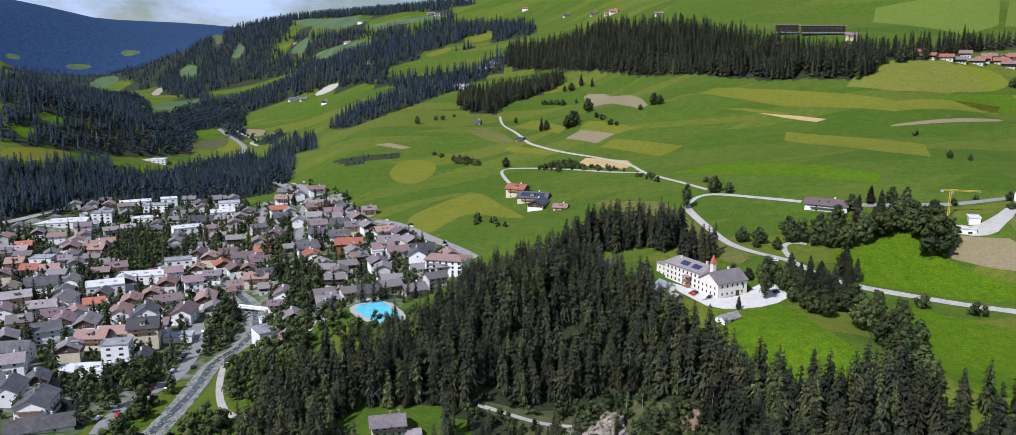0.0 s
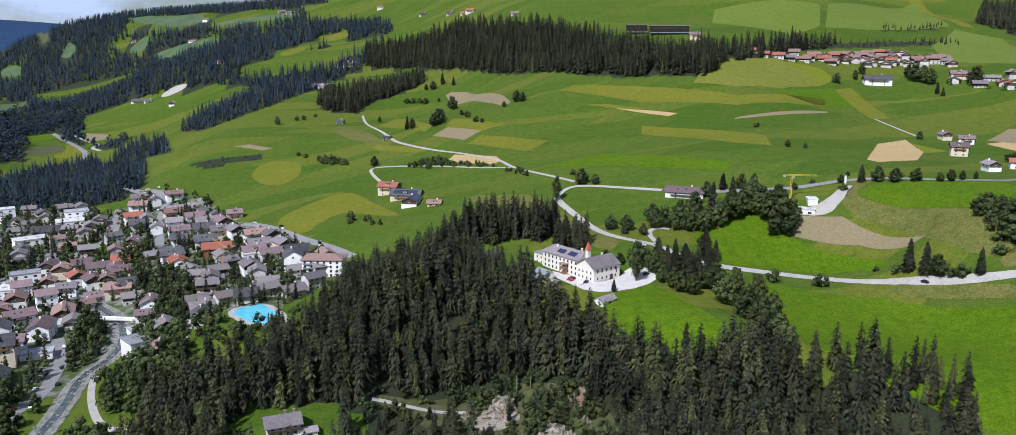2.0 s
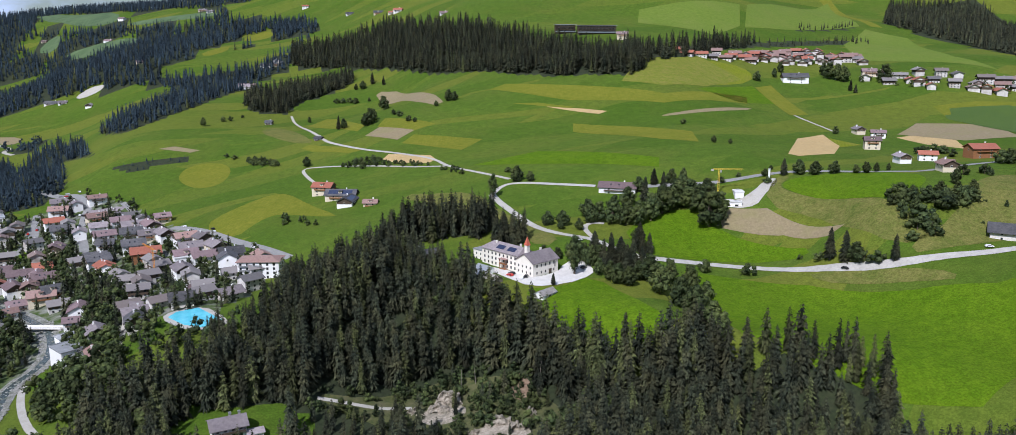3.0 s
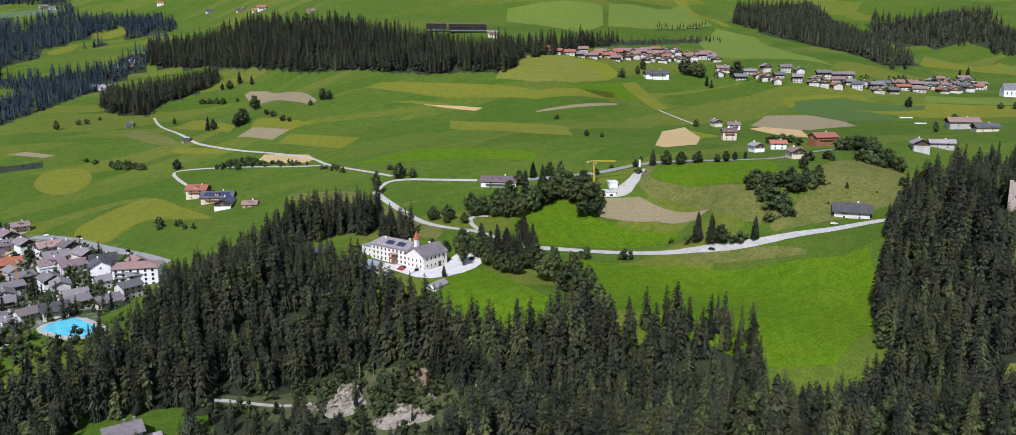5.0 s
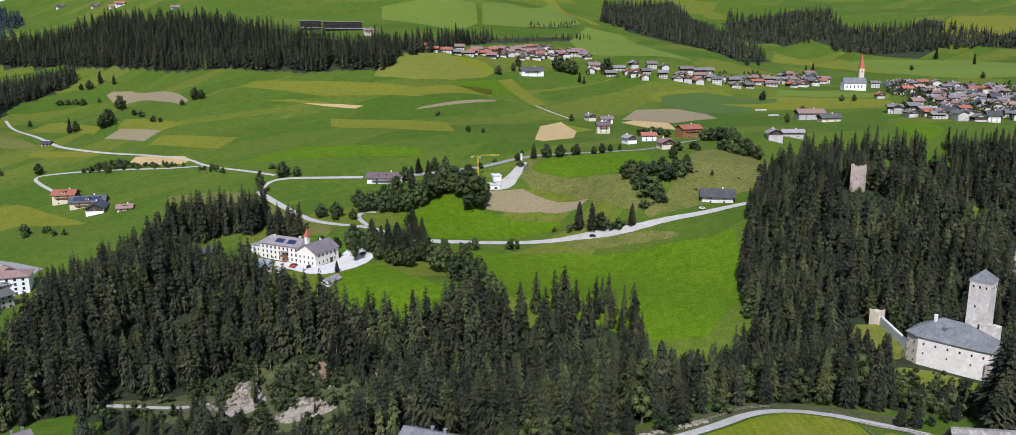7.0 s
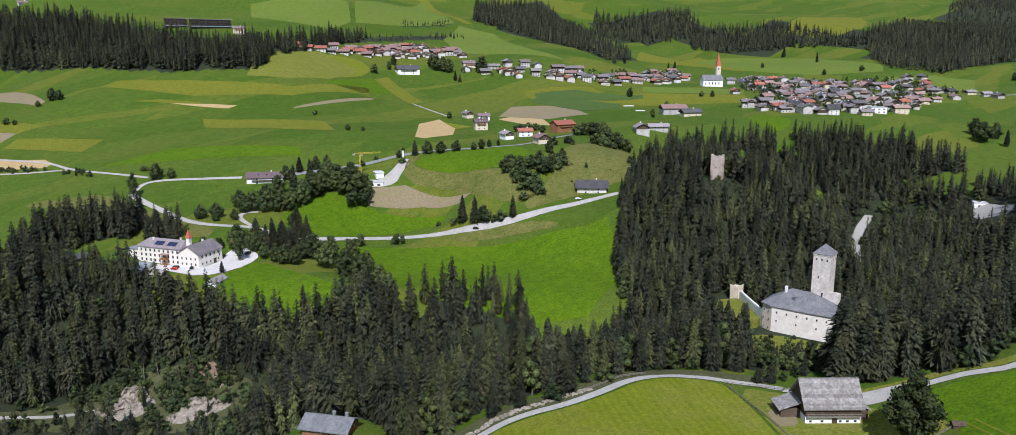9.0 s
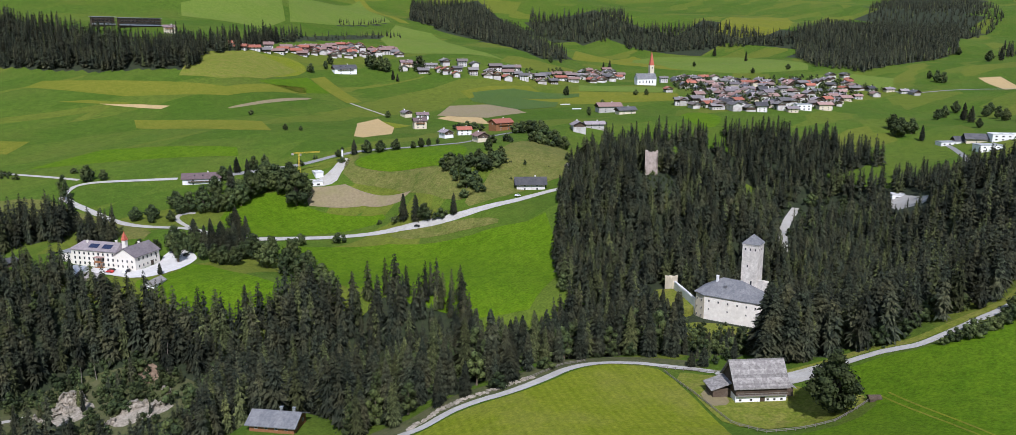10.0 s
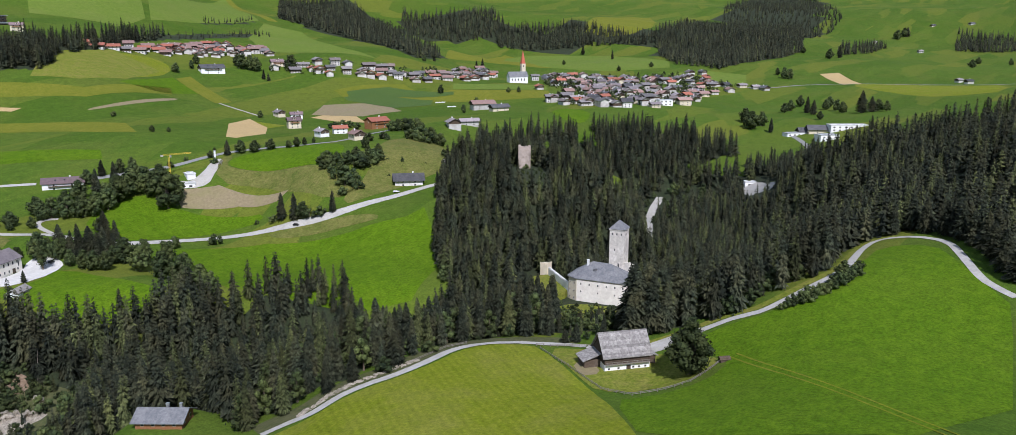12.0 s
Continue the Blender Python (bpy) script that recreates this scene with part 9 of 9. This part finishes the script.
cottage(-49, 306, 13, 10, 2, 12, PLASTER, ROOF["g"], "white two-storey house with a grey roof and dark balcony")
shed(-38.5, 304, 6, 5, 2.8, 12, PLASTER, ROOF["g"], "small white garage beside the house", 1.0)
def chalet():
    """A large guest house with flower-lined wooden balconies on its gable side."""
    root = cottage(-212, 340, 18, 13, 3, 100, PLASTER, ROOF["d"], "white three-storey chalet with a dark roof and orange wooden balconies")
    for s_ in range(2):
        balcony(root, -9, 0, 2.7 + 2.6 * s_, -90, 11, WARM_WOOD)
    for k in range(3):
        part("roof_window", box(-5 + 4 * k, -4 + 4 * k, 2.2, 3.6, 9.3, 9.75), GLASS, root)
    return root


chalet()


def footbridge():
    """A pale concrete bridge with solid parapets over the river."""
    root = tagged(new("bridge"), "pale concrete bridge with solid parapets over a river", "bridge")
    root.matrix_basis = pose(-163, 494, lie(-163, 494) + 2.2, 0, 0, -18)
    part("deck", box(-11, 11, -1.8, 1.8, -0.5, 0), GRAVEL, root)
    for y in (-1.9, 1.7):
        part("parapet", box(-11, 11, y, y + 0.2, 0.01, 1.0), PLASTER, root)
    for x in (-11.5, 10):
        part("abutment", box(x, x + 1.5, -2.2, 2.2, -4, -0.02), GRAVEL, root)
    return root


footbridge()
cottage(62, 178, 15.5, 10, 1, -56, WARM_WOOD, SLATE, "low brown wooden cottage with a grey roof", 24.5)


# ---- village church ----
def church():
    root = tagged(new("church"), "white village church with a tall red spire", "church")
    root.matrix_basis = pose(968, 640, lie(968, 640) - 0.5, 0, 0, -34)
    nave = part("nave_wall", gable_wall(30, 13, -3, 10, 17), PLASTER, root)
    part("nave_roof", gable_roof(30, 13, 10, 17, 0.6, 0.35), SLATE, root)
    tower = part("tower", box(9, 15.5, 4.5, 11, -3, 29), CREAM, root, "cream bell tower")
    part("spire", pyramid(12.25, 7.75, 3.0, 29.01, 50, 0.2), RED_PAINT, tower, "tall pointed red spire")
    for k in range(5):
        window(nave, -11 + 5 * k, -6.5, 3.5, 0, 1.4, 3.6)
    for t, (x, y) in ((0, (12.25, 4.5)), (90, (15.5, 7.75)), (-90, (9, 7.75))):
        window(tower, x, y, 24, t, 1.6, 2.8)
    return root


church()


# ---- hotel above the wood ----
def hotel(x, y, w, floors, turn, label):
    """A long modern hotel block of stacked dark decks."""
    root = tagged(new("hotel"), label, "hotel")
    root.matrix_basis = pose(x, y, lie(x, y) + 1.0, 0, 0, turn)
    body = part("body", box(-w / 2, w / 2, -5, 6, -8, 3.1 * floors), DARK_WOOD, root)
    for s in range(floors):
        part("deck", both(box(-w / 2 - 1, w / 2 + 1, -7.4, -5.02, 3.1 * s, 3.1 * s + 0.3), box(-w / 2 - 1, w / 2 + 1, -7.45, -7.3, 3.1 * s + 0.3, 3.1 * s + 1.2)), TIN if s == 0 else DARK_WOOD, body)
        n = int(w / 4.5)
        for k in range(n):
            simple_window(body, (k - (n - 1) / 2) * 4.4, -5, 3.1 * s + 0.5, 0, 3.2, 2.2)
    part("roof", box(-w / 2 - 1.5, w / 2 + 1.5, -7.8, 6.8, 3.1 * floors + 0.02, 3.1 * floors + 0.5), ROOF["f"], root)
    return root


hotel(390, 1030, 50, 3, -8, "long dark modern hotel block with glazed decks")
hotel(352, 1050, 26, 3, -8, "shorter dark hotel wing with glazed decks")


# ---- swimming pool ----
basin = [(-86, 433), (-83, 441), (-72, 446), (-58, 421), (-59, 413), (-68, 412), (-77, 419)]
field("pool_terrace", [(-90, 432), (-86, 445), (-70, 451), (-54, 421), (-56, 409), (-70, 408), (-79, 415)], GRAVEL, "pale paved terrace round the swimming pool", 1, 0.15)
pool = mesh_object("swimming_pool", *extruded(basin, 5.0, 9.2), WATER)
tagged(pool, "bright turquoise water of an outdoor swimming pool", "swimming pool", kind="structure")
pool.location.z = max(lie(x, y) for x, y in basin) - 9.2 + 0.35


# ---- the bath house and the red-roofed guest house ----
settle([(-98, 486, 34, 9, 1, "g", 0), (-84, 498, 24, 9, 1, "g", 1)], "bath house wings", -20)


def guest_house():
    root = tagged(new("guest_house"), "large white guest house with a red roof and balconies", "hotel")
    root.matrix_basis = pose(-40, 518, lie(-40, 518) - 0.8, 0, 0, -12)
    wall = part("wall", box(-13, 13, -8, 8, -3, 11.4), PLASTER, root)
    part("roof", slab_roof([(-14, -9), (14, -9), (14, 9), (-14, 9)], (-6, 0), (6, 0), 11.75, 14.2), ROOF["b"], root, "dark red roof")
    for s in range(4):
        balcony(wall, -5, -8, 2.8 * s + 0.3, 0, 14, TIN)
        for k in range(6):
            simple_window(wall, -11 + 4.2 * k, -8, 2.8 * s + 0.6, 0, 1.6, 1.9)
        for k in range(3):
            simple_window(wall, -13, -5 + 5 * k, 2.8 * s + 0.6, -90, 1.6, 1.9)
    return root


guest_house()


# ---- cranes and building sites ----
def crane(x, y, tall, reach, turn, material, label):
    """A tower crane of lattice girders on a ballast base."""
    root = tagged(new("tower_crane"), label, "crane")
    root.matrix_basis = pose(x, y, lie(x, y), 0, 0, turn)

    def lattice(length, half, step):
        pieces = [box(a * half - 0.05, a * half + 0.05, b * half - 0.05, b * half + 0.05, 0, length) for a in (-1, 1) for b in (-1, 1)]
        for k in range(int(length / step)):
            z = k * step
            for s in (-1, 1):
                v = [(-half, s * half, z), (-half, s * half, z + 0.14), (half, s * half, z + step), (half, s * half, z + step - 0.14)]
                v += [(p[0], p[1] + 0.08, p[2]) for p in v]
                pieces.append((v, [[0, 1, 2, 3], [7, 6, 5, 4], [0, 4, 5, 1], [1, 5, 6, 2], [2, 6, 7, 3], [3, 7, 4, 0]]))
                pieces.append(([(b, a, c) for a, b, c in v], [[0, 1, 2, 3], [7, 6, 5, 4], [0, 4, 5, 1], [1, 5, 6, 2], [2, 6, 7, 3], [3, 7, 4, 0]]))
        return both(*pieces)

    part("base", both(box(-2, 2, -2, 2, -1, 0.6), box(-1.5, 1.5, -1.5, 1.5, 0.6, 1.8)), GRAVEL, root)
    part("mast", lattice(tall, 0.45, 1.4), material, root)
    jib = part("jib", lattice(reach, 0.35, 1.3), material, root)
    jib.matrix_basis = pose(-4, 0, tall + 0.4, 0, 90, 0)
    part("counterweight", box(-5.5, -3.8, -0.8, 0.8, tall - 0.9, tall + 0.3), GRAVEL, root)
    part("cab", box(0.5, 1.8, -0.7, 0.7, tall - 1.8, tall - 0.3), TIN, root)
    return root


crane(-111, 562, 20, 26, 115, CRANE_PAINT, "orange tower crane over half-built houses")
crane(264, 476, 18, 20, -20, YELLOW_PAINT, "yellow tower crane at a gravel building site")
settle([(268, 464, 12, 8, 1, "w", 0), (276, 470, 9, 6, 1, "w", 1)], "site huts", -20, True)
post = tagged(new("signal_mast"), "slim white mast beside the road", "mast")
post.matrix_basis = pose(303, 476, lie(303, 476))
part("pole", both(box(-0.5, 0.5, -0.5, 0.5, -0.5, 8.0)), PLASTER, post)
part("cap", box(-0.7, 0.7, -0.7, 0.7, 8.0, 8.3), TIN, post)


# ---- cars ----
def car(material):
    """A small car: body, cabin glass, four wheels."""
    root = new("car")
    v = []
    prof = [(-2.1, 0.35), (2.1, 0.35), (2.15, 0.75), (1.3, 0.92), (0.6, 1.42), (-1.3, 1.42), (-1.95, 0.95), (-2.15, 0.8)]
    for y in (-0.85, 0.85):
        v += [(x, y * (0.86 if z > 1.2 else 1), z) for x, z in prof]
    n = len(prof)
    body = part("body", (v, [list(range(n)), list(range(2 * n - 1, n - 1, -1))] + [[k, n + k, n + (k + 1) % n, (k + 1) % n] for k in range(n)]), material, root)
    part("windows", both(box(-1.35, 0.75, -0.88, 0.88, 0.98, 1.3), box(0.62, 1.1, -0.7, 0.7, 1.0, 1.3)), GLASS, body)
    for x in (-1.3, 1.3):
        for y in (-0.8, 0.8):
            ring = [(x + 0.32 * math.cos(a), y + s, 0.32 + 0.32 * math.sin(a)) for s in (-0.1, 0.1) for a in (k * math.pi / 5 for k in range(10))]
            part("wheel", (ring, [list(range(10)), list(range(19, 9, -1))] + [[k, 10 + k, 10 + (k + 1) % 10, (k + 1) % 10] for k in range(10)]), TYRE, root)
    return root


CAR_PAINT = [(surface("white_car", (0.70, 0.70, 0.70), (0.78, 0.78, 0.78), 1.0, 0.25, 0.2, bump=0.0), "white"), (surface("black_car", (0.015, 0.015, 0.017), (0.025, 0.025, 0.028), 1.0, 0.2, 0.2, bump=0.0), "black"),
             (surface("red_car", (0.42, 0.03, 0.025), (0.5, 0.045, 0.035), 1.0, 0.25, 0.2, bump=0.0), "red"), (surface("silver_car", (0.38, 0.39, 0.40), (0.46, 0.47, 0.48), 1.0, 0.3, 0.2, bump=0.0, metal=0.5), "silver")]
fleet = [(tagged(car(m), "small %s car standing on tarmac" % word, "car", "cars"), word) for m, word in CAR_PAINT]
stands = [(101, 398, 60, 0), (104, 400, 62, 1), (96, 405, 120, 2), (98, 408, 120, 1), (280, 361, -62, 1), (140, 406, 30, 1), (340, 324, -30, 0), (150, 441, -30, 0)]
for k in range(44):
    line = WAY[dice.choice(("town_main", "town_road_e", "v_street", "v_road", "town_road_e", "v_street"))]
    n = dice.randrange(len(line) - 1)
    (ax, ay), (bx, by), f = line[n], line[n + 1], dice.random()
    turn, off = math.degrees(math.atan2(by - ay, bx - ax)), dice.choice((-2.0, 2.0, 4.6, -4.6))
    d = math.hypot(bx - ax, by - ay)
    stands.append((ax + (bx - ax) * f - (by - ay) / d * off, ay + (by - ay) * f + (bx - ax) / d * off, turn, dice.randrange(4)))
used = set()
for x, y, turn, k in stands:
    m = pose(x, y, lie(x, y) + 0.24, 0, 0, turn)
    if k in used:
        copy_thing(fleet[k][0], m)
    else:
        fleet[k][0].matrix_basis = m
        used.add(k)


# ---- wrapped bales in the field, snags in the gorge ----
for n, (x, y, count) in enumerate(((728, 606, 9), (712, 574, 8))):
    heap = tagged(new("bale_stack"), "row of white wrapped silage bales in a field", "bales", "bale stacks")
    heap.matrix_basis = pose(x, y, lie(x, y), 0, 0, -30)
    for k in range(count):
        ring = [(1.5 * k + s, 0.75 * math.cos(a), 0.75 + 0.75 * math.sin(a)) for s in (0, 1.3) for a in (j * math.pi / 5 for j in range(10))]
        part("bale", (ring, [list(range(9, -1, -1)), list(range(10, 20))] + [[j, (j + 1) % 10, 10 + (j + 1) % 10, 10 + j] for j in range(10)]), WRAP, heap)

for x, y, h, lean in ((52, 332, 12, 2), (84, 314, 14, 6), (60, 336, 8, -4), (120, 300, 10, 8)):
    v, f = tube([(0, 0, -0.5), (0.1, 0, h * 0.5), (0.05, 0.1, h)], (0.22, 0.16, 0.06), 6)
    snag = mesh_object("dead_trunk", v, f, GREY_WOOD)
    snag.matrix_basis = pose(x, y, lie(x, y), 0, lean, 0)
    tagged(snag, "bare grey dead tree trunk on the slope", "dead tree", "dead trunks")
